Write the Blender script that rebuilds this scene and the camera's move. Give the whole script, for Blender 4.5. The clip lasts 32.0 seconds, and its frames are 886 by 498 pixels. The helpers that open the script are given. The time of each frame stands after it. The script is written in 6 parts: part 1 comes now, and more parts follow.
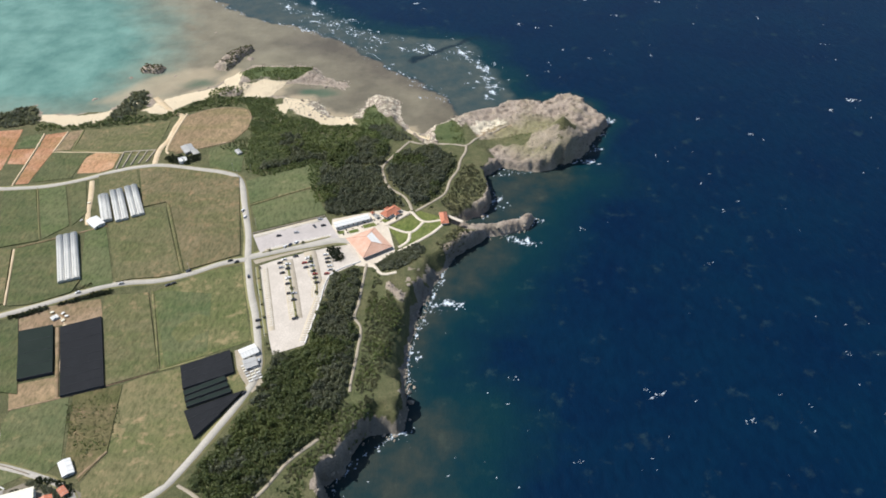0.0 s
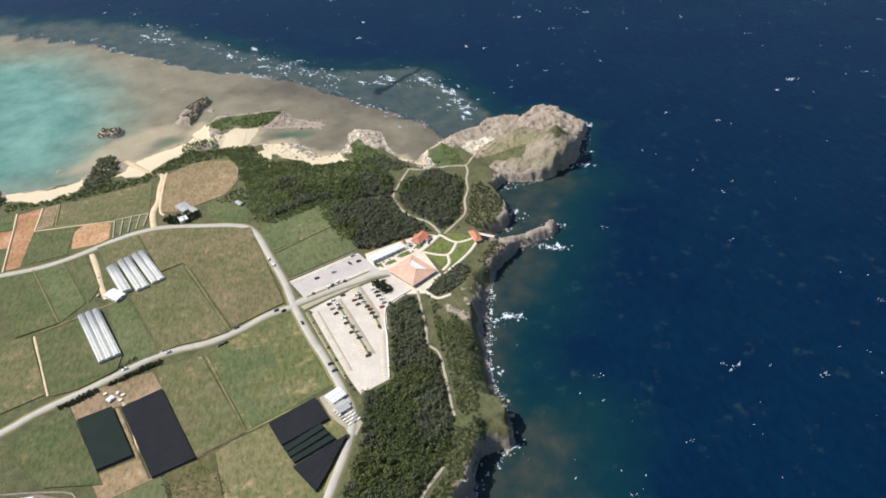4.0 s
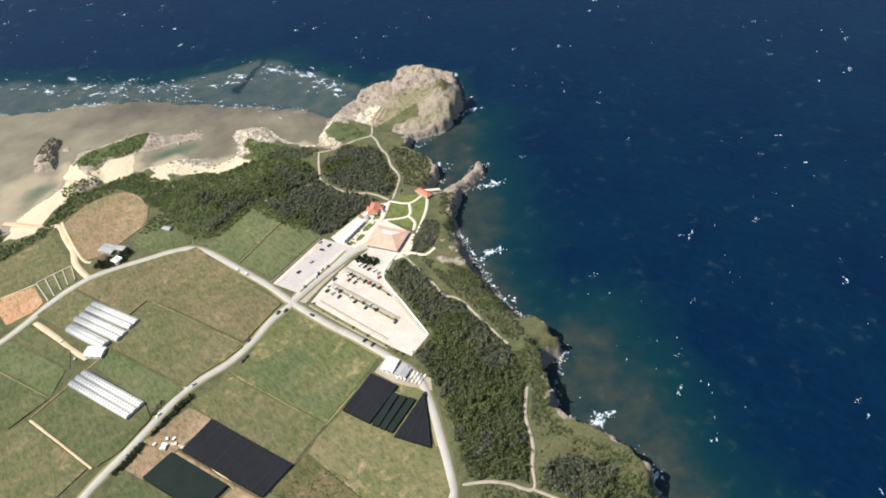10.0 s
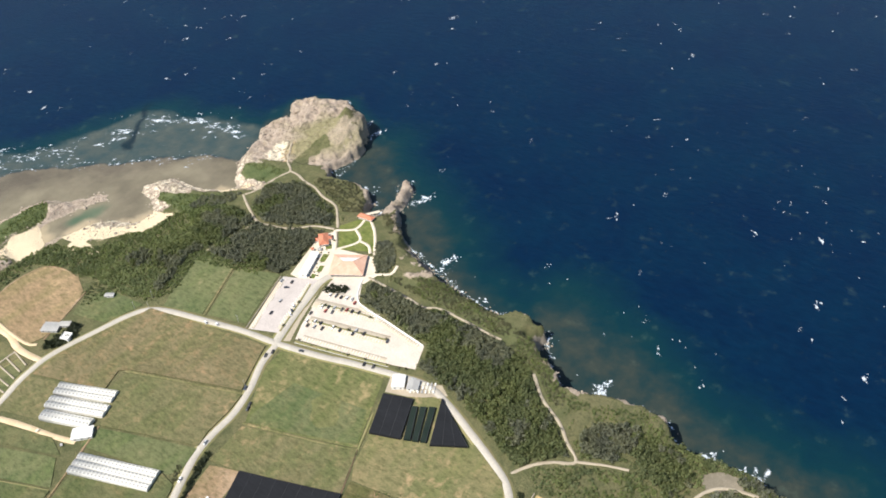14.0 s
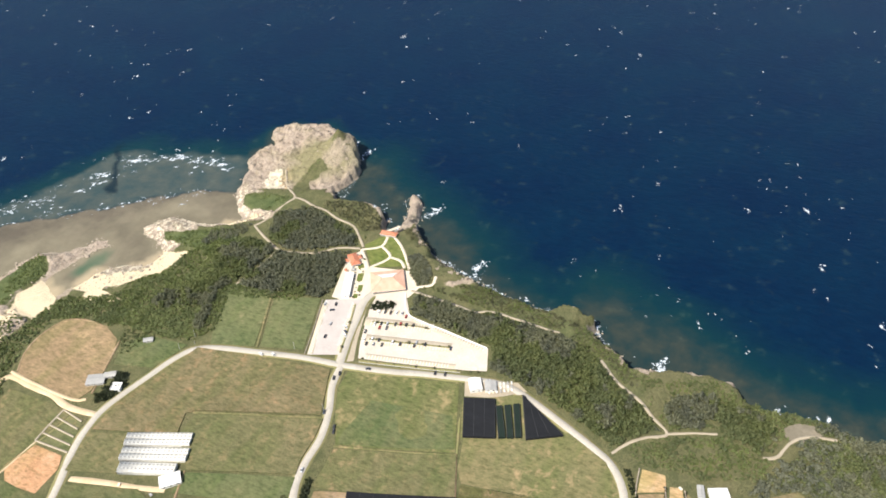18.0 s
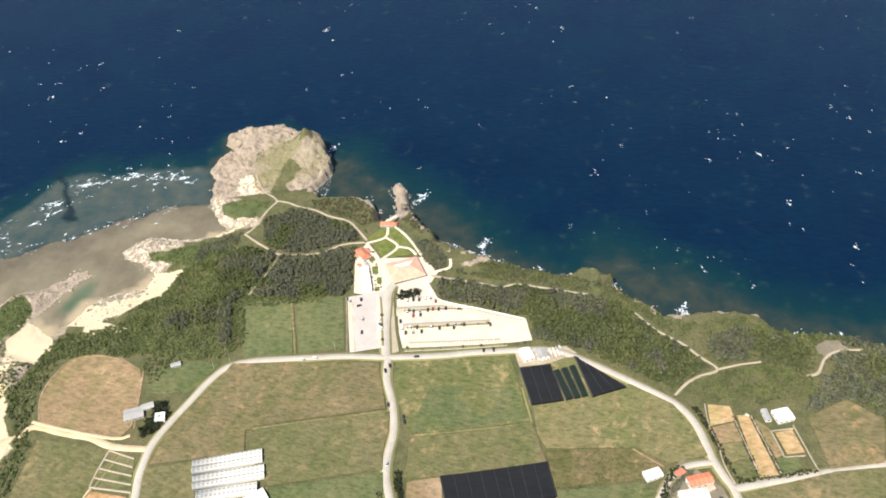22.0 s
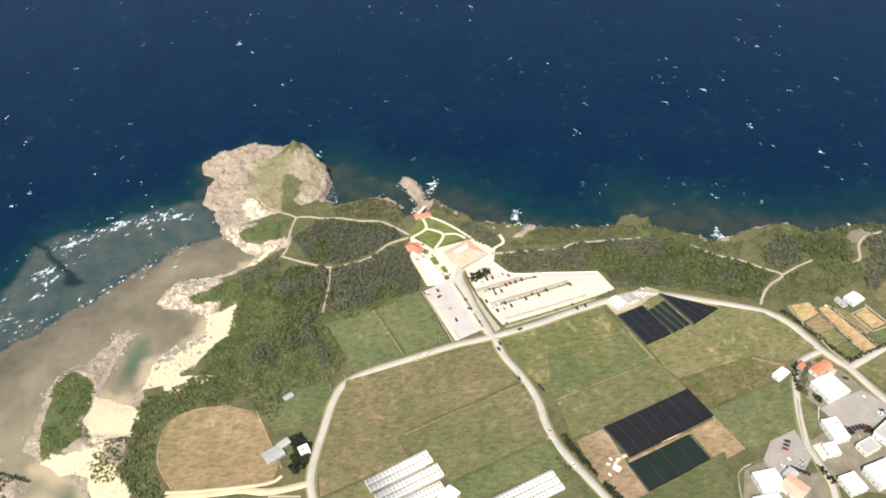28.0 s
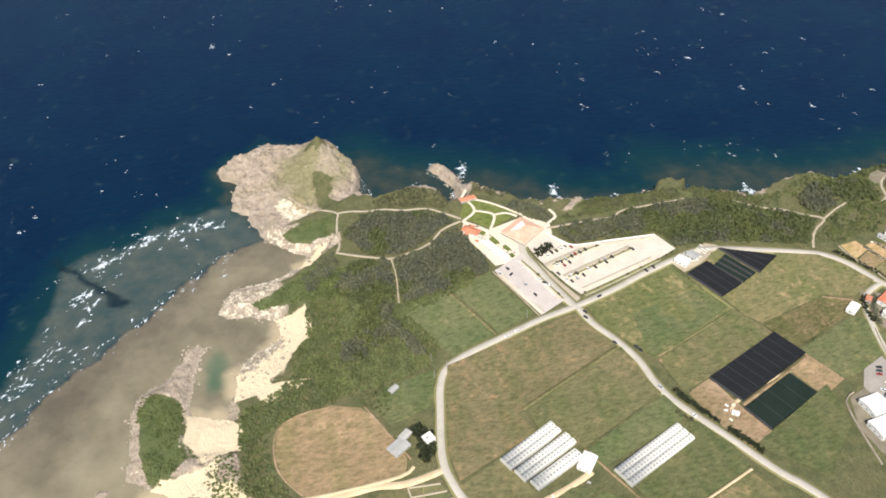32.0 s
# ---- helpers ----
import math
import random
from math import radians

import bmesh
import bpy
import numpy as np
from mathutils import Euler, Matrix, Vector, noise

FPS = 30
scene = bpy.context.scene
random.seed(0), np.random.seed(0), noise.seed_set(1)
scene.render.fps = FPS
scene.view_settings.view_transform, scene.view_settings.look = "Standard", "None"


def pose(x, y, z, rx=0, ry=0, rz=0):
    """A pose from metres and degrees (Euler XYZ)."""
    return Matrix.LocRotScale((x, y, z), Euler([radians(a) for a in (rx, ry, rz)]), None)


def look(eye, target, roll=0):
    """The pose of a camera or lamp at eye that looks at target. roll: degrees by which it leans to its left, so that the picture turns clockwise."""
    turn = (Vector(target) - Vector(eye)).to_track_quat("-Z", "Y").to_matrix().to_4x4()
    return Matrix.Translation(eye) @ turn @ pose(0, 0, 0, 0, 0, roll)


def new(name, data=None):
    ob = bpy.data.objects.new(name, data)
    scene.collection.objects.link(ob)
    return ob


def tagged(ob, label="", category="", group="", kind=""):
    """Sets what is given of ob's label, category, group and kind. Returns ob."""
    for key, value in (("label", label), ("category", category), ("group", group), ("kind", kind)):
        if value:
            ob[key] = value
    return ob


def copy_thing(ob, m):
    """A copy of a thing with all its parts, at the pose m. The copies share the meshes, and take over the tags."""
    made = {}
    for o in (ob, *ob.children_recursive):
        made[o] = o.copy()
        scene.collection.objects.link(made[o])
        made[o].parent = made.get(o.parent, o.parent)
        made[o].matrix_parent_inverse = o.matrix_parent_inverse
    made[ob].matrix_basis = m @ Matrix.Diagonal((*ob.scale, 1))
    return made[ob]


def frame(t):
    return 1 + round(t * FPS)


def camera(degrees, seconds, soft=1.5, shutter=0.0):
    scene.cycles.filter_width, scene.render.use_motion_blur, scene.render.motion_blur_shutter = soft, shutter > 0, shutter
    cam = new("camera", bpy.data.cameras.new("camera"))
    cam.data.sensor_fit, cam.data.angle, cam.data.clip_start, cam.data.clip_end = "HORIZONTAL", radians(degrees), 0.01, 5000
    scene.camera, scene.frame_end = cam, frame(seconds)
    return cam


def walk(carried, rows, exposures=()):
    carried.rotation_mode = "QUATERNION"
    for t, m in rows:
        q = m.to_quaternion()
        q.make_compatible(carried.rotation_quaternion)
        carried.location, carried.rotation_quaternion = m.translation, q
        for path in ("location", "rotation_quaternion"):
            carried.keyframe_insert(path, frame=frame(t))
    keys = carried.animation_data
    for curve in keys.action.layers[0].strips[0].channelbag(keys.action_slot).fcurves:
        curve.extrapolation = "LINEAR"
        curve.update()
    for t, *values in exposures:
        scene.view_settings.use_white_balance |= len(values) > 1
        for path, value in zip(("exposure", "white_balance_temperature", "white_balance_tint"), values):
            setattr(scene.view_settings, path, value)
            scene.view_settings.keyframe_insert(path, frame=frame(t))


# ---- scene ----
cam = camera(57.5, 32.0, 1.75)
# seconds, place in metres, turn in degrees
ROWS = [
    (0.0, -18.58, 28.79, 459.25, 50.109, 0.642, 0.426),
    (0.5, -37.96, 28.05, 458.16, 49.423, 0.537, -0.581),
    (1.0, -57.17, 27.67, 457.47, 49.141, 0.441, -1.299),
    (1.5, -76.07, 27.98, 456.81, 49.372, 0.564, -2.234),
    (2.0, -94.64, 28.83, 456.20, 50.091, 0.730, -3.288),
    (2.5, -112.85, 29.96, 455.69, 51.061, 1.060, -4.889),
    (3.0, -130.71, 31.15, 455.38, 51.870, 1.372, -6.845),
    (3.5, -148.29, 32.25, 455.35, 51.989, 1.699, -9.726),
    (4.0, -165.83, 32.68, 455.86, 52.225, 1.839, -12.181),
    (4.5, -183.16, 33.61, 456.20, 51.890, 1.729, -14.940),
    (5.0, -200.17, 35.15, 456.34, 51.307, 1.519, -17.537),
    (5.5, -216.89, 37.08, 456.46, 50.787, 1.371, -19.502),
    (6.0, -233.78, 38.89, 456.98, 50.308, 1.148, -21.084),
    (6.5, -250.48, 41.18, 457.79, 49.834, 0.792, -22.447),
    (7.0, -267.00, 44.18, 458.67, 49.740, 0.808, -23.887),
    (7.5, -283.36, 47.92, 459.54, 49.938, 0.828, -25.468),
    (8.0, -299.53, 52.34, 460.35, 50.100, 1.329, -27.621),
    (8.5, -315.43, 57.32, 461.26, 50.297, 1.977, -29.822),
    (9.0, -330.99, 62.76, 462.45, 50.424, 2.458, -31.874),
    (9.5, -346.23, 68.64, 464.09, 50.292, 2.827, -34.112),
    (10.0, -361.21, 74.95, 466.20, 50.042, 3.285, -36.409),
    (10.5, -376.04, 81.73, 468.72, 49.738, 3.563, -38.546),
    (11.0, -390.81, 88.96, 471.53, 49.762, 3.582, -40.723),
    (11.5, -405.52, 96.62, 474.52, 49.982, 3.743, -43.311),
    (12.0, -420.10, 104.82, 477.51, 50.231, 3.192, -45.857),
    (12.5, -434.45, 113.74, 480.32, 50.485, 2.690, -48.442),
    (13.0, -448.49, 123.62, 482.77, 50.608, 2.370, -50.425),
    (13.5, -462.13, 134.52, 484.76, 50.578, 1.822, -51.513),
    (14.0, -475.34, 146.34, 486.36, 50.906, 2.232, -52.886),
    (14.5, -488.12, 158.82, 487.85, 51.089, 2.332, -53.986),
    (15.0, -500.81, 171.33, 489.34, 51.132, 2.304, -55.204),
    (15.5, -513.19, 184.32, 490.81, 51.041, 2.238, -56.508),
    (16.0, -525.22, 197.84, 492.07, 50.973, 2.146, -57.863),
    (16.5, -536.91, 211.78, 493.14, 51.106, 2.031, -59.242),
    (17.0, -548.50, 225.78, 494.68, 51.261, 2.262, -60.479),
    (17.5, -559.54, 240.38, 496.31, 51.682, 2.199, -61.694),
    (18.0, -569.88, 255.67, 497.90, 51.826, 1.819, -63.546),
    (18.5, -579.47, 271.62, 499.23, 51.726, 1.633, -65.764),
    (19.0, -588.38, 288.04, 500.13, 51.439, 1.406, -67.655),
    (19.5, -596.73, 304.69, 500.57, 50.783, 1.358, -69.487),
    (20.0, -604.64, 321.40, 500.71, 50.335, 1.098, -70.806),
    (20.5, -612.14, 338.14, 500.76, 50.236, 1.267, -72.025),
    (21.0, -619.21, 354.96, 500.86, 50.440, 1.501, -73.401),
    (21.5, -625.76, 372.03, 501.03, 50.764, 1.492, -74.747),
    (22.0, -631.79, 389.43, 501.29, 50.854, 1.435, -76.468),
    (22.5, -637.41, 407.18, 501.76, 51.008, 1.199, -78.673),
    (23.0, -642.65, 425.32, 502.48, 50.896, 1.574, -81.248),
    (23.5, -647.45, 443.86, 503.44, 51.014, 1.527, -82.914),
    (24.0, -651.75, 462.76, 504.56, 51.267, 1.033, -84.015),
    (24.5, -655.50, 481.92, 505.73, 50.914, 1.170, -85.737),
    (25.0, -658.65, 501.27, 506.83, 50.405, 1.489, -87.617),
    (25.5, -661.13, 520.86, 507.76, 49.899, 1.861, -88.904),
    (26.0, -663.48, 540.33, 508.64, 49.646, 1.977, -90.306),
    (26.5, -665.32, 560.07, 509.39, 49.633, 1.876, -91.453),
    (27.0, -666.64, 580.05, 509.96, 49.719, 1.738, -92.510),
    (27.5, -667.48, 600.12, 510.36, 49.753, 1.728, -93.637),
    (28.0, -668.04, 620.32, 510.34, 49.859, 2.110, -94.996),
    (28.5, -667.84, 640.64, 509.79, 49.817, 2.210, -96.060),
    (29.0, -666.87, 661.08, 508.78, 49.657, 2.049, -97.271),
    (29.5, -665.28, 681.54, 507.57, 49.460, 1.993, -99.012),
    (30.0, -663.22, 701.95, 506.35, 49.455, 1.844, -101.006),
    (30.5, -660.74, 722.30, 505.29, 49.428, 1.960, -102.197),
    (31.0, -657.78, 742.62, 504.42, 49.500, 1.774, -102.713),
    (31.5, -654.27, 762.91, 503.74, 49.439, 1.627, -103.701),
    (32.0, -650.30, 783.16, 503.19, 49.517, 1.463, -105.047),
]
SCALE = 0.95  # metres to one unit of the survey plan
walk(cam, [(t, pose(x * SCALE, y * SCALE, z * SCALE, rx, ry, rz)) for t, x, y, z, rx, ry, rz in ROWS],
     [(0.0, 0.17, 6120, 10), (6.0, 0.32, 6200, 10), (13.0, 0.52, 6420, 10), (19.0, 0.64, 6680, 10), (25.0, 0.64, 6720, 10), (32.0, 0.48, 6600, 10)])

# ---- light ----
SUN_FROM = Vector((-0.93, 0.30, 0.0)).normalized()
SUN_UP = radians(51)
world = bpy.data.worlds.new("sky")
scene.world = world
world.use_nodes = True
wn = world.node_tree.nodes
sky = wn.new("ShaderNodeTexSky")
sky.sky_type, sky.sun_disc = "NISHITA", False
sky.sun_elevation, sky.sun_rotation = SUN_UP, math.atan2(SUN_FROM.x, SUN_FROM.y)
sky.altitude, sky.air_density, sky.dust_density = 300, 1.0, 1.2
world.node_tree.links.new(sky.outputs[0], wn["Background"].inputs[0])
wn["Background"].inputs[1].default_value = 0.10
sun = new("sun", bpy.data.lights.new("sun", "SUN"))
sun.data.energy, sun.data.angle, sun.data.color = 4.8, radians(0.5), (1.0, 0.95, 0.86)
eye = SUN_FROM * math.cos(SUN_UP) + Vector((0, 0, math.sin(SUN_UP)))
sun.matrix_world = look(eye * 900, (0, 0, 0))


# ---- materials ----
def shader(name):
    m = bpy.data.materials.new(name)
    m.use_nodes = True
    t = m.node_tree
    return m, t, t.nodes["Principled BSDF"]


def node(t, kind, **sockets):
    n = t.nodes.new("ShaderNode" + kind)
    for k, v in sockets.items():
        n.inputs[k].default_value = v
    return n


def coords(t, scale=(1, 1, 1), turn=0.0):
    """Object coordinates in metres, turned and stretched."""
    tc = t.nodes.new("ShaderNodeTexCoord")
    mp = t.nodes.new("ShaderNodeMapping")
    mp.inputs["Rotation"].default_value = (0, 0, radians(turn))
    mp.inputs["Scale"].default_value = scale
    t.links.new(tc.outputs["Object"], mp.inputs["Vector"])
    return mp.outputs["Vector"]


def noise_of(t, vec, scale, detail=4.0, rough=0.55):
    n = node(t, "TexNoise", Scale=scale, Detail=detail, Roughness=rough)
    t.links.new(vec, n.inputs["Vector"])
    return n.outputs["Fac"]


def ramp(t, fac, stops, constant=False):
    r = t.nodes.new("ShaderNodeValToRGB")
    e = r.color_ramp.elements
    while len(e) < len(stops):
        e.new(0.5)
    for k, (p, c) in zip(e, stops):
        k.position, k.color = p, (*c, 1) if len(c) == 3 else c
    if constant:
        r.color_ramp.interpolation = "CONSTANT"
    t.links.new(fac, r.inputs["Fac"])
    return r.outputs["Color"]


def mix(t, fac, a, b, mode="MIX"):
    m = t.nodes.new("ShaderNodeMix")
    m.data_type, m.blend_type = "RGBA", mode
    for k, v in ((0, fac), (6, a), (7, b)):
        if isinstance(v, (int, float)):
            m.inputs[k].default_value = v
        elif isinstance(v, tuple):
            m.inputs[k].default_value = (*v, 1)
        else:
            t.links.new(v, m.inputs[k])
    return m.outputs[2]


def maths(t, op, a, b=0.0, clamp=False):
    m = t.nodes.new("ShaderNodeMath")
    m.operation, m.use_clamp = op, clamp
    for k, v in ((0, a), (1, b)):
        if isinstance(v, (int, float)):
            m.inputs[k].default_value = v
        else:
            t.links.new(v, m.inputs[k])
    return m.outputs[0]


def attr(t, name):
    a = t.nodes.new("ShaderNodeAttribute")
    a.attribute_name = name
    return a.outputs["Fac"]


def bump(t, p, height, strength, distance):
    b = node(t, "Bump", Strength=strength, Distance=distance)
    t.links.new(height, b.inputs["Height"])
    t.links.new(b.outputs["Normal"], p.inputs["Normal"])


def paint(name, a, b, scale=1.0, rough=0.8, relief=0.3, depth=0.05, metal=0.0, stretch=(1, 1, 1), turn=0.0, grime=0.25, spread=0.0):
    """A surface with patches, fine grain and stains; spread varies it from piece to piece."""
    m, t, p = shader(name)
    v = coords(t, stretch, turn)
    big = noise_of(t, v, scale * 0.12, 5)
    fine = noise_of(t, v, scale * 1.7, 6, 0.65)
    c = mix(t, ramp(t, big, [(0.32, (0, 0, 0)), (0.68, (1, 1, 1))]), a, b)
    dark = tuple(x * (1 - grime * 1.6) for x in a)
    c = mix(t, ramp(t, fine, [(0.40, (1, 1, 1)), (0.62, (0, 0, 0))]), c, mix(t, 0.5, c, dark))
    if spread:
        oi = t.nodes.new("ShaderNodeObjectInfo")
        f = maths(t, "ADD", maths(t, "MULTIPLY", oi.outputs["Random"], spread), 1 - spread / 2)
        h = node(t, "HueSaturation")
        t.links.new(f, h.inputs["Value"])
        t.links.new(c, h.inputs["Color"])
        c = h.outputs["Color"]
    t.links.new(c, p.inputs["Base Color"])
    p.inputs["Roughness"].default_value, p.inputs["Metallic"].default_value = rough, metal
    p.inputs["Specular IOR Level"].default_value = 0.5 if rough < 0.6 else 0.2
    if relief:
        bump(t, p, fine, relief, depth)
    return m


def crop(name, a, b, bare, turn, rows=1.5, gaps=0.0, patch=0.012, relief=0.9, streak=0.55):
    """A field: greens in patches, tufts standing loosely in rows across the given turn, bare earth in the gaps."""
    m, t, p = shader(name)
    v = coords(t)
    lanes = coords(t, (1 / rows, 0.22, 1), turn)
    big = noise_of(t, v, patch, 5, 0.65)
    beds = noise_of(t, coords(t, (0.25, 1, 1), turn + 90), 0.05, 4, 0.6)
    mid = noise_of(t, v, 0.11, 6, 0.7)
    tuft = noise_of(t, coords(t, (1, 0.42, 1), turn), 0.40, 6, 0.75)
    fine = noise_of(t, v, 1.1, 5, 0.75)
    row = noise_of(t, lanes, 0.8, 3, 0.6)
    c = mix(t, ramp(t, big, [(0.36, (0, 0, 0)), (0.62, (1, 1, 1))]), a, b)
    lush = mix(t, 1.0, c, (0.78, 0.90, 0.74), "MULTIPLY")
    dry = mix(t, 0.42, c, bare)
    c = mix(t, ramp(t, beds, [(0.40, (0.75, 0.75, 0.75)), (0.54, (0, 0, 0))]), c, lush)
    c = mix(t, ramp(t, mid, [(0.50, (0, 0, 0)), (0.72, (0.9, 0.9, 0.9))]), c, dry)
    # colour follows the bump: darker in the gaps between tufts, lighter on top
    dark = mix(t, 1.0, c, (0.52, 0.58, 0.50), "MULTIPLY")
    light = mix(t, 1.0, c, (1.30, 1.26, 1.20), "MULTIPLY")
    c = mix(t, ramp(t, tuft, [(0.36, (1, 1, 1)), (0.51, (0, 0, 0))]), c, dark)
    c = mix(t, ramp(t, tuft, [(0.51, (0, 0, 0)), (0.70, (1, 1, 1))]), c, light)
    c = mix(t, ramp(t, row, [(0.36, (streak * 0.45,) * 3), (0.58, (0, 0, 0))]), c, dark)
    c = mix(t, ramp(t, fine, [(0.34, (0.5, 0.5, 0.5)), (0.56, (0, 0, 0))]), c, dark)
    open_ = maths(t, "ADD", maths(t, "MULTIPLY", big, 0.5), maths(t, "MULTIPLY", mid, 0.5))
    c = mix(t, ramp(t, open_, [(0.60 - gaps * 0.2, (0, 0, 0)), (0.72 - gaps * 0.2, (1, 1, 1))]), c, bare)
    t.links.new(c, p.inputs["Base Color"])
    p.inputs["Roughness"].default_value = 0.9
    p.inputs["Specular IOR Level"].default_value = 0.15
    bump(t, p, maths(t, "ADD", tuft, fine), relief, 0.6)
    return m


def leaf(name, a, b):
    m, t, p = shader(name)
    g = t.nodes.new("ShaderNodeNewGeometry")
    oi = t.nodes.new("ShaderNodeObjectInfo")
    v = coords(t)
    f = maths(t, "FRACT", maths(t, "ADD", g.outputs["Random Per Island"], oi.outputs["Random"]))
    c = mix(t, f, a, b)
    c = mix(t, ramp(t, noise_of(t, v, 0.045, 4), [(0.38, (0, 0, 0)), (0.66, (0.9, 0.9, 0.9))]), c, mix(t, 1.0, c, (1.32, 1.28, 1.05), "MULTIPLY"))
    t.links.new(c, p.inputs["Base Color"])
    p.inputs["Roughness"].default_value = 0.65
    p.inputs["Specular IOR Level"].default_value = 0.3
    # thin leaves let part of the light through
    thin, both = t.nodes.new("ShaderNodeBsdfTranslucent"), t.nodes.new("ShaderNodeMixShader")
    c = mix(t, ramp(t, noise_of(t, v, 0.11, 5, 0.7), [(0.38, (0.75, 0.75, 0.75)), (0.56, (0, 0, 0))]), c, mix(t, 1.0, c, (0.62, 0.66, 0.66), "MULTIPLY"))
    t.links.new(c, p.inputs["Base Color"])
    t.links.new(mix(t, 1.0, c, (1.05, 1.1, 0.8), "MULTIPLY"), thin.inputs["Color"])
    both.inputs[0].default_value = 0.42
    t.links.new(p.outputs[0], both.inputs[1])
    t.links.new(thin.outputs[0], both.inputs[2])
    t.links.new(both.outputs[0], t.nodes["Material Output"].inputs["Surface"])
    return m


ROAD = paint("worn_concrete_road", (0.43, 0.395, 0.335), (0.52, 0.475, 0.405), 0.8, 0.85, 0.15, 0.02)
VERGE = paint("dry_verge", (0.26, 0.22, 0.11), (0.20, 0.21, 0.08), 1.0, 0.95, 0.6, 0.1)
PALE = paint("pale_coral_gravel", (0.36, 0.305, 0.225), (0.46, 0.395, 0.30), 0.8, 0.9, 0.3, 0.03)
TRACK = paint("sandy_track", (0.58, 0.44, 0.27), (0.70, 0.56, 0.38), 0.8, 0.95, 0.4, 0.05)
ASPHALT = paint("bleached_car_park", (0.47, 0.42, 0.385), (0.56, 0.50, 0.46), 0.7, 0.88, 0.15, 0.02)
LOT = paint("coral_car_park", (0.54, 0.475, 0.40), (0.66, 0.585, 0.50), 0.7, 0.88, 0.2, 0.02)
PLAZA = paint("beige_paving", (0.64, 0.55, 0.43), (0.74, 0.65, 0.52), 0.9, 0.85, 0.2, 0.02)
LINE = paint("white_road_paint", (0.80, 0.79, 0.75), (0.72, 0.70, 0.66), 2.0, 0.7, 0.0)
LAWN = crop("mown_lawn", (0.13, 0.16, 0.045), (0.17, 0.18, 0.055), (0.3, 0.26, 0.14), 20, 2.5, 0.0, 0.03, 0.3)
TILE = paint("red_clay_tile", (0.50, 0.18, 0.10), (0.62, 0.27, 0.17), 1.5, 0.75, 0.3, 0.03, spread=0.25)
TILE_PALE = paint("bleached_clay_tile", (0.62, 0.36, 0.25), (0.72, 0.48, 0.36), 1.5, 0.75, 0.3, 0.03, spread=0.2)
WHITE = paint("white_wall_paint", (0.78, 0.77, 0.73), (0.70, 0.68, 0.63), 1.0, 0.6, 0.1, 0.01, grime=0.15)
CONCRETE = paint("grey_concrete", (0.40, 0.39, 0.36), (0.50, 0.48, 0.44), 1.0, 0.85, 0.2, 0.02)
STEEL = paint("weathered_galvanised_steel", (0.42, 0.41, 0.385), (0.52, 0.505, 0.475), 2.0, 0.55, 0.05, 0.01, 0.25)
ORANGE = paint("orange_sheet_roof", (0.66, 0.19, 0.09), (0.74, 0.27, 0.15), 1.0, 0.55, 0.1, 0.01)
CREAM = paint("cream_sheet_roof", (0.78, 0.72, 0.55), (0.84, 0.80, 0.64), 1.0, 0.5, 0.1, 0.01)
FILM = paint("milky_greenhouse_film", (0.66, 0.64, 0.575), (0.52, 0.505, 0.46), 1.5, 0.55, 0.1, 0.02, grime=0.2)
FRAME = paint("greenhouse_frame", (0.78, 0.79, 0.78), (0.7, 0.7, 0.7), 2.0, 0.5, 0.0)
NET = paint("black_shade_net", (0.011, 0.012, 0.014), (0.018, 0.019, 0.022), 0.6, 0.8, 0.25, 0.05, stretch=(1, 0.15, 1), turn=20)
NET_GREEN = paint("dark_green_shade_net", (0.010, 0.019, 0.014), (0.016, 0.026, 0.020), 0.6, 0.8, 0.25, 0.05)
BARK = paint("grey_bark", (0.16, 0.13, 0.10), (0.22, 0.19, 0.15), 3.0, 0.9, 0.5, 0.05)
GLASS = paint("dark_window", (0.02, 0.025, 0.03), (0.03, 0.035, 0.04), 1.0, 0.1, 0.0)
RUBBER = paint("black_rubber", (0.02, 0.02, 0.02), (0.03, 0.03, 0.03), 3.0, 0.8, 0.0)
SOIL_RED = crop("bare_red_soil", (0.40, 0.19, 0.10), (0.47, 0.25, 0.15), (0.52, 0.30, 0.19), 65, 2.0, 0.3, 0.02, 0.4)
SOIL_TAN = crop("bare_tan_soil", (0.275, 0.185, 0.115), (0.325, 0.228, 0.145), (0.37, 0.27, 0.18), 25, 2.0, 0.3, 0.03, 0.3, 0.25)
SOIL_PINK = crop("bare_orange_loam", (0.47, 0.26, 0.145), (0.54, 0.32, 0.19), (0.60, 0.38, 0.24), 25, 2.0, 0.3, 0.03, 0.4, 0.3)
SOIL_ORANGE = crop("bare_orange_soil", (0.43, 0.27, 0.14), (0.50, 0.34, 0.19), (0.56, 0.41, 0.26), 25, 2.0, 0.3, 0.03, 0.4)
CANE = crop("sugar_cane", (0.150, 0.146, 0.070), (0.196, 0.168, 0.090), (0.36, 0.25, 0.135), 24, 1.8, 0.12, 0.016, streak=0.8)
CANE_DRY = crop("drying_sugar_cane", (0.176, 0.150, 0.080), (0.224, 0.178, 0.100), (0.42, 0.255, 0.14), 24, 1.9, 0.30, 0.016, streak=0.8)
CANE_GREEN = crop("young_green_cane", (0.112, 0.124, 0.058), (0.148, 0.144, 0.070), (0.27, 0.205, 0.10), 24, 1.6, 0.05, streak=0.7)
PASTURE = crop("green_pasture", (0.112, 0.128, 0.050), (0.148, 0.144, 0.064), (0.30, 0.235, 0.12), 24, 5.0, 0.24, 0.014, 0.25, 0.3)
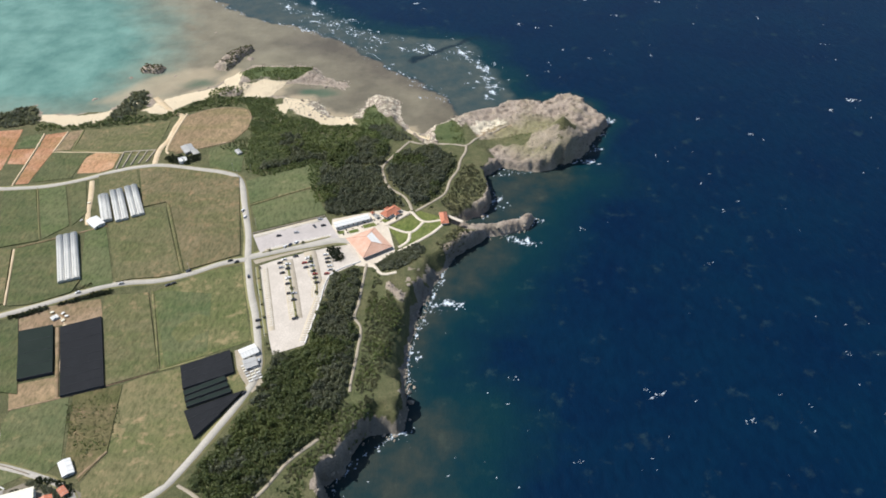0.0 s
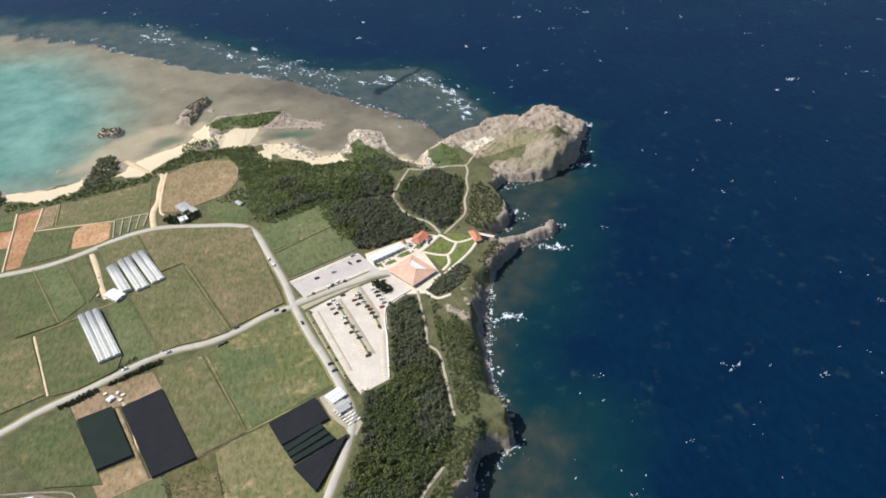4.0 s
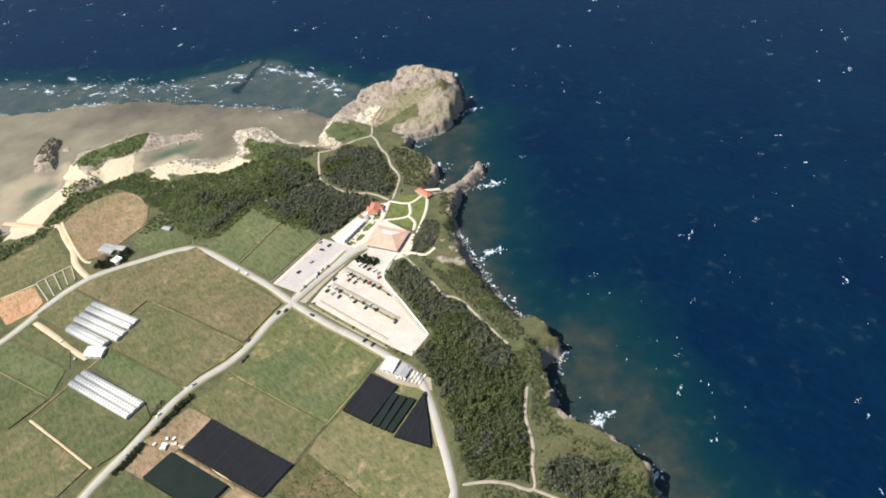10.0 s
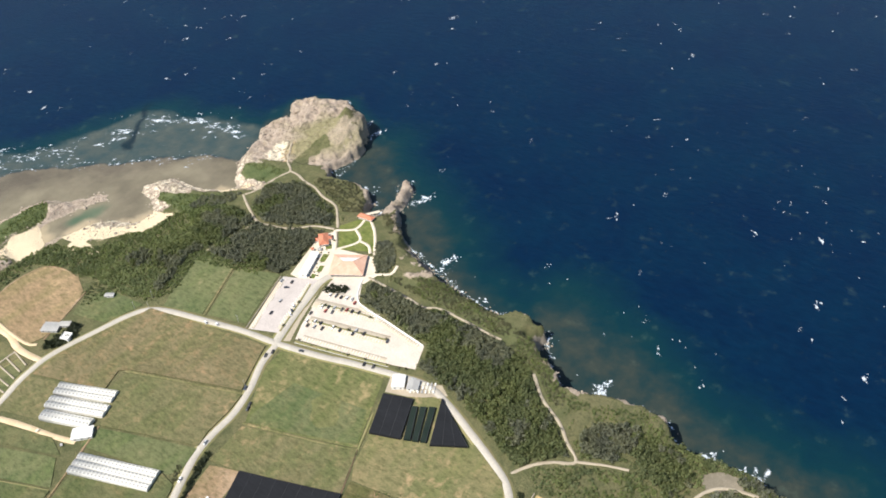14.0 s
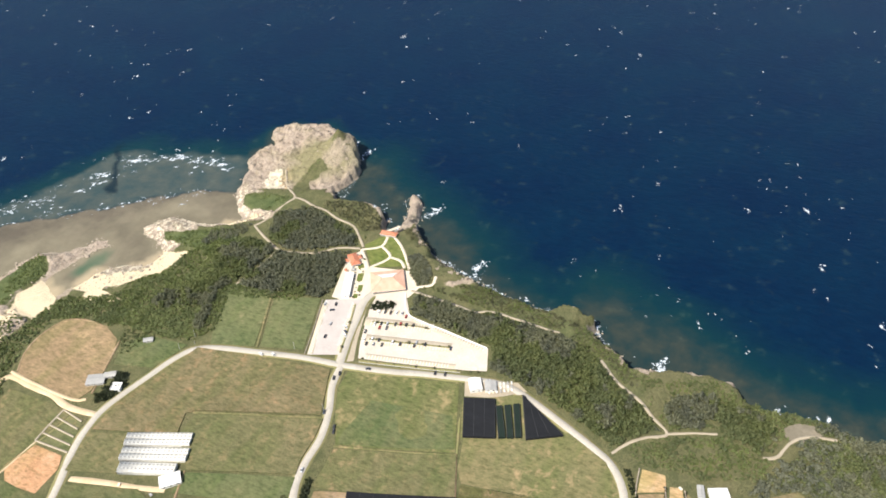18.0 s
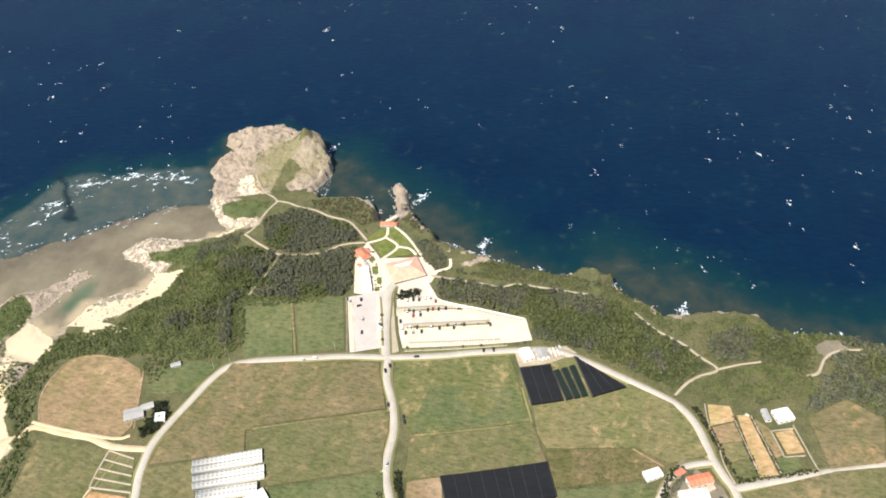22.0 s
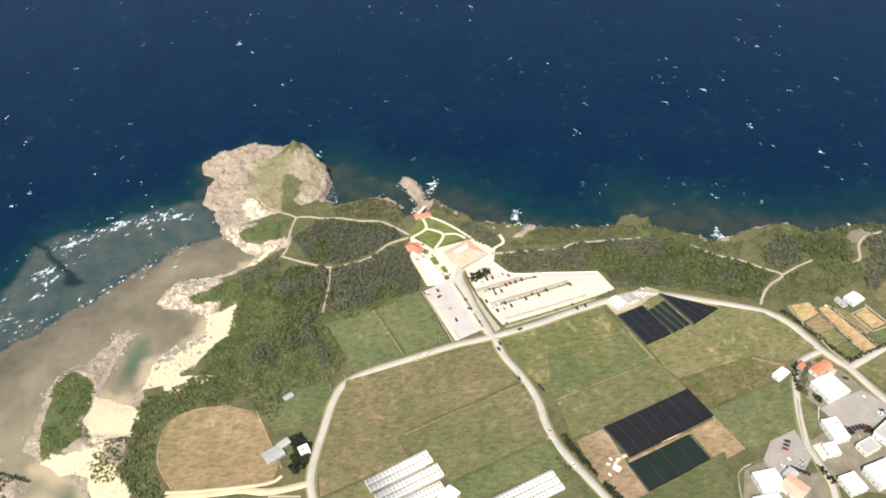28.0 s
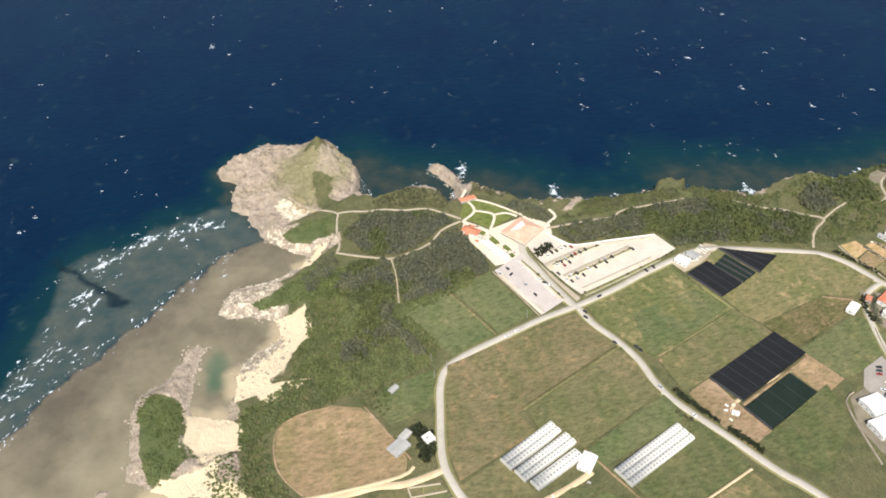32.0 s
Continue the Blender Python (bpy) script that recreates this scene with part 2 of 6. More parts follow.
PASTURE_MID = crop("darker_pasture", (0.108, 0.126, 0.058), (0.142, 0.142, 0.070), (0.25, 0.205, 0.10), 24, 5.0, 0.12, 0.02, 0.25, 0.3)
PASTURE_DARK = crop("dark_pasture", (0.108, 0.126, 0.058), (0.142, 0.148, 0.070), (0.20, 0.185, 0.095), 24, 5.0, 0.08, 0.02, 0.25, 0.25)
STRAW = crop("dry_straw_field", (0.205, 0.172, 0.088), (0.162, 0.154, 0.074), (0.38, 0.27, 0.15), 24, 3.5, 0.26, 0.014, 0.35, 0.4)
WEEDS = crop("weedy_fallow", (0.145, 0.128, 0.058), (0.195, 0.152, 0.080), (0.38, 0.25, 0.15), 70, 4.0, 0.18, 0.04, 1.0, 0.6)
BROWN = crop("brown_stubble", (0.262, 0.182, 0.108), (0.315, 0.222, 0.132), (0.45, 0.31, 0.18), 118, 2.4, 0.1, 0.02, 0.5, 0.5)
LEAF = leaf("dark_tree_leaves", (0.124, 0.134, 0.096), (0.200, 0.206, 0.148))
LEAF_DARK = leaf("dark_hedge_leaves", (0.026, 0.034, 0.018), (0.055, 0.066, 0.036))
LEAF_BRIGHT = leaf("bright_shrub_leaves", (0.104, 0.132, 0.058), (0.182, 0.198, 0.094))
LEAF_YOUNG = leaf("young_coastal_leaves", (0.122, 0.158, 0.068), (0.210, 0.232, 0.110))
LEAF_GREY = leaf("salt_worn_leaves", (0.098, 0.104, 0.060), (0.182, 0.176, 0.108))
LEAF_LOW = leaf("low_green_growth", (0.122, 0.160, 0.062), (0.195, 0.226, 0.092))


def foam():
    """White water, lacy and thinning out towards its rim."""
    m, t, p = shader("sea_foam")
    v = coords(t)
    f = maths(t, "ADD", maths(t, "MULTIPLY", noise_of(t, v, 1.1, 5, 0.7), 0.5), maths(t, "MULTIPLY", noise_of(t, v, 0.30, 4, 0.6), 0.7))
    f = maths(t, "ADD", attr(t, "body"), maths(t, "MULTIPLY", maths(t, "SUBTRACT", f, 0.63), 3.0))
    t.links.new(ramp(t, f, [(0.12, (0, 0, 0)), (0.95, (0.88, 0.88, 0.88))]), p.inputs["Alpha"])
    p.inputs["Base Color"].default_value, p.inputs["Roughness"].default_value = (0.78, 0.86, 0.93, 1), 0.8
    return m


FOAM = foam()


def car_paint():
    m, t, p = shader("car_paint")
    oi = t.nodes.new("ShaderNodeObjectInfo")
    c = ramp(t, oi.outputs["Random"], [(0.0, (0.02, 0.02, 0.025)), (0.3, (0.75, 0.75, 0.74)), (0.5, (0.04, 0.05, 0.07)), (0.66, (0.42, 0.43, 0.44)), (0.8, (0.03, 0.03, 0.03)), (0.93, (0.30, 0.03, 0.02))], True)
    dust = noise_of(t, coords(t), 1.2, 5)
    c = mix(t, ramp(t, dust, [(0.5, (0, 0, 0)), (0.8, (0.25, 0.25, 0.25))]), c, (0.4, 0.36, 0.3))
    t.links.new(c, p.inputs["Base Color"])
    p.inputs["Roughness"].default_value, p.inputs["Coat Weight"].default_value = 0.35, 0.6
    return m


CAR = car_paint()
LAMP_GLASS = paint("clear_headlamp", (0.7, 0.72, 0.72), (0.6, 0.62, 0.63), 3, 0.1, 0.0)
TAIL = paint("red_tail_lamp", (0.35, 0.01, 0.01), (0.3, 0.02, 0.01), 3, 0.2, 0.0)
STONE = paint("grey_coral_stone", (0.30, 0.25, 0.195), (0.46, 0.39, 0.31), 1.5, 0.95, 0.8, 0.15)
BAY = paint("tan_grass_block_bays", (0.50, 0.42, 0.31), (0.60, 0.52, 0.40), 1.2, 0.9, 0.3, 0.03)
SEAM = paint("net_seam", (0.045, 0.046, 0.048), (0.06, 0.06, 0.062), 1.0, 0.8, 0.0)
DUST = paint("dusty_village_earth", (0.17, 0.150, 0.108), (0.28, 0.24, 0.18), 1.2, 0.95, 0.4, 0.05)
YARD = paint("beige_yard_concrete", (0.30, 0.27, 0.24), (0.38, 0.345, 0.305), 0.9, 0.9, 0.2, 0.02)
BLUE = paint("faded_blue_tarpaulin", (0.10, 0.20, 0.36), (0.16, 0.27, 0.42), 2.0, 0.6, 0.2, 0.03)


# ---- heights ----
table = np.random.RandomState(7).rand(256, 256)


def vnoise(x, y, size, octaves=4):
    """Smooth noise in 0..1, vectorised."""
    out, amp, total = 0.0, 1.0, 0.0
    for k in range(octaves):
        u, v = x / size * 2 ** k + 17.3 * k, y / size * 2 ** k + 5.1 * k
        i, j = np.floor(u).astype(int), np.floor(v).astype(int)
        a, b = u - i, v - j
        a, b = a * a * (3 - 2 * a), b * b * (3 - 2 * b)
        i0, i1, j0, j1 = i % 256, (i + 1) % 256, j % 256, (j + 1) % 256
        s = (table[i0, j0] * (1 - a) + table[i1, j0] * a) * (1 - b) + (table[i0, j1] * (1 - a) + table[i1, j1] * a) * b
        out, total, amp = out + s * amp, total + amp, amp * 0.5
    return out / total


def inside(px, py, poly):
    r = np.zeros(np.shape(px), bool)
    for (x0, y0), (x1, y1) in zip(poly, poly[1:] + poly[:1]):
        if y0 != y1:
            r ^= ((y0 > py) != (y1 > py)) & (px < (x1 - x0) * (py - y0) / (y1 - y0) + x0)
    return r


def line_distance(px, py, pts, closed=False):
    d = np.full(np.shape(px), 1e9)
    for (x0, y0), (x1, y1) in zip(pts, pts[1:] + (pts[:1] if closed else [])):
        ex, ey = x1 - x0, y1 - y0
        s = np.clip(((px - x0) * ex + (py - y0) * ey) / max(ex * ex + ey * ey, 1e-9), 0, 1)
        d = np.minimum(d, np.hypot(px - x0 - s * ex, py - y0 - s * ey))
    return d


def signed(px, py, poly):
    d = line_distance(px, py, poly, True)
    return np.where(inside(px, py, poly), d, -d)


def step(x, a, b):
    t = np.clip((x - a) / (b - a), 0, 1)
    return t * t * (3 - 2 * t)


# the waterline, from the far west beaches round the cape and down the sea cliffs
COAST_WEST = [(-5200, 1500), (-2500, 1000), (-1200, 830), (-800, 790), (-600, 796), (-532, 811), (-514, 831), (-495, 837), (-475, 814), (-442, 815), (-409, 821),
              (-401, 835), (-393, 868), (-370, 869), (-361, 840), (-333, 860), (-307, 874), (-298, 880)]
COAST_NORTH = [(-265, 931), (-235, 931), (-202, 930), (-184, 925), (-178, 914), (-168, 897), (-154, 888), (-142, 885), (-139, 875), (-144, 866), (-158, 874),
               (-176, 880), (-196, 882), (-214, 880), (-224, 857), (-211, 852), (-197, 848), (-184, 848), (-169, 838), (-159, 830), (-158, 811), (-145, 805),
               (-132, 807), (-120, 829), (-117, 848), (-104, 856), (-88, 850), (-76, 841), (-76, 820), (-72, 799), (-61, 777), (-52, 772), (-43, 782), (-28, 797), (-18, 801)]
COAST_CAPE = [(-7, 810), (25, 819), (52, 834), (74, 837), (79, 826), (98, 839), (114, 843), (117, 833), (134, 827), (128, 816), (130, 804), (150, 792), (140, 780),
              (127, 769), (131, 757), (123, 735), (100, 714), (68, 699), (46, 697), (27, 703), (10, 692)]
COAST_BAY = [(15, 672), (21, 660), (20, 648), (7, 627), (-9, 618), (-3, 611), (15, 609), (33, 613), (45, 625), (56, 622), (50, 606), (29, 599), (11, 595), (-5, 578),
             (-17, 570), (-24, 555), (-30, 534), (-36, 524)]
COAST_EAST = [(-42, 504), (-49, 477), (-54, 452), (-54, 426), (-52, 407), (-56, 384), (-61, 375), (-73, 377), (-83, 369), (-97, 343), (-103, 337), (-98, 318),
              (-92, 298), (-87, 278), (-88, 261), (-97, 237), (-97, 216), (-95, 196), (-97, 172), (-97, 150), (-96, 132), (-112, 40), (-150, -120), (-300, -700), (-900, -5200)]
COAST = COAST_WEST + COAST_NORTH + COAST_CAPE + COAST_BAY + COAST_EAST + [(-5200, -5200)]
ROCKS = [[(-312, 925), (-303, 954), (-275, 984), (-267, 972), (-280, 945), (-290, 917)], [(-400, 921), (-390, 931), (-369, 925), (-372, 908), (-394, 910)]]
DOTS = [(-378, 1027, 5), (-329, 1025, 5), (-403, 902, 4), (-417, 884, 3), (-431, 850, 4), (-350, 905, 4), (-268, 947, 5)]
SANDS = [[(-475, 795), (-472, 814), (-440, 815), (-402, 822), (-404, 801), (-440, 789)], [(-368, 814), (-358, 844), (-329, 862), (-296, 879), (-292, 855), (-321, 831), (-342, 812)],
         [(-216, 890), (-216, 866), (-230, 850), (-258, 843), (-264, 856), (-264, 875), (-245, 890)], [(-180, 852), (-182, 822), (-198, 817), (-206, 791), (-213, 803), (-220, 822), (-206, 850)],
         [(-127, 812), (-120, 781), (-140, 777), (-163, 789), (-184, 806), (-194, 818), (-180, 826), (-152, 806)], [(-57, 780), (-50, 757), (-46, 745), (-57, 748), (-70, 766), (-68, 778)],
         [(-276, 916), (-266, 893), (-266, 866), (-282, 868), (-297, 858), (-302, 866), (-288, 900)], [(-400, 824), (-368, 838), (-365, 850), (-378, 840)]]
CAPE_ROCK = [(-30, 805), (-5, 785), (8, 750), (18, 728), (24, 712), (40, 690), (140, 700), (170, 800), (120, 860), (20, 840)]
SPIT_ROCK = [(-12, 622), (-22, 603), (-6, 592), (12, 590), (70, 600), (70, 640), (20, 630)]
POINT_ROCK = [(-50, 543), (-24, 545), (-26, 520), (-48, 490), (-62, 495), (-74, 512), (-72, 524)]
ISLET_ROCK = [(-300, 930), (-275, 940), (-180, 940), (-125, 890), (-125, 860), (-200, 875), (-256, 884), (-262, 850), (-300, 850), (-312, 880)]
SHORE_ROCK = [(-215, 850), (-200, 815), (-165, 800), (-118, 795), (-112, 780), (-85, 800), (-70, 770), (-45, 735), (-20, 735), (0, 800), (-60, 870), (-130, 870)]
GREENS = [[(-190, 927), (-186, 912), (-198, 896), (-206, 887), (-233, 889), (-255, 887), (-267, 896), (-274, 906), (-270, 916), (-242, 921)], [(-20, 790), (-9, 768), (-6, 738), (-22, 733), (-35, 743), (-42, 765), (-33, 780)],
          [(-108, 826), (-94, 800), (-76, 766), (-88, 738), (-120, 750), (-118, 790), (-116, 820)]]
CLIFFTOP = [(-80, 524), (-58, 482), (-68, 424), (-76, 377), (-104, 342), (-112, 330), (-140, 316), (-112, 357), (-93, 400), (-88, 466), (-86, 509)]
OLIVE = [(28, 781), (44, 788), (64, 790), (97, 778), (106, 750), (104, 722), (78, 706), (52, 708), (36, 729), (16, 746)]
MOSS = [(32, 755), (66, 744), (54, 727), (27, 729), (4, 727), (6, 742)]
TAN = [(44, 776), (36, 762), (18, 764), (4, 744), (-6, 738), (4, 756), (20, 776)]
CHALK = [(34, 790), (40, 780), (26, 768), (8, 758), (-2, 762), (-4, 774), (10, 788)]


def plain(x, y):
    """The tilted coastal plain with its gentle dip and rise."""
    z = 11.3 + 0.01725 * (np.clip(x, -900, 300) + 200) - 0.0316 * (np.clip(y, -100, 1100) - 570)
    # the fields lie in a shallow dip, the wood behind the car park on a low rise
    z = z - 6.0 * np.exp(-((x + 250) / 115) ** 2 - ((y - 455) / 110) ** 2) + 3.5 * np.exp(-((x + 150) / 55) ** 2 - ((y - 648) / 42) ** 2)
    return np.maximum(1.6, z)


def soft(x, y, poly, w):
    return step(signed(x, y, poly), -w, w)


def cape_near(x, y):
    return step(x, -30, 10)


def height(x, y):
    """Height of the ground, and how much of it is bare rock and sand."""
    x, y = np.asarray(x, float), np.asarray(y, float)
    wild = 11 + 11 * step(x, -10, 40) * step(y, 690, 720)
    wx = x + (vnoise(x, y, 15, 5) - 0.5) * wild
    wy = y + (vnoise(x + 91, y - 37, 15, 5) - 0.5) * wild
    d = signed(wx, wy, COAST)
    gentle = step(y - 0.25 * x, 770, 840)
    reach = 3.0 + 14 * gentle * (1 - cape_near(x, y)) + (1 - gentle) * (1 - cape_near(x, y)) * (1 + 15 * step(vnoise(x, y, 34, 2), 0.38, 0.62))
    z = plain(x, y)
    cape = soft(x, y, CAPE_ROCK, 8)
    spit = soft(x, y, SPIT_ROCK, 4)
    islet = soft(x, y, ISLET_ROCK, 6)
    point = soft(x, y, POINT_ROCK, 4)
    shore = soft(x, y, SHORE_ROCK, 6)
    hill = 31 * np.exp(-np.hypot((x - 92) / 25, (y - 735) / 21) ** 1.05) + 4 * np.exp(-((x - 92) / 34) ** 2 - ((y - 728) / 26) ** 2)
    hill = hill + 6 * np.exp(-(((x - 110) / 30) ** 2 + ((y - 808) / 30) ** 2) ** 2)
    z = z * (1 - cape) + cape * (5 + 2.5 * step(x, 0, 90) + hill)
    z = z * (1 - spit) + spit * 8
    z = z * (1 - islet) + islet * 4.5
    sand = np.zeros_like(x)
    ux, uy = x + (vnoise(x + 400, y, 26, 5) - 0.5) * 24, y + (vnoise(x, y + 400, 26, 5) - 0.5) * 24
    for s in SANDS:
        sand = np.maximum(sand, soft(ux, uy, s, 6.0))
    rock = np.maximum.reduce([cape, spit, islet, point, shore])
    green = np.zeros_like(x)
    for g in GREENS:
        green = np.maximum(green, soft(wx, wy, g, 3))
    blotch = vnoise(x + 7, y, 9)
    green = np.maximum(green, 0.38 * step(soft(wx, wy, OLIVE, 7) + 1.9 * (blotch - 0.5), 0.45, 1.0))
    green = np.maximum(green, 0.75 * step(soft(wx, wy, MOSS, 6) + 1.2 * (blotch - 0.5), 0.4, 0.8))
    green = np.maximum(green, 0.85 * cape * step(np.exp(-((x - 94) / 19) ** 2 - ((y - 734) / 17) ** 2) + 1.1 * (vnoise(x, y, 8) - 0.5), 0.45, 0.9))
    green = np.maximum(green, point * step(vnoise(x, y, 9), 0.5, 0.62))
    edge = step(d, 0, reach)
    # bare limestone on the sea cliffs and their rims
    rim = np.where(gentle > 0.5, 0.9 * (1 - step(d + 22 * (vnoise(x, y, 17) - 0.5), 2, 10)), 1 - step(d + 12 * (vnoise(x, y, 12) - 0.5), 3.5, 6.5))
    rock = np.clip(np.maximum(rock * (1 - green), rim), 0, 1) * (1 - sand)
    ridge = 1 - 2 * np.abs(vnoise(x + 40, y, 13, 4) - 0.5)
    craggy = ((vnoise(x, y, 22, 5) - 0.5) * 7 + (ridge - 0.75) * 8 + (vnoise(x + 9, y, 6, 3) - 0.5) * 4.5 - 3.5 * step(ridge, 0.93, 1.0)) * rock
    z = np.maximum(z * edge, 0) + craggy * step(d, 1, 8) * (0.5 + 0.5 * step(z, 3, 8))
    z = np.where(sand > 0.4, np.minimum(z, 0.25 + 0.10 * np.maximum(d, 0) + 0.8 * (1 - sand)), z)
    z = np.where(d > 0, np.maximum(z, 0.15), z)
    for r in ROCKS:
        dr = signed(wx, wy, r)
        z = np.where(dr > -1, step(dr, -1, 6) * (4 + 7 * (vnoise(x, y, 7) - 0.35)), z)
        rock = np.where(dr > -1, 1.0, rock)
    for cx, cy, cr in DOTS:
        dr = cr - np.hypot(wx - cx, wy - cy)
        z, rock = np.where(dr > 0, 1.2 * step(dr, 0, 3), z), np.where(dr > 0, 1.0, rock)
    floor = np.where(d < 0, -0.5 - 0.06 * np.minimum(-d, 400), 0)
    return np.where((d <= 0) & (z <= 0.01), floor, z), rock, sand, d


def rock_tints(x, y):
    """Where the cape is worn tan, where white limestone blocks lie bare, and where shade is painted on the east cliffs,
    with loose dark patches.
    """
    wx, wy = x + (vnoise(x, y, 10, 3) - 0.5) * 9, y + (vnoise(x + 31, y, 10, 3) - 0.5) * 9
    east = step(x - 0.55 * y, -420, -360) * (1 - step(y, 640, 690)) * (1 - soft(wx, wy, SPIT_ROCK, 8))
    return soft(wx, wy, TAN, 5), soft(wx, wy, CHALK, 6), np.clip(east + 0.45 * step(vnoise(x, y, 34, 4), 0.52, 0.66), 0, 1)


def level(x, y):
    """Height of the plain at one place."""
    return float(plain(np.array(x), np.array(y)))


def top(x, y):
    return float(height(np.array([x]), np.array([y]))[0][0])


def spaced(lo, a, b, hi, fine, growth=1.28, mid=None):
    """Grid lines: fine between a and b, wider and wider out to lo and hi."""
    mid = list(np.arange(a, b + 0.01, fine)) if mid is None else mid
    out, s, v = [], fine, b
    while v < hi:
        s *= growth
        v = min(v + s, hi)
        out.append(v)
    back, s, v = [], fine, a
    while v > lo:
        s *= growth
        v = max(v - s, lo)
        back.append(v)
    return np.array(back[::-1] + mid + out)


def sheet(name, xs, ys, z, material, layers=(), smooth=True):
    """A grid mesh with float layers on its points."""
    n, m = len(xs), len(ys)
    gx, gy = np.meshgrid(xs, ys, indexing="ij")
    me = bpy.data.meshes.new(name)
    me.vertices.add(n * m)
    me.vertices.foreach_set("co", np.stack([gx, gy, z], -1).ravel())
    k = (np.arange(n - 1)[:, None] * m + np.arange(m - 1)[None]).ravel()
    quads = np.stack([k, k + m, k + m + 1, k + 1], -1).ravel()
    me.loops.add(len(quads))
    me.loops.foreach_set("vertex_index", quads)
    me.polygons.add(len(k))
    me.polygons.foreach_set("loop_start", np.arange(len(k)) * 4)
    me.update(calc_edges=True)
    me.polygons.foreach_set("use_smooth", np.full(len(k), smooth))
    for label, values in layers:
        a = me.attributes.new(label, "FLOAT", "POINT")
        a.data.foreach_set("value", np.ascontiguousarray(values, dtype=np.float32).ravel())
    me.materials.append(material)
    return new(name, me)


def ground_material():
    m, t, p = shader("coastal_ground")
    v = coords(t)
    big, mid, fine = noise_of(t, v, 0.02, 5, 0.6), noise_of(t, v, 0.11, 6, 0.65), noise_of(t, v, 0.7, 6, 0.7)
    grass = mix(t, ramp(t, mid, [(0.38, (0, 0, 0)), (0.62, (1, 1, 1))]), (0.098, 0.106, 0.046), (0.160, 0.152, 0.072))
    grass = mix(t, ramp(t, big, [(0.5, (0, 0, 0)), (0.72, (0.8, 0.8, 0.8))]), grass, (0.19, 0.165, 0.085))
    grass = mix(t, ramp(t, fine, [(0.36, (0.7, 0.7, 0.7)), (0.55, (0, 0, 0))]), grass, (0.066, 0.070, 0.034))
    grass = mix(t, attr(t, "lush"), grass, mix(t, ramp(t, mid, [(0.35, (0, 0, 0)), (0.65, (1, 1, 1))]), (0.072, 0.098, 0.036), (0.124, 0.146, 0.058)))
    stone = mix(t, ramp(t, mid, [(0.3, (0, 0, 0)), (0.7, (1, 1, 1))]), (0.310, 0.246, 0.190), (0.485, 0.398, 0.320))
    stone = mix(t, ramp(t, noise_of(t, v, 0.05, 6, 0.7), [(0.5, (0, 0, 0)), (0.68, (0.55, 0.55, 0.55))]), stone, (0.31, 0.27, 0.16))
    stone = mix(t, ramp(t, attr(t, "tan"), [(0.3, (0, 0, 0)), (0.8, (0.85, 0.85, 0.85))]), stone, (0.50, 0.345, 0.195))
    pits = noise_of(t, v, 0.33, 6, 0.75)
    stone = mix(t, maths(t, "MULTIPLY", attr(t, "olive"), 0.85), stone, mix(t, mid, (0.185, 0.178, 0.088), (0.285, 0.250, 0.135)))
    # painted shade on the east cliffs, plus scattered dark rock patches
    stone = mix(t, maths(t, "MULTIPLY", attr(t, "shade_karst"), 0.8), stone, mix(t, mid, (0.12, 0.11, 0.092), (0.27, 0.245, 0.205)))
    # dark crevices are put into the colour where the bump noise dips
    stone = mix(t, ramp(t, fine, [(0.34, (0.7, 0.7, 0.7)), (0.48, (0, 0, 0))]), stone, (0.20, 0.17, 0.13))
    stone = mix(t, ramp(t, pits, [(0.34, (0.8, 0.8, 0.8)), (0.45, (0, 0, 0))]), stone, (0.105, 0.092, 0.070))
    chalk = maths(t, "ADD", maths(t, "MULTIPLY", attr(t, "chalk"), 0.32), noise_of(t, v, 0.24, 5, 0.7))
    stone = mix(t, ramp(t, chalk, [(0.68, (0, 0, 0)), (0.78, (0.85, 0.85, 0.85))]), stone, (0.74, 0.66, 0.50))
    beach = mix(t, fine, (0.66, 0.53, 0.35), (0.76, 0.64, 0.45))
    rock_f = ramp(t, maths(t, "ADD", attr(t, "rock"), maths(t, "MULTIPLY", maths(t, "SUBTRACT", fine, 0.5), 0.9)), [(0.35, (0, 0, 0)), (0.6, (1, 1, 1))])
    sand_f = ramp(t, maths(t, "ADD", attr(t, "sand"), maths(t, "MULTIPLY", maths(t, "SUBTRACT", mid, 0.5), 1.3)), [(0.42, (0, 0, 0)), (0.6, (1, 1, 1))])
    c = mix(t, sand_f, mix(t, rock_f, grass, stone), beach)
    t.links.new(c, p.inputs["Base Color"])
    p.inputs["Roughness"].default_value = 0.92
    p.inputs["Specular IOR Level"].default_value = 0.2
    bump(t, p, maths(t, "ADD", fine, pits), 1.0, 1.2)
    return m


REEF_EDGE = [(-1200, 1500), (-674, 1313), (-534, 1253), (-451, 1205), (-370, 1139), (-294, 1073), (-233, 1041), (-159, 997), (-105, 929), (-67, 892), (-32, 845)]
BREAKERS = [(34, 882), (15, 931), (-9, 967), (-51, 983), (-128, 1031), (-204, 1100), (-286, 1175), (-375, 1246)]
CHANNEL = [(-72, 936), (-55, 952), (-36, 964), (-17, 984), (14, 1002)]
LAGOON = [(-1200, 1400), (-647, 1224), (-470, 1150), (-400, 1040), (-385, 960), (-395, 880), (-425, 826), (-476, 818), (-528, 815), (-1200, 830)]
SAND_BANK = [(-437, 836), (-405, 872), (-380, 906), (-340, 926), (-304, 934), (-296, 900), (-335, 884), (-355, 850), (-400, 836)]
REEF = REEF_EDGE + [(0, 780), (-100, 740), (-1200, 700)]
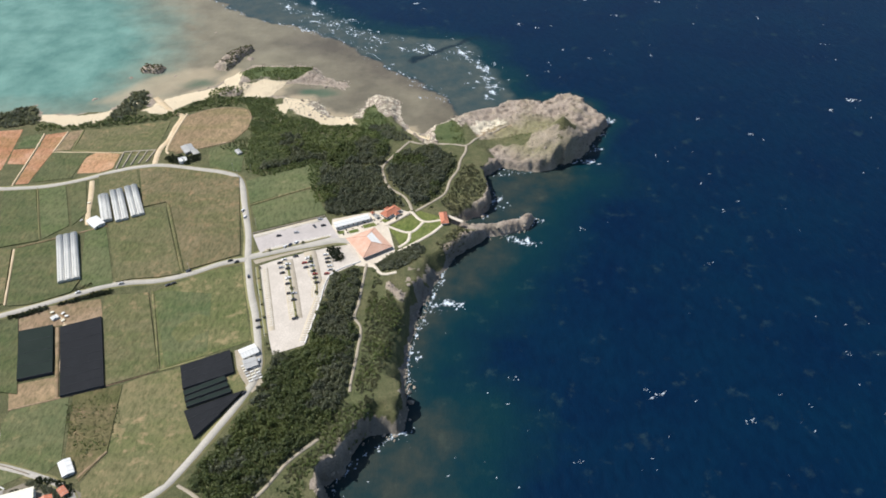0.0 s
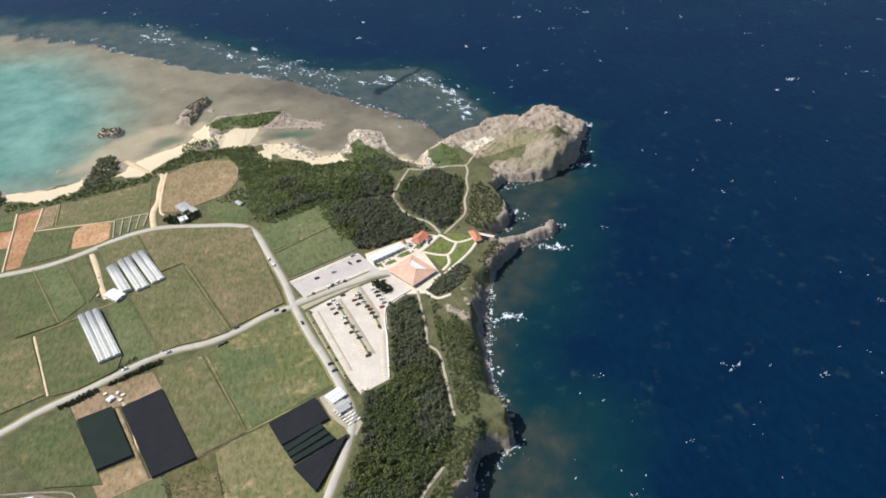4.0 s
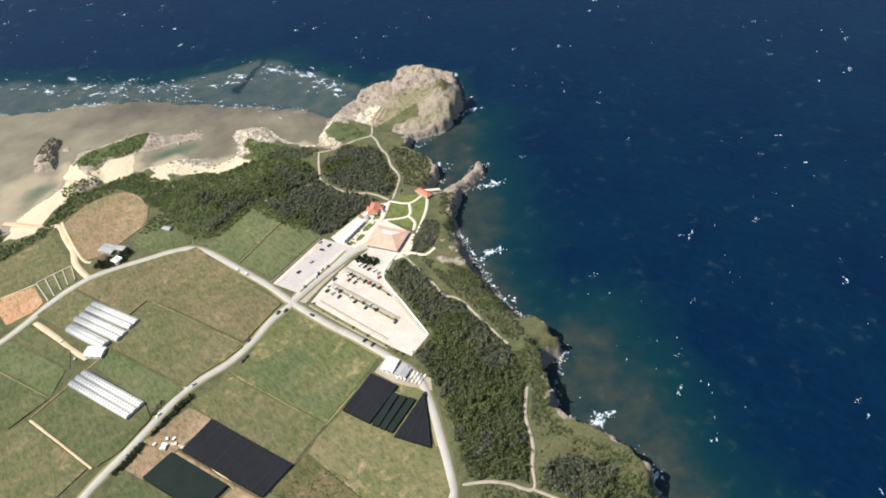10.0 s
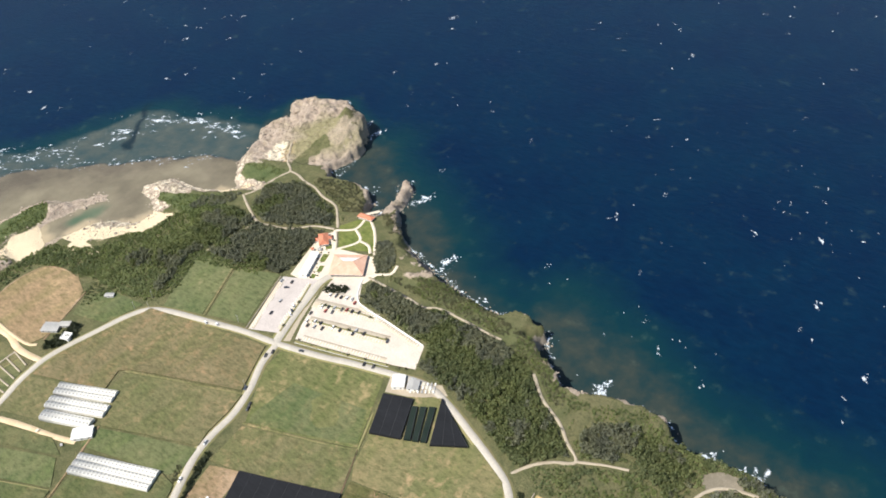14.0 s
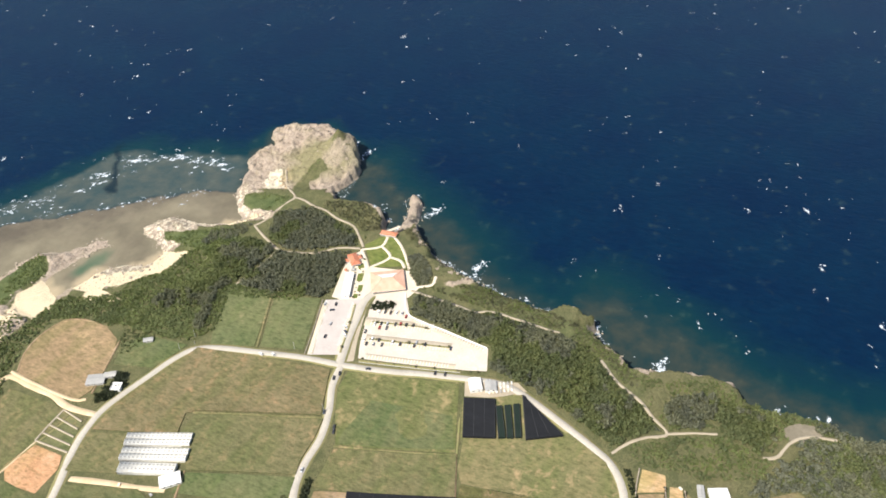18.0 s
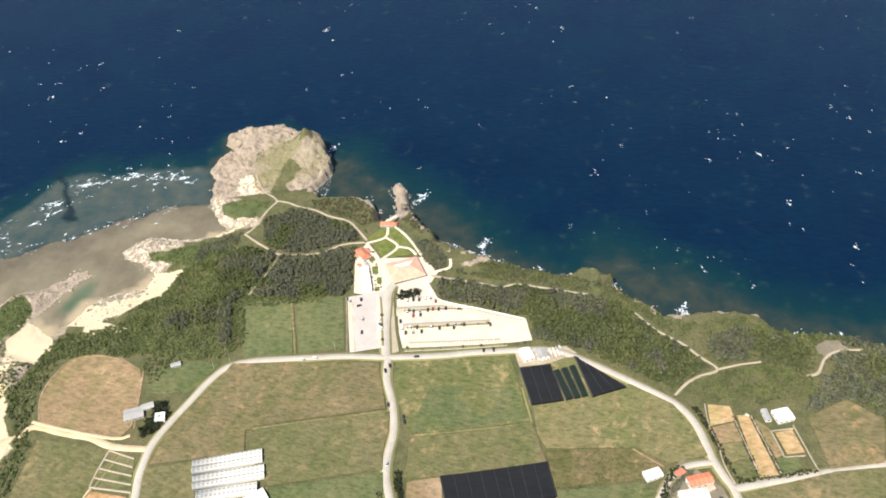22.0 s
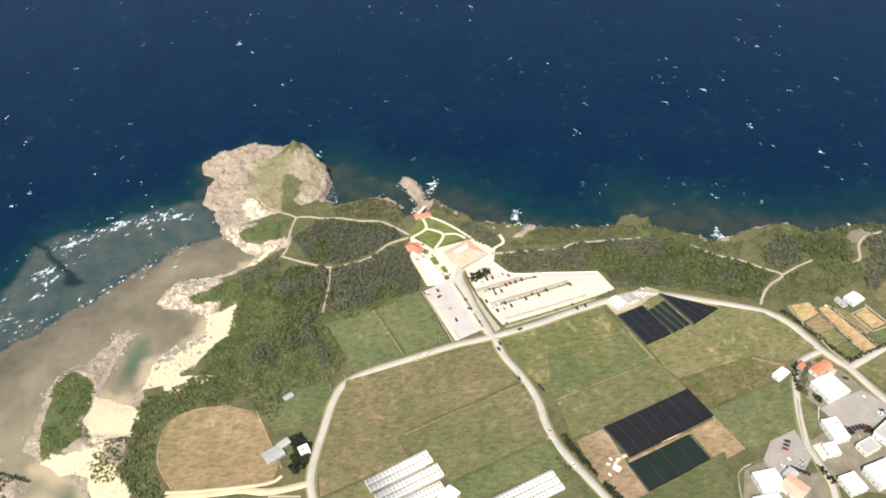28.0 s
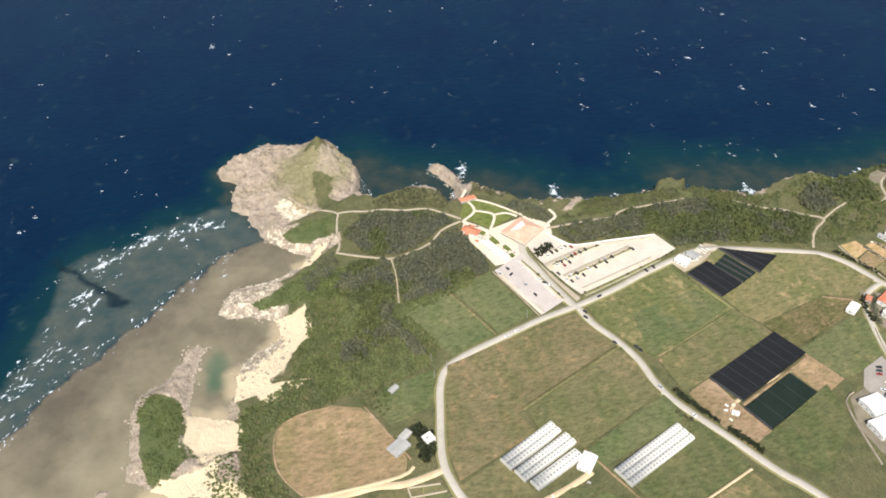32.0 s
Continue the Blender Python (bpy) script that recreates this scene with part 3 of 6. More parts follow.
# grey water over the rock shelf under the cliffs, and the teal fringe outside it
SHELF = [(-200, 100), (-60, 137), (-65, 165), (-62, 208), (-55, 254), (-38, 300), (-26, 340), (-14, 360), (-8, 388), (-34, 398), (-48, 438), (-30, 490), (10, 541), (44, 592), (56, 639), (82, 666), (110, 690), (80, 760), (-200, 700)]
SURGE = [(-1000, 1480), (-375, 1250), (-204, 1090), (-126, 1026), (-88, 1010), (-47, 998), (-10, 985), (14, 962), (34, 914), (40, 858), (50, 838), (0, 800), (-100, 800), (-1000, 1300)]


def water_material():
    """Sea water: navy over the deep, teal over the drop, brown over the reef flat, turquoise over lagoon sand."""
    m, t, p = shader("sea_water")
    v = coords(t)
    long_ = coords(t, (1, 0.45, 1), 35)
    patch, mid, ripple = noise_of(t, v, 0.012, 4, 0.6), noise_of(t, v, 0.05, 5, 0.65), noise_of(t, long_, 0.16, 6, 0.7)
    deep = mix(t, ramp(t, patch, [(0.3, (0, 0, 0)), (0.7, (1, 1, 1))]), (0.0010, 0.0116, 0.0368), (0.0014, 0.0166, 0.0412))
    deep = mix(t, ramp(t, ripple, [(0.35, (1, 1, 1)), (0.6, (0, 0, 0))]), deep, mix(t, 1.0, deep, (0.7, 0.75, 0.8), "MULTIPLY"))
    def layer(name, amount=0.6, lo=0.4, hi=0.62):
        return ramp(t, maths(t, "ADD", attr(t, name), maths(t, "MULTIPLY", maths(t, "SUBTRACT", mid, 0.5), amount)), [(lo, (0, 0, 0)), (hi, (1, 1, 1))])
    c = mix(t, layer("drop", 0.7, 0.1, 0.95), deep, mix(t, patch, (0.002, 0.024, 0.036), (0.005, 0.028, 0.032)))
    c = mix(t, layer("shelf", 0.7, 0.05, 1.0), c, mix(t, ramp(t, mid, [(0.35, (0, 0, 0)), (0.65, (1, 1, 1))]), (0.014, 0.032, 0.034), (0.036, 0.044, 0.037)))
    c = mix(t, layer("surge", 0.6, 0.2, 0.9), c, mix(t, ramp(t, mid, [(0.35, (0, 0, 0)), (0.65, (1, 1, 1))]), (0.034, 0.058, 0.060), (0.068, 0.080, 0.070)))
    clouds = noise_of(t, v, 0.022, 5, 0.62)
    flat = mix(t, ramp(t, clouds, [(0.32, (0, 0, 0)), (0.68, (1, 1, 1))]), (0.103, 0.088, 0.066), (0.158, 0.135, 0.098))
    flat = mix(t, ramp(t, mid, [(0.38, (0.5, 0.5, 0.5)), (0.55, (0, 0, 0))]), flat, mix(t, 1.0, flat, (0.72, 0.76, 0.76), "MULTIPLY"))
    pale = mix(t, ramp(t, clouds, [(0.35, (0, 0, 0)), (0.65, (1, 1, 1))]), (0.188, 0.166, 0.112), (0.248, 0.220, 0.150))
    flat = mix(t, ramp(t, maths(t, "ADD", attr(t, "near"), maths(t, "MULTIPLY", maths(t, "SUBTRACT", clouds, 0.5), 0.7)), [(0.15, (0, 0, 0)), (0.9, (1, 1, 1))]), flat, pale)
    c = mix(t, layer("reef", 0.35, 0.3, 0.75), c, flat)
    lagoon = mix(t, ramp(t, clouds, [(0.3, (0, 0, 0)), (0.65, (1, 1, 1))]), (0.078, 0.172, 0.142), (0.170, 0.300, 0.248))
    lagoon = mix(t, ramp(t, mid, [(0.36, (0.5, 0.5, 0.5)), (0.55, (0, 0, 0))]), lagoon, mix(t, 1.0, lagoon, (0.75, 0.85, 0.85), "MULTIPLY"))
    c = mix(t, layer("lagoon", 0.5, 0.05, 0.95), c, lagoon)
    c = mix(t, layer("bank", 0.6, 0.2, 0.95), c, (0.40, 0.325, 0.215))
    c = mix(t, layer("pool", 0.5, 0.2, 1.0), c, mix(t, mid, (0.055, 0.098, 0.060), (0.10, 0.135, 0.085)))
    c = mix(t, maths(t, "MULTIPLY", attr(t, "channel"), 0.85), c, (0.004, 0.014, 0.022))
    t.links.new(c, p.inputs["Base Color"])
    p.inputs["Roughness"].default_value = 0.35
    p.inputs["IOR"].default_value = 1.33
    p.inputs["Specular IOR Level"].default_value = 0.18
    bump(t, p, ripple, 0.5, 0.8)
    return m


xs = spaced(-5200, -560, 166, 5200, 3.0, mid=list(np.arange(-560, -312, 4.0)) + list(np.arange(-312, 166.1, 1.6)))
ys = spaced(-5200, 110, 990, 5200, 3.0, mid=list(np.arange(110, 660, 2.4)) + list(np.arange(660, 990.1, 1.6)))
gx, gy = np.meshgrid(xs, ys, indexing="ij")
gz, rock, sand, shore_d = height(gx, gy)
tan_f, chalk_f, shade_karst_f = rock_tints(gx, gy)
# the painted shade stays on the lower cliff faces, off the tops
shade_karst_f = shade_karst_f * (1 - step(gz / np.maximum(plain(gx, gy), 3), 0.5, 0.85))
lush = np.maximum.reduce([soft(gx, gy, g, 8) for g in GREENS] + [0.5 * soft(gx, gy, CLIFFTOP, 10)])
chalk_f = np.maximum(chalk_f, soft(gx, gy, SHORE_ROCK, 6) * 0.62 + soft(gx, gy, ISLET_ROCK, 6) * 0.3)
ground = tagged(sheet("ground", xs, ys, gz, ground_material(), (("rock", rock), ("sand", sand), ("tan", tan_f), ("chalk", chalk_f), ("lush", lush), ("shade_karst", shade_karst_f), ("olive", soft(gx, gy, OLIVE, 14) * (0.35 + 0.75 * step(vnoise(gx + 60, gy, 26, 5), 0.36, 0.60))))), "grassy coastal land with pale limestone cliffs and sand beaches", "ground", kind="structure")

sx, sy = spaced(-5200, -480, 300, 5200, 4.0, 1.2), spaced(-5200, 100, 1130, 5200, 4.0, 1.2)
qx, qy = np.meshgrid(sx, sy, indexing="ij")
ax, ay = qx + (vnoise(qx, qy, 45, 5) - 0.5) * 34, qy + (vnoise(qx + 50, qy, 45, 5) - 0.5) * 34
bx, by = qx + (vnoise(qx, qy, 26, 4) - 0.5) * 24, qy + (vnoise(qx + 50, qy, 26, 4) - 0.5) * 24
sd = -signed(qx, qy, COAST)
reef = soft(bx, by, REEF, 6)
surge = soft(ax, ay, SURGE, 14) * (1 - reef)
shelf = np.maximum(soft(ax, ay, SHELF, 20), 0.9 * (1 - step(sd + 30 * (vnoise(qx + 30, qy, 50) - 0.5), 2, 14))) * (1 - reef)
drop = np.maximum(step(signed(ax, ay, SHELF), -85, 5), step(signed(ax, ay, SURGE), -55, 0))
drop = np.maximum(drop, 1 - step(sd + 30 * (vnoise(qx, qy, 60) - 0.5), 6, 34)) * (1 - reef)
channel = (1 - step(line_distance(bx, by, CHANNEL), 2, 7)) * (1 - 0.6 * step(qx, -10, 20))
lagoon, bank = soft(ax, ay, LAGOON, 75), 0.7 * soft(bx, by, SAND_BANK, 14)
# the tidal inlet behind the islet: sand under thin water, with a green pool in it
for s in SANDS[1:7]:
    bank = np.maximum(bank, 0.85 * step(signed(bx, by, s), -13, 3))
pool = 1.1 * np.exp(-((bx + 184) / 16) ** 2 - ((by - 861) / 9) ** 2) + 0.7 * np.exp(-((bx + 160) / 12) ** 2 - ((by - 862) / 8) ** 2) + 0.8 * np.exp(-((bx + 322) / 22) ** 2 - ((by - 885) / 13) ** 2)
near = (1 - step(sd + 50 * (vnoise(qx, qy + 70, 60) - 0.5), 6, 70)) * 0.55 + 0.75 * step(-qx + 0.25 * qy, 400, 560)
sea = tagged(sheet("water", sx, sy, np.zeros_like(qx), water_material(), (("drop", drop), ("shelf", shelf), ("surge", surge), ("reef", reef), ("lagoon", lagoon), ("bank", bank), ("pool", pool), ("channel", channel), ("near", near))),
             "deep blue sea turning teal and brown over the shallow reef", "sea", kind="structure")


# ---- shared building ----
def mesh_of(name, verts, faces, material, parent=None, smooth=False, label=""):
    me = bpy.data.meshes.new(name)
    me.from_pydata(verts, [], faces)
    me.materials.append(material)
    if smooth:
        me.polygons.foreach_set("use_smooth", np.ones(len(me.polygons), bool))
    ob = new(name, me)
    ob.parent = parent
    if label:
        ob["label"] = label
    return ob


def part(name, bm, material, parent=None, label=""):
    me = bpy.data.meshes.new(name)
    bm.to_mesh(me)
    bm.free()
    me.materials.append(material)
    ob = new(name, me)
    ob.parent = parent
    if label:
        ob["label"] = label
    return ob


def box(sx, sy, sz, at=(0, 0, 0), bevel=0.0):
    """A box that stands on at."""
    bm = bmesh.new()
    bmesh.ops.create_cube(bm, size=1, matrix=Matrix.Translation((at[0], at[1], at[2] + sz / 2)) @ Matrix.Diagonal((sx, sy, sz, 1)))
    if bevel:
        bmesh.ops.bevel(bm, geom=bm.edges[:], offset=bevel, segments=1, affect="EDGES")
    return bm


def slab(name, poly, tall, material, rough=0.0, grain=5.0, lift=0.0, parent=None):
    """A piece of ground with its own edge: a filled outline, cut fine, draped on the plain and given height."""
    bm = bmesh.new()
    ring = [bm.verts.new((x, y, 0)) for x, y in poly]
    edges = [bm.edges.new((a, b)) for a, b in zip(ring, ring[1:] + ring[:1])]
    bmesh.ops.triangle_fill(bm, edges=edges, use_beauty=True)
    for k in range(7):
        far = [e for e in bm.edges if e.calc_length() > grain * (1.0 if rough else 3.0)]
        if not far:
            break
        bmesh.ops.subdivide_edges(bm, edges=far, cuts=1)
    bmesh.ops.triangulate(bm, faces=bm.faces[:])
    rim = [e for e in bm.edges if e.is_boundary]
    skirt = bmesh.ops.extrude_edge_only(bm, edges=rim)
    low = {v for v in skirt["geom"] if isinstance(v, bmesh.types.BMVert)}
    for v in bm.verts:
        z = level(v.co.x, v.co.y) + lift
        if v in low:
            v.co.z = z - 0.3
        else:
            n = noise.noise((v.co.x * 0.23, v.co.y * 0.23, 3.0)) * 0.6 + noise.noise((v.co.x * 0.07, v.co.y * 0.07, 9.0))
            v.co.z = z + tall + rough * n
    bmesh.ops.recalc_face_normals(bm, faces=bm.faces[:])
    return part(name, bm, material, parent)


def smooth_line(pts, gap=4.0):
    """A rounded line through the given points, at even steps."""
    p = np.array(pts, float)
    out = []
    for i in range(len(p) - 1):
        a, b, c, d = p[max(i - 1, 0)], p[i], p[i + 1], p[min(i + 2, len(p) - 1)]
        n = max(1, int(np.hypot(*(c - b)) / gap))
        for t in np.arange(n) / n:
            out.append(0.5 * (2 * b + (c - a) * t + (2 * a - 5 * b + 4 * c - d) * t * t + (3 * b - a - 3 * c + d) * t ** 3))
    return np.array(out + [p[-1]])


def ribbon(name, pts, width, material, lift=0.12, ragged=0.0, wild=False, label="", category="road", parent=None):
    """A road or path: a strip along a rounded line with edges that drop to the ground."""
    q = smooth_line(pts, 4.0 if not wild else 2.0)
    g = np.gradient(q, axis=0)
    g /= np.maximum(np.hypot(g[:, 0], g[:, 1]), 1e-6)[:, None]
    side = np.stack([g[:, 1], -g[:, 0]], -1)
    k = np.arange(len(q)) * 1.7
    w1 = width / 2 + ragged * (vnoise(k, k * 0 + 3, 5) - 0.5)
    w2 = width / 2 + ragged * (vnoise(k, k * 0 + 60, 5) - 0.5)
    rails = [q + side * (w1 + 0.25)[:, None], q + side * w1[:, None], q, q - side * w2[:, None], q - side * (w2 + 0.25)[:, None]]
    verts = []
    for n, r in enumerate(rails):
        z = (height(r[:, 0], r[:, 1])[0] if wild else plain(r[:, 0], r[:, 1])) + (lift if 0 < n < 4 else -0.3) + (0.04 if n == 2 else 0)
        verts += [(x, y, h) for (x, y), h in zip(r, z)]
    m = len(q)
    faces = [(n * m + i, n * m + i + 1, (n + 1) * m + i + 1, (n + 1) * m + i) for n in range(4) for i in range(m - 1)]
    ob = mesh_of(name, verts, faces, material, parent, True)
    if label:
        tagged(ob, label, category, kind="structure")
    return ob


# ---- roads and paths ----
COAST_ROAD = [(-900, 690), (-640, 672), (-478, 668), (-446, 668), (-415, 671), (-385, 681), (-356, 696), (-330, 704), (-308, 705), (-273, 697), (-244, 689), (-230, 680), (-222, 664),
              (-213, 631), (-201, 587), (-195, 554), (-185, 514), (-176, 486), (-168, 455), (-162, 423), (-168, 398), (-181, 367), (-193, 340), (-203, 322), (-220, 308), (-248, 297),
              (-264, 288), (-271, 283), (-295, 275), (-317, 266), (-340, 255), (-420, 215), (-600, 120)]
FARM_ROAD = [(-195, 554), (-217, 549), (-241, 537), (-265, 529), (-287, 527), (-306, 523), (-321, 516), (-340, 506), (-359, 496), (-378, 487), (-394, 478), (-409, 468), (-480, 430), (-640, 330)]
for nm, pts, w in (("coast_road", COAST_ROAD, 5.5), ("farm_road", FARM_ROAD, 5.5), ("access_road", [(-195, 556), (-170, 564), (-142, 571), (-120, 576), (-105, 573)], 7.0),
                   ("side_road", [(-271, 283), (-257, 250), (-239, 203), (-180, 40)], 5.5), ("lane", [(-251, 296), (-258, 315), (-271, 326), (-303, 337), (-324, 342), (-336, 344), (-354, 342), (-372, 342), (-392, 348), (-430, 360)], 4.4)):
    ribbon("verge", pts, w + 3.4, VERGE, 0.05, 2.2, label="strip of dry grass and dust beside the road", category="verge")
    ribbon(nm, pts, w, ROAD, 0.16, 0.5, label="narrow sun-bleached concrete farm road")
for pts, w in (([(-360, 850), (-330, 815), (-318, 808), (-319, 782), (-319, 758), (-323, 735), (-320, 706)], 5.6), ([(-374, 679), (-366, 653), (-359, 626), (-352, 606)], 4.4), ([(-336, 486), (-326, 478), (-314, 440), (-308, 405)], 2.2)):
    ribbon("track", pts, w, TRACK, 0.1, 1.6, label="pale sandy farm track", category="track")
for pts, w in (([(-92, 543), (-93, 518), (-94, 495), (-96, 478), (-90, 465), (-90, 444), (-92, 412), (-92, 400)], 2.4), ([(-109, 359), (-126, 341), (-138, 320), (-151, 305), (-162, 292), (-171, 305), (-180, 315), (-194, 324)], 2.6),
               ([(-162, 292), (-154, 275), (-148, 259)], 2.0), ([(-157, 226), (-152, 217), (-135, 210), (-125, 199), (-121, 181)], 2.6), ([(-56, 619), (-63, 639), (-79, 656), (-86, 678), (-87.5, 695), (-76, 720), (-63, 743)], 2.8), ([(-88, 695), (-116, 696), (-147, 701)], 1.3),
               ([(-53, 617), (-31, 639), (-25, 650), (-21, 669), (-14, 686), (-11, 705), (-6, 719), (-5, 732)], 2.8), ([(40, 776), (12, 754), (-4, 733), (-15, 734), (-32, 737), (-53, 738), (-62, 742)], 2.4)):
    ribbon("footpath", pts, w * 0.8, PALE, 0.35, 1.2, True, "trodden pale footpath through the coastal scrub", "path")

# ---- fields ----
FIELDS = [
    ("cane_field", [(-228, 679), (-206, 575), (-203, 560), (-246, 541), (-284, 634), (-290, 640), (-300, 636), (-309, 632), (-332, 698), (-305, 700), (-270, 692)], 0.9, CANE_DRY, 0.35),
    ("cane_field", [(-288, 632), (-249, 537), (-267, 533), (-289, 531), (-301, 527), (-332, 603), (-309, 630)], 0.9, CANE, 0.35),
    ("grass_field", [(-334, 602), (-303, 526), (-322, 520), (-330, 524), (-352, 600)], 0.25, PASTURE_DARK, 0.08),
    ("cane_field", [(-356, 594), (-332, 529), (-334, 514), (-361.5, 499.5), (-379, 497), (-404, 571), (-374, 582)], 0.8, CANE_GREEN, 0.3),
    ("cane_field", [(-455, 663), (-424, 665), (-388, 583), (-420, 573)], 0.8, CANE_GREEN, 0.3),
    ("vegetable_field", [(-421, 665), (-397, 671), (-369, 605), (-386, 585)], 0.5, PASTURE_DARK, 0.1),
    ("vegetable_field", [(-394, 673), (-380, 679), (-360, 625), (-366, 604)], 0.5, CANE_GREEN, 0.15),
    ("grass_field", [(-370, 688), (-336, 699), (-316, 650), (-322, 664), (-356, 650)], 0.3, CANE, 0.1),
    ("cane_field", [(-424, 570), (-407, 570), (-384, 500), (-430, 480), (-470, 560)], 0.8, CANE, 0.3),
    ("pasture", [(-199, 545), (-180, 478), (-173, 456), (-235.5, 429.5), (-266, 515), (-241, 531), (-218, 543)], 0.2, PASTURE, 0.08),
    ("pasture", [(-217, 512), (-205, 446), (-233.5, 431.5), (-264, 513), (-258, 517)], 0.32, PASTURE_MID, 0.05),
    ("cane_field", [(-270, 514), (-237.5, 427.5), (-271.5, 412.5), (-298.5, 484.5), (-304, 510)], 0.9, CANE, 0.35),
    ("bare_yard", [(-307, 507), (-297.5, 483.5), (-327.5, 476.5), (-359.5, 465.5), (-368.5, 486.5), (-342.5, 498.5)], 0.12, SOIL_TAN, 0.05),
    ("bare_plot", [(-311, 421.5), (-303, 401), (-331, 388), (-341, 411.5)], 0.3, BROWN, 0.25),
    ("straw_field", [(-219, 430), (-205, 400), (-188, 358), (-203, 325), (-222, 311), (-246, 300), (-257, 326), (-248, 351), (-258.5, 413.5), (-247.5, 421.5)], 0.3, STRAW, 0.12),
    ("fallow_field", [(-259.5, 413.5), (-249, 352), (-259, 328), (-276, 350), (-291.5, 404.5)], 0.35, WEEDS, 0.3),
    ("grass_field", [(-294.5, 404.5), (-277, 345), (-283, 334), (-320, 346), (-331, 378), (-329.5, 389.5)], 0.25, PASTURE_MID, 0.08),
    ("cane_field", [(-402, 450), (-365.5, 485.5), (-331.5, 403.5), (-369.5, 409.5)], 0.8, CANE_GREEN, 0.3),
    ("red_soil_field", [(-519, 777), (-485, 781), (-475, 702), (-490, 680), (-530, 685)], 0.15, SOIL_RED, 0.08),
    ("vegetable_field", [(-478, 767), (-459, 771), (-453, 746), (-476, 743)], 0.3, PASTURE_DARK, 0.1),
    ("red_soil_field", [(-479, 741), (-455, 743), (-453, 712), (-474, 714)], 0.15, SOIL_RED, 0.08),
    ("red_soil_field", [(-456, 770), (-434, 776), (-437, 676), (-449, 675)], 0.15, SOIL_RED, 0.08),
    ("red_soil_field", [(-432, 776), (-419, 779), (-419, 739), (-434, 738)], 0.15, SOIL_TAN, 0.08),
    ("vegetable_field", [(-434, 734), (-395, 733), (-397, 685), (-433, 678)], 0.4, CANE_GREEN, 0.15),
    ("stubble_field", [(-416, 778), (-328, 797), (-326, 726), (-415, 739)], 0.3, CANE, 0.12),
    ("red_soil_field", [(-362, 733), (-361, 701), (-371, 694), (-394, 693), (-397, 722), (-384, 737)], 0.15, SOIL_PINK, 0.08),
    ("stubble_field", [(-249, 819), (-240, 800), (-239, 776), (-248, 754), (-268, 741), (-303, 730), (-316, 734), (-313, 806), (-292, 820), (-272, 824)], 0.4, BROWN, 0.15),
    ("grass_field", [(-159, 709), (-146, 702), (-150, 658), (-167, 650), (-208, 634), (-220, 672)], 0.3, PASTURE_DARK, 0.1),
    ("grass_field", [(-152, 652), (-134, 614), (-194, 593), (-206, 629)], 0.3, PASTURE_DARK, 0.1),
    ("orchard_plot", [(-233, 733), (-229, 690), (-262, 700), (-272, 735), (-250, 745)], 0.25, PASTURE_MID, 0.1),
    ("cane_field", [(-274, 278), (-244, 215), (-190, 40), (-420, 60), (-420, 208), (-340, 248)], 0.8, CANE, 0.3),
    ("stubble_field", [(-198, 229), (-242, 218), (-230, 182), (-190, 176), (-176, 200)], 0.4, CANE_DRY, 0.2),
]
FIELD_PATHS = [([(-248, 539), (-286, 635)], 2.4, STRAW), ([(-267, 516), (-237, 428)], 1.6, STRAW), ([(-205, 440), (-236.5, 427.5)], 1.2, VERGE), ([(-236.5, 428.5), (-271.5, 412.5)], 1.6, SOIL_TAN), ([(-330, 474), (-302, 400)], 2.6, SOIL_TAN), ([(-274.5, 410.5), (-331.5, 388.5)], 1.4, SOIL_TAN),
               ([(-150, 657), (-208, 631)], 2.0, STRAW), ([(-333, 604), (-404, 573)], 1.4, SOIL_TAN), ([(-362, 587), (-333, 527)], 1.0, VERGE), ([(-261, 330), (-249, 352)], 1.4, SOIL_TAN), ([(-405, 571), (-382, 498)], 1.6, TRACK),
               ([(-388, 584), (-424, 668)], 1.0, VERGE), ([(-434, 776), (-435, 735)], 1.4, TRACK), ([(-435, 735), (-360, 731)], 1.2, TRACK), ([(-458, 772), (-451, 672)], 1.4, TRACK), ([(-418, 780), (-416, 738)], 1.2, VERGE), ([(-416, 738), (-326, 724)], 1.2, VERGE), ([(-248, 751), (-305, 727)], 1.4, SOIL_TAN)]
FIELD_PATHS += [([(-240, 778), (-240, 800), (-249, 819), (-272, 824), (-292, 820), (-312, 807)], 1.3, SOIL_TAN), ([(-314, 812), (-316, 780), (-316, 738), (-311, 727)], 2.4, TRACK)]
for pts, w, material in FIELD_PATHS:
    ribbon("field_path", pts, w, material, 0.5, 1.0, label="pale earth strip between two fields", category="path")
WORDS = {"cane_field": "dense sugar cane standing in rows", "grass_field": "flat green grass field", "vegetable_field": "small plot of low green crops", "pasture": "mown green pasture with drier patches",
         "bare_yard": "bare tan earth beside the shade nets", "bare_plot": "small brown plot with dry rows", "straw_field": "dry straw-coloured grass field", "fallow_field": "weedy fallow field with brown brush",
         "red_soil_field": "freshly tilled red-brown soil", "stubble_field": "brown stubble field", "orchard_plot": "rough green plot beside the road bend"}
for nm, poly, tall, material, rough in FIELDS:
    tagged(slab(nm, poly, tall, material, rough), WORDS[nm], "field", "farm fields")

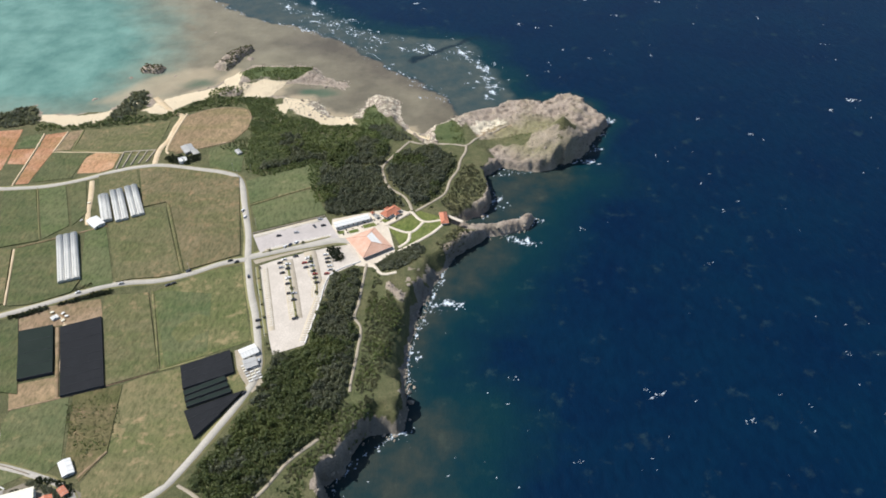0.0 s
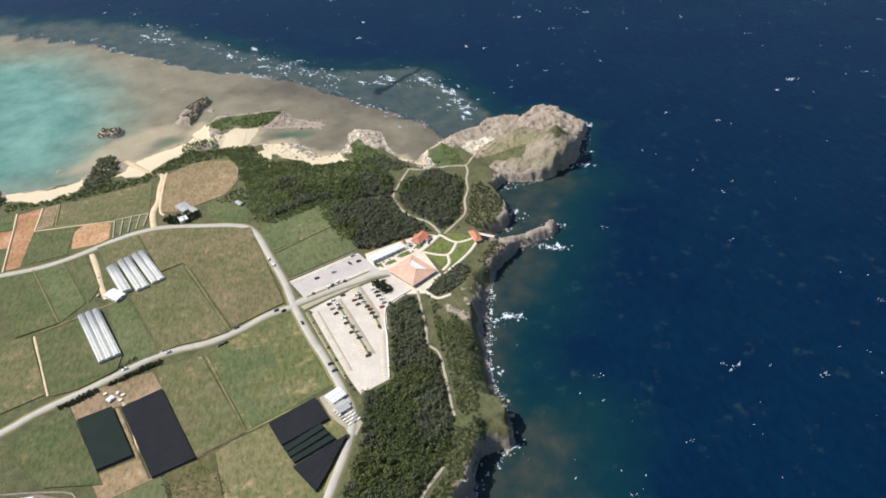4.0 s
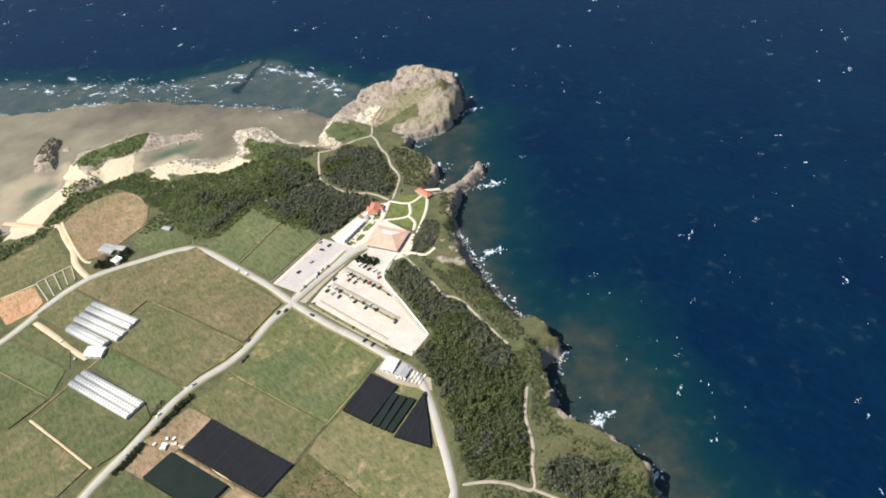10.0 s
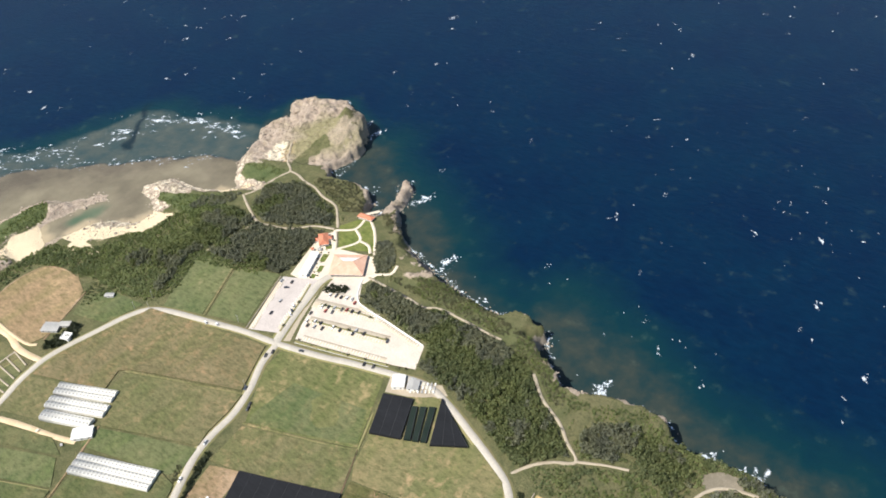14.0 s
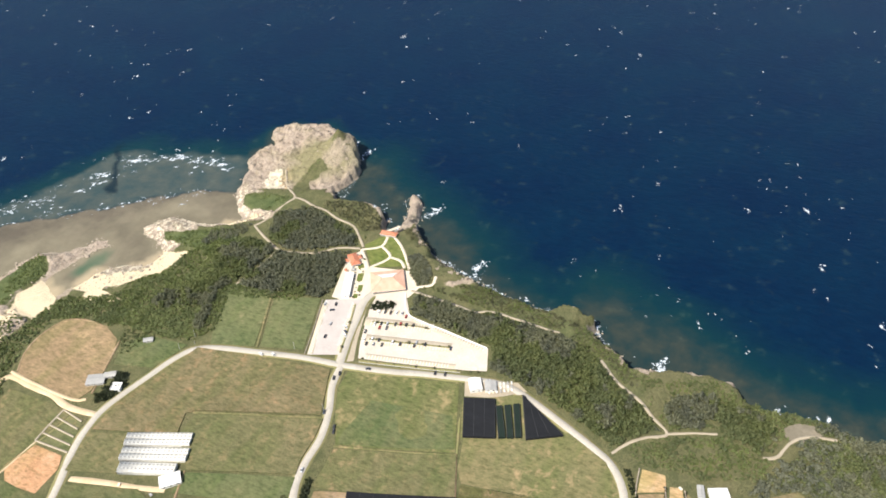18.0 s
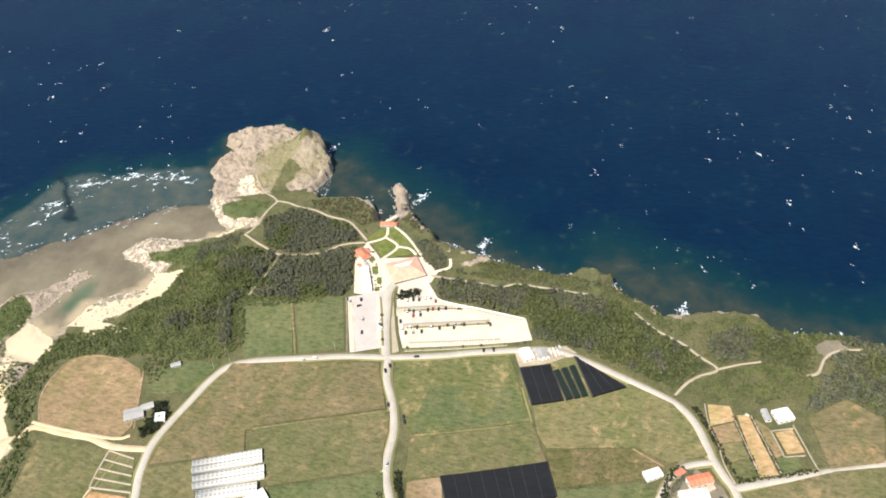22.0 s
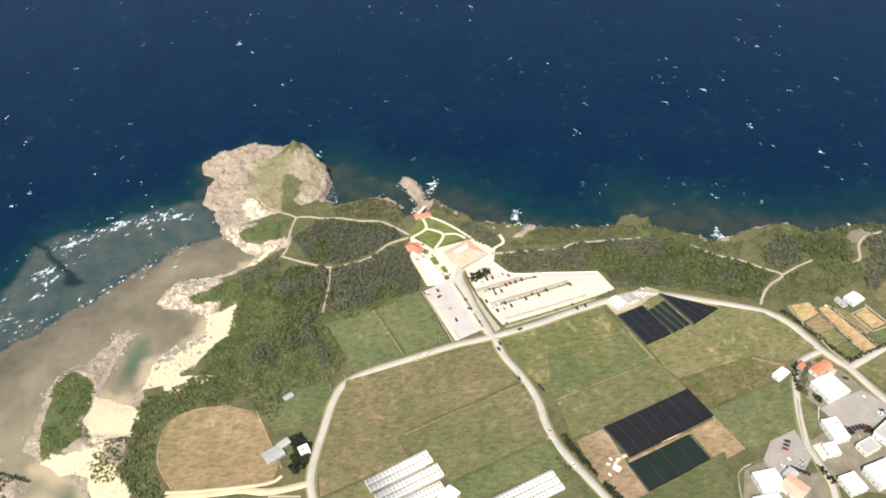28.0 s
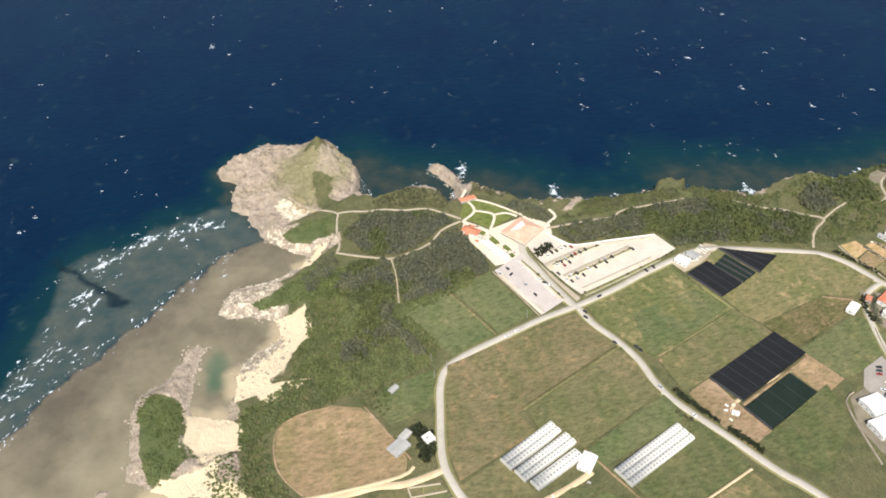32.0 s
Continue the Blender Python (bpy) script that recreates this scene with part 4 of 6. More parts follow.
# ---- car parks, plaza, lawn ----
tagged(slab("forecourt_strip", [(-106, 573), (-128, 569), (-166, 556), (-187, 547), (-194, 557), (-186, 564), (-162, 569), (-119, 583)], 0.03, PALE), "pale worn ground beside the access road", "verge", kind="structure")
LOTS = [("car_park_west", [(-134, 609), (-119, 580), (-162, 566), (-186, 562), (-197, 587)], ASPHALT), ("car_park_main", [(-106, 570), (-97, 546), (-121, 529), (-131, 449), (-154, 440), (-160, 458), (-183, 545), (-166, 553), (-128, 566)], LOT)]
for nm, poly, material in LOTS:
    tagged(slab(nm, poly, 0.14, material), "sun-bleached car park with painted bays", "car park", kind="structure")
tagged(slab("plaza", [(-56, 615), (-77, 597), (-68, 557), (-86, 538), (-101, 541), (-112, 573), (-127, 585), (-128, 606), (-73, 623)], 0.1, PLAZA), "pale beige paved forecourt of the visitor centre", "plaza", kind="structure")
tagged(slab("lawn", [(-50, 618), (-28, 607), (-24, 596), (-47, 574), (-62, 562), (-77, 594), (-56, 612)], 0.16, LAWN), "trimmed green lawn crossed by curving pale paths", "lawn", kind="structure")
for pts in ([(-57, 617), (-45, 601), (-26, 604)], [(-45, 601), (-57, 585), (-77, 595)], [(-57, 585), (-58, 573), (-66, 564)], [(-25, 600), (-37, 584), (-51, 571), (-69, 556), (-86, 541)], [(-66, 531), (-78, 529), (-86, 541), (-98, 552)],
            [(-24, 610), (-10, 600)], [(-57, 617), (-70, 604), (-80, 596)]):
    ribbon("garden_path", pts, 2.6, PLAZA, 0.3, 0.3, label="curving pale paved garden path", category="path")


# ---- shade nets ----
tagged(slab("net_bed", [(-188, 446), (-166, 404), (-195, 358), (-208, 386), (-223, 431)], 0.2, STRAW), "strip of dry pale ground between shade nets", "yard", kind="structure")
def shade_net(poly, tall, material, label, seams):
    root = tagged(new("shade_net"), label, "shade net", "shade nets")
    slab("net", poly, tall, material, 0.12, 6.0, 0.0, root)
    a, b, c, d = [Vector((x, y, 0)) for x, y in (poly[:4] if len(poly) > 3 else poly + poly[-1:])]
    for k in range(seams + 1):
        f = k / max(seams, 1)
        p, q = a.lerp(b, f), d.lerp(c, f)
        n = max(2, int((q - p).length / 6))
        if n < 3:
            continue
        ribbon("seam", [(p.lerp(q, i / n).x, p.lerp(q, i / n).y) for i in range(n + 1)], 0.22, SEAM, tall + 0.12, parent=root)
    return root


shade_net([(-298.5, 484.5), (-271.5, 411.5), (-299.5, 401), (-326.5, 472)], 2.4, NET, "flat black shade net over a large crop bed", 8)
shade_net([(-333, 474.5), (-314, 424.5), (-337, 416.3), (-356.5, 466.5)], 2.4, NET_GREEN, "flat dark green shade net over a crop bed", 4)
shade_net([(-187, 445), (-179, 422), (-213, 407), (-221, 430)], 2.4, NET, "black shade net beside the nursery yard", 3)
for strip in ([(-185, 418.5), (-183, 414.5), (-210, 400), (-212, 404.5)], [(-182, 412.5), (-180, 408.5), (-208, 394.5), (-209.5, 398.5)], [(-178.5, 406.5), (-176.5, 402.5), (-205.5, 389), (-207, 393)]):
    shade_net(strip, 2.2, NET_GREEN, "narrow dark green shade net beside its twin", 1)
shade_net([(-168, 403), (-180, 382), (-193, 361), (-206, 385)], 2.4, NET, "black shade net along the road bend", 3)


# ---- leaves: one template, many crowns ----
def crown_points(seed, lobes, count, size, flat=0.75):
    """Corner points of small leaf clumps round a few lobes: an uneven crown with gaps, one unit wide."""
    r = np.random.RandomState(seed)
    centre = r.uniform(-0.32, 0.32, (lobes, 3)) * (1, 1, 0.55) + (0, 0, 0.45)
    radius = r.uniform(0.20, 0.34, lobes)
    k = r.randint(0, lobes, count)
    way = r.normal(size=(count, 3))
    way[:, 2] = np.abs(way[:, 2]) * 0.9 - 0.15
    way /= np.linalg.norm(way, axis=1)[:, None]
    place = centre[k] + way * (radius[k] * r.uniform(0.75, 1.08, count))[:, None]
    place[:, 2] *= flat
    n = way + r.normal(size=(count, 3)) * 0.45
    n /= np.linalg.norm(n, axis=1)[:, None]
    a = np.cross(n, r.normal(size=(count, 3)))
    a /= np.linalg.norm(a, axis=1)[:, None]
    b = np.cross(n, a)
    s = size * r.uniform(0.6, 1.35, count)[:, None]
    bend = n * s * r.uniform(-0.35, 0.1, count)[:, None]
    return np.stack([place - a * s - b * s * 0.7 + bend, place + a * s - b * s * 0.6, place + a * s * 0.8 + b * s + bend, place - a * s * 0.7 + b * s * 0.8], 1)


def quads_mesh(name, corners, material):
    me = bpy.data.meshes.new(name)
    n = len(corners)
    me.vertices.add(n * 4)
    me.vertices.foreach_set("co", np.ascontiguousarray(corners).ravel())
    me.loops.add(n * 4)
    me.loops.foreach_set("vertex_index", np.arange(n * 4))
    me.polygons.add(n)
    me.polygons.foreach_set("loop_start", np.arange(n) * 4)
    me.update(calc_edges=True)
    me.materials.append(material)
    return me


TREE_CROWNS = [crown_points(k, 6, 96, 0.085) for k in range(3)] + [crown_points(k, 7, 96, 0.085, 1.1) for k in range(3, 6)]
BUSH_CROWNS = [crown_points(k + 40, 5, 56, 0.105, 0.6) for k in range(5)]


def scatter(poly, gap, seed, keep=1.0, clumps=0.0):
    """Places inside an outline, jittered on a grid, thinned, with clearings where clumps is high."""
    r = np.random.RandomState(seed)
    p = np.array(poly, float)
    gx, gy = np.meshgrid(np.arange(p[:, 0].min(), p[:, 0].max(), gap), np.arange(p[:, 1].min(), p[:, 1].max(), gap))
    x = gx.ravel() + r.uniform(-0.55, 0.55, gx.size) * gap
    y = gy.ravel() + r.uniform(-0.55, 0.55, gx.size) * gap
    ok = inside(x, y, poly) & (r.rand(gx.size) < keep) & (vnoise(x + seed * 13, y, 22, 3) >= clumps)
    return np.stack([x[ok], y[ok]], -1)


def clear_of(places, lines, gap):
    for line in lines:
        if len(places):
            places = places[line_distance(places[:, 0], places[:, 1], line) > gap]
    return places


PATHS = [[(-92, 543), (-93, 518), (-94, 495), (-96, 478), (-90, 465), (-90, 444), (-92, 412), (-92, 400)], [(-109, 359), (-126, 341), (-138, 320), (-151, 305), (-162, 292), (-171, 305), (-180, 315), (-191, 322)],
         [(-56, 619), (-63, 639), (-79, 656), (-86, 678), (-87.5, 695), (-76, 720), (-63, 743)], [(-88, 695), (-116, 696), (-147, 701)], [(-53, 617), (-31, 639), (-25, 650), (-21, 669), (-14, 686), (-11, 705), (-5, 719)], [(-4, 733), (-15, 734), (-32, 737), (-53, 738), (-62, 742), (-78, 724)], [(-155, 225), (-152, 217), (-135, 210), (-125, 199), (-121, 181)], [(-162, 292), (-154, 275), (-148, 259)], COAST_ROAD]


def grow(places, templates, wide, seed, lo=0.7, hi=1.35, tall=1.0):
    """All leaf clumps of many crowns standing at the given places."""
    r = np.random.RandomState(seed)
    z = height(places[:, 0], places[:, 1])[0]
    out = []
    for (x, y), h in zip(places, z):
        if h < 0.3:
            continue
        t = templates[r.randint(len(templates))]
        a, s = r.uniform(0, 6.283), wide * r.uniform(lo, hi)
        c, q = math.cos(a), math.sin(a)
        m = t @ np.array([[c, q, 0], [-q, c, 0], [0, 0, tall * r.uniform(0.8, 1.3)]]) * s
        out.append(m + (x, y, h - 0.2))
    return np.concatenate(out)


WOOD_WEST = [(-232, 764), (-205, 762), (-150, 755), (-112, 752), (-86, 735), (-87, 709), (-73, 624), (-124, 612), (-134, 616), (-146, 661), (-147, 704), (-160, 712), (-206, 692), (-224, 692), (-230, 719)]
WOOD_NORTH = [(-86, 709), (-41, 732), (-17, 705), (-37, 641), (-56, 624), (-86, 688)]
WOOD_EAST = [(-97, 536), (-98, 527), (-94, 463), (-95, 399), (-112, 358), (-144, 319), (-163, 297), (-188, 324), (-176, 352), (-160, 391), (-154, 418), (-151, 438), (-129, 446), (-118, 528)]
WOOD_POINT = [(-133, 301), (-117, 281), (-115, 259), (-120, 233), (-136, 220), (-156, 228), (-149, 244), (-148, 261), (-158, 285), (-147, 297)]
WOOD_SOUTH = [(-142, 182), (-126, 174), (-110, 150), (-112, 120), (-190, 100), (-193, 153), (-186, 166), (-169, 175)]
r = random.Random(5)
west, north, east_w = scatter(WOOD_WEST, 2.2, 1, 0.95), scatter(WOOD_NORTH, 2.2, 2, 0.95), scatter(WOOD_EAST, 2.2, 3, 0.95)
woods = clear_of(np.concatenate([west, north, east_w, scatter(WOOD_POINT, 2.4, 4, 0.9, 0.3), scatter(WOOD_SOUTH, 2.4, 6, 0.9, 0.25)]), PATHS, 3.9)
# the trees nearest the visitor centre stand as trees of their own
near = np.hypot(woods[:, 0] + 105, woods[:, 1] - 600)
order = np.argsort(near)
own, rest = woods[order[:260]], woods[order[260:]]
crown_meshes = [quads_mesh("crown", c, LEAF) for c in TREE_CROWNS]


def trunk_mesh():
    bm = bmesh.new()
    bmesh.ops.create_cone(bm, cap_ends=True, segments=6, radius1=0.045, radius2=0.02, depth=0.5, matrix=Matrix.Translation((0, 0, 0.24)))
    for k in range(3):
        a = k * 2.1
        bmesh.ops.create_cone(bm, cap_ends=True, segments=5, radius1=0.02, radius2=0.008, depth=0.34,
                              matrix=Matrix.Translation((0.08 * math.cos(a), 0.08 * math.sin(a), 0.42)) @ pose(0, 0, 0, 28 * math.sin(a), 28 * math.cos(a), 0))
    me = bpy.data.meshes.new("trunk")
    bm.to_mesh(me)
    bm.free()
    me.materials.append(BARK)
    return me


TRUNK = trunk_mesh()


def tree(x, y, wide, kind, turn, tall=1.0, label="dark evergreen coastal tree with a dense uneven crown", group="trees of the coastal wood", crowns=None):
    root = tagged(new("tree"), label, "tree", group)
    root.matrix_world = pose(x, y, top(x, y) - 0.1, 0, 0, turn) @ Matrix.Diagonal((wide, wide, wide * tall, 1))
    for nm, me in (("trunk", TRUNK), ("crown", (crowns or crown_meshes)[kind])):
        new(nm, me).parent = root
    return root


for x, y in own:
    tree(x, y, 3.8 * r.uniform(0.6, 1.5), r.randrange(6), r.uniform(0, 360), r.uniform(0.9, 1.5))
YOUNG = [(-91, 822), (-95, 771), (-134, 737), (-175, 700), (-239, 676), (-248, 720), (-232, 765), (-238, 825), (-316, 795), (-320, 840), (-254, 860), (-232, 852), (-205, 810), (-141, 800)]
young = inside(rest[:, 0], rest[:, 1], YOUNG) & (vnoise(rest[:, 0] + 40, rest[:, 1], 17, 4) < 0.58 + 0.2 * step(-rest[:, 0], 190, 240))
low, rest = rest[young], rest[~young]
tagged(new("woodland", quads_mesh("woodland", grow(low, BUSH_CROWNS, 3.7, 13, 0.6, 1.3, 0.85), LEAF_YOUNG)), "low bright green coastal growth behind the beach", "woodland", kind="stuff")
light = vnoise(rest[:, 0] + 3, rest[:, 1], 26, 5) + 0.16 * step(rest[:, 1], 690, 760) + 0.07 * (1 - step(rest[:, 1], 470, 560)) + 0.10 * (np.random.RandomState(77).rand(len(rest)) - 0.5) > 0.60
for nm, places, seed, material, label in (("woodland", rest[~light], 11, LEAF, "dense grey-green evergreen coastal woodland"), ("woodland", rest[light], 12, LEAF_BRIGHT, "brighter green young growth within the coastal wood")):
    tagged(new(nm, quads_mesh(nm, grow(places, TREE_CROWNS, 3.9, seed, 0.55, 1.6, 1.15), material)), label, "woodland", kind="stuff")

# shrubs: bright along the fields, grey and wind-cut over the cliffs
SCRUB = [([(-80, 524), (-58, 482), (-70, 424), (-78, 377), (-105, 342), (-112, 330), (-140, 316), (-112, 357), (-93, 400), (-88, 466), (-86, 509)], 1.9, LEAF_GREY, 1.9, 0.26), (CLIFFTOP, 2.6, LEAF_LOW, 2.2, 0.42),
         ([(-86, 540), (-84, 520), (-88, 505), (-80, 480), (-62, 480), (-70, 505), (-80, 528)], 3.0, LEAF_BRIGHT, 2.2, 0.5),
         ([(-186, 326), (-160, 300), (-140, 312), (-113, 328), (-112, 300), (-100, 268), (-110, 237), (-110, 140), (-200, 90), (-200, 175), (-172, 190), (-180, 232), (-190, 262), (-196, 300)], 2.6, LEAF_YOUNG, 2.5, 0.34),
         ([(-186, 300), (-160, 285), (-130, 268), (-106, 236), (-108, 140), (-196, 95), (-190, 175), (-172, 192), (-182, 232), (-192, 262)], 3.0, LEAF_BRIGHT, 3.6, 0.46),
         ([(-534, 806), (-514, 828), (-495, 834), (-478, 813), (-470, 795), (-500, 786), (-560, 780), (-640, 785)], 3.4, LEAF, 4.6, 0.1),
         ([(-400, 800), (-399, 833), (-391, 864), (-373, 866), (-366, 842), (-372, 812), (-385, 798)], 3.2, LEAF, 4.4, 0.15),
         ([(-472, 792), (-440, 788), (-400, 800), (-366, 809), (-342, 809), (-320, 828), (-300, 848), (-288, 850), (-262, 846), (-253, 830), (-290, 826), (-320, 812), (-330, 801), (-415, 782), (-470, 778)], 3.0, LEAF_YOUNG, 3.4, 0.24),
         ([(-262, 848), (-225, 845), (-214, 816), (-200, 797), (-160, 784), (-118, 777), (-115, 773), (-180, 775), (-217, 788), (-234, 764), (-238, 775), (-237, 800), (-248, 824)], 2.6, LEAF_YOUNG, 3.2, 0.22),
         (GREENS[0], 2.2, LEAF_LOW, 1.8, 0.38),
         (GREENS[1], 2.3, LEAF_LOW, 1.6, 0.5),
         (GREENS[2], 2.4, LEAF_LOW, 1.9, 0.45),
         ([(-38, 728), (-14, 712), (-14, 690), (-25, 655), (-40, 655), (-24, 690), (-24, 705)], 2.6, LEAF_BRIGHT, 2.4, 0.25),
         ([(-8, 712), (4, 690), (8, 672), (14, 658), (4, 632), (-16, 620), (-26, 612), (-30, 634), (-18, 664), (-10, 690)], 2.5, LEAF_GREY, 2.5, 0.3),
         (MOSS, 2.4, LEAF_LOW, 1.4, 0.56),
         ([(-14, 594), (-4, 586), (-20, 560), (-30, 556), (-34, 570)], 2.2, LEAF_GREY, 2.2, 0.2), ([(-222, 690), (-208, 694), (-162, 716), (-148, 708), (-146, 664), (-140, 640), (-136, 626), (-150, 660), (-156, 700), (-204, 680)], 2.6, LEAF_BRIGHT, 2.8, 0.1),
         ([(-120, 330), (-150, 312), (-165, 298), (-150, 283), (-130, 272), (-106, 240), (-100, 268), (-110, 300)], 3.6, LEAF_BRIGHT, 2.8, 0.45), ([(-60, 745), (-84, 745), (-112, 775), (-88, 780)], 2.6, LEAF, 3.4, 0.2), ([(-56, 624), (-34, 645), (-22, 690), (-30, 640), (-40, 620)], 2.6, LEAF_BRIGHT, 2.6, 0.2),
         ([(-218, 690), (-206, 690), (-162, 712), (-147, 706), (-146, 664), (-138, 628), (-146, 630), (-158, 664), (-162, 698), (-204, 676)], 2.2, LEAF_LOW, 2.6, 0.3), ([(-262, 850), (-225, 847), (-214, 820), (-200, 800), (-184, 802), (-160, 786), (-118, 779), (-150, 778), (-212, 790), (-240, 806), (-250, 828)], 2.4, LEAF_LOW, 2.4, 0.35), ([(-72, 624), (-80, 650), (-92, 684), (-88, 690), (-70, 650), (-60, 625)], 2.8, LEAF, 3.0, 0.2), ([(-248, 752), (-234, 760), (-230, 722), (-262, 736)], 3.0, LEAF_BRIGHT, 2.6, 0.45)]
HEADLAND = [(-124, 318), (-100, 293), (-94, 262), (-117, 261), (-150, 287), (-147, 314)]
GLADE = [(-164, 279), (-133, 227), (-138, 196), (-169, 218), (-188, 257), (-182, 286)]
CLEARING = [(-125, 218), (-115, 208), (-114, 197), (-122, 190), (-132, 203), (-134, 213)]
THICK = [(-234, 790), (-205, 784), (-150, 776), (-112, 774), (-84, 750), (-86, 735), (-112, 752), (-150, 755), (-205, 762), (-232, 764)]
BRUSH = [(-244, 366), (-255, 353), (-262, 345), (-280, 364), (-293, 395), (-268, 404), (-255, 394)]
SCRUB += [(BRUSH, 1.5, LEAF_GREY, 1.1, 0.12), (BRUSH, 1.9, LEAF_LOW, 1.3, 0.5), (THICK, 2.3, LEAF_LOW, 2.6, 0.1), (THICK, 3.4, LEAF_YOUNG, 3.4, 0.6), (HEADLAND, 2.5, LEAF_LOW, 2.0, 0.42), (GLADE, 2.8, LEAF_LOW, 2.6, 0.4), ([(-300, 850), (-262, 850), (-262, 866), (-280, 876), (-300, 868)], 2.4, LEAF_LOW, 2.2, 0.45), (ROCKS[0], 2.4, LEAF_GREY, 2.4, 0.38), (ROCKS[1], 2.4, LEAF_GREY, 2.4, 0.35),
          ([(-196, 230), (-176, 200), (-190, 172), (-150, 120), (-108, 150), (-106, 190), (-140, 214)], 3.2, LEAF, 5.0, 0.3)]
tagged(slab("clearing", CLEARING, 0.15, DUST, 0.05), "bare trodden earth above the cliff", "clearing", kind="structure")
for k, (poly, gap, material, wide, clumps) in enumerate(SCRUB):
    spots = clear_of(scatter(poly, gap, 60 + k, 0.95, clumps), PATHS, 3.3)
    for open_ in (HEADLAND, GLADE, CLEARING):
        if material is not LEAF_LOW or open_ is CLEARING:
            spots = spots[~inside(spots[:, 0], spots[:, 1], open_) | (np.random.RandomState(k).rand(len(spots)) < (0.0 if open_ is CLEARING else 0.15))]
    tagged(new("scrub", quads_mesh("scrub", grow(spots, BUSH_CROWNS, wide, 90 + k, 0.6, 1.4, 1.0), material)), "low wind-cut coastal scrub in uneven clumps" if material is not LEAF else "dark dense coastal thicket", "scrub", kind="stuff")


def leafy(name, poly, gap, wide, material, label, category, seed):
    """A hedge or clipped thicket that one could walk round."""
    spots = scatter(poly, gap, seed, 1.0)
    return tagged(new(name, quads_mesh(name, grow(spots, BUSH_CROWNS, wide, seed, 0.8, 1.2, 1.1), material)), label, category)


leafy("thicket", [(-51, 569), (-42, 563), (-48, 550), (-64, 536), (-78, 534), (-84, 541), (-72, 555)], 1.9, 3.4, LEAF, "oval dark thicket between the garden paths", "hedge", 201)
leafy("hedge", [(-300, 518), (-316, 512), (-338, 500), (-340, 498), (-317, 508), (-301, 514)], 1.3, 3.4, LEAF_DARK, "dark clipped hedge along the farm road", "hedge", 202)
leafy("hedge", [(-344, 498), (-366, 487), (-372, 484), (-370, 481), (-346, 493)], 1.3, 3.4, LEAF_DARK, "dark clipped hedge along the farm road", "hedge", 203)
leafy("hedge", [(-318, 523), (-344, 508), (-346, 510), (-320, 526)], 1.6, 1.8, LEAF_GREY, "ragged grey hedge along the farm road", "hedge", 204)
leafy("planting", [(-127, 568), (-117, 565), (-112, 549), (-117, 546), (-122, 549), (-127, 562)], 1.8, 3.0, LEAF_DARK, "dark planted bed at the top of the car park", "plant bed", 205)
leafy("thicket", [(-280, 723), (-277, 715), (-288, 707), (-305, 709), (-312, 715), (-304, 722), (-292, 718)], 2.2, 4.6, LEAF_DARK, "dark trees hiding a small house at the road bend", "thicket", 206)
leafy("hedge", [(-203, 312), (-222, 301), (-246, 290), (-262, 281), (-264, 279), (-247, 286), (-222, 297), (-203, 308)], 1.6, 2.4, LEAF_DARK, "dark hedge round the walled garden", "hedge", 207)
leafy("hedge", [(-266, 280), (-256, 250), (-246, 226), (-243, 227), (-253, 251), (-262, 280)], 1.6, 2.0, LEAF_DARK, "low hedge between garden and side road", "hedge", 208)
leafy("hedge", [(-259, 312), (-272, 322), (-292, 330), (-292, 326), (-274, 318), (-262, 309)], 1.6, 2.6, LEAF, "dark hedge beside the lane", "hedge", 209)


# ---- buildings ----
def frame_of(quad):
    """Middle, size and turn of a four-cornered plot."""
    q = [Vector(p) for p in quad]
    u, v = ((q[1] - q[0]) + (q[2] - q[3])) / 2, ((q[3] - q[0]) + (q[2] - q[1])) / 2
    c = sum(q, Vector((0, 0))) / 4
    return c, u.length, v.length, math.degrees(math.atan2(u.y, u.x))


def stand(name, quad, label, category, group=""):
    c, sx, sy, turn = frame_of(quad)
    root = tagged(new(name), label, category, group)
    root.matrix_world = pose(c.x, c.y, level(c.x, c.y), 0, 0, turn)
    return root, sx, sy


def prism(verts, faces):
    bm = bmesh.new()
    vs = [bm.verts.new(v) for v in verts]
    for f in faces:
        bm.faces.new([vs[i] for i in f])
    bmesh.ops.recalc_face_normals(bm, faces=bm.faces[:])
    return bm


def plate(a, b, c, d, thick):
    """A slab through four points, thickened downwards."""
    pts = [Vector(p) for p in (a, b, c, d)]
    n = (pts[1] - pts[0]).cross(pts[3] - pts[0]).normalized()
    n = n if n.z >= 0 else -n
    v = pts + [p - n * thick for p in pts]
    return prism(v, [(0, 1, 2, 3), (7, 6, 5, 4), (0, 4, 5, 1), (1, 5, 6, 2), (2, 6, 7, 3), (3, 7, 4, 0)])


def tri_plate(a, b, c, thick):
    pts = [Vector(p) for p in (a, b, c)]
    v = pts + [p - Vector((0, 0, thick)) for p in pts]
    return prism(v, [(0, 1, 2), (5, 4, 3), (0, 3, 4, 1), (1, 4, 5, 2), (2, 5, 3, 0)])


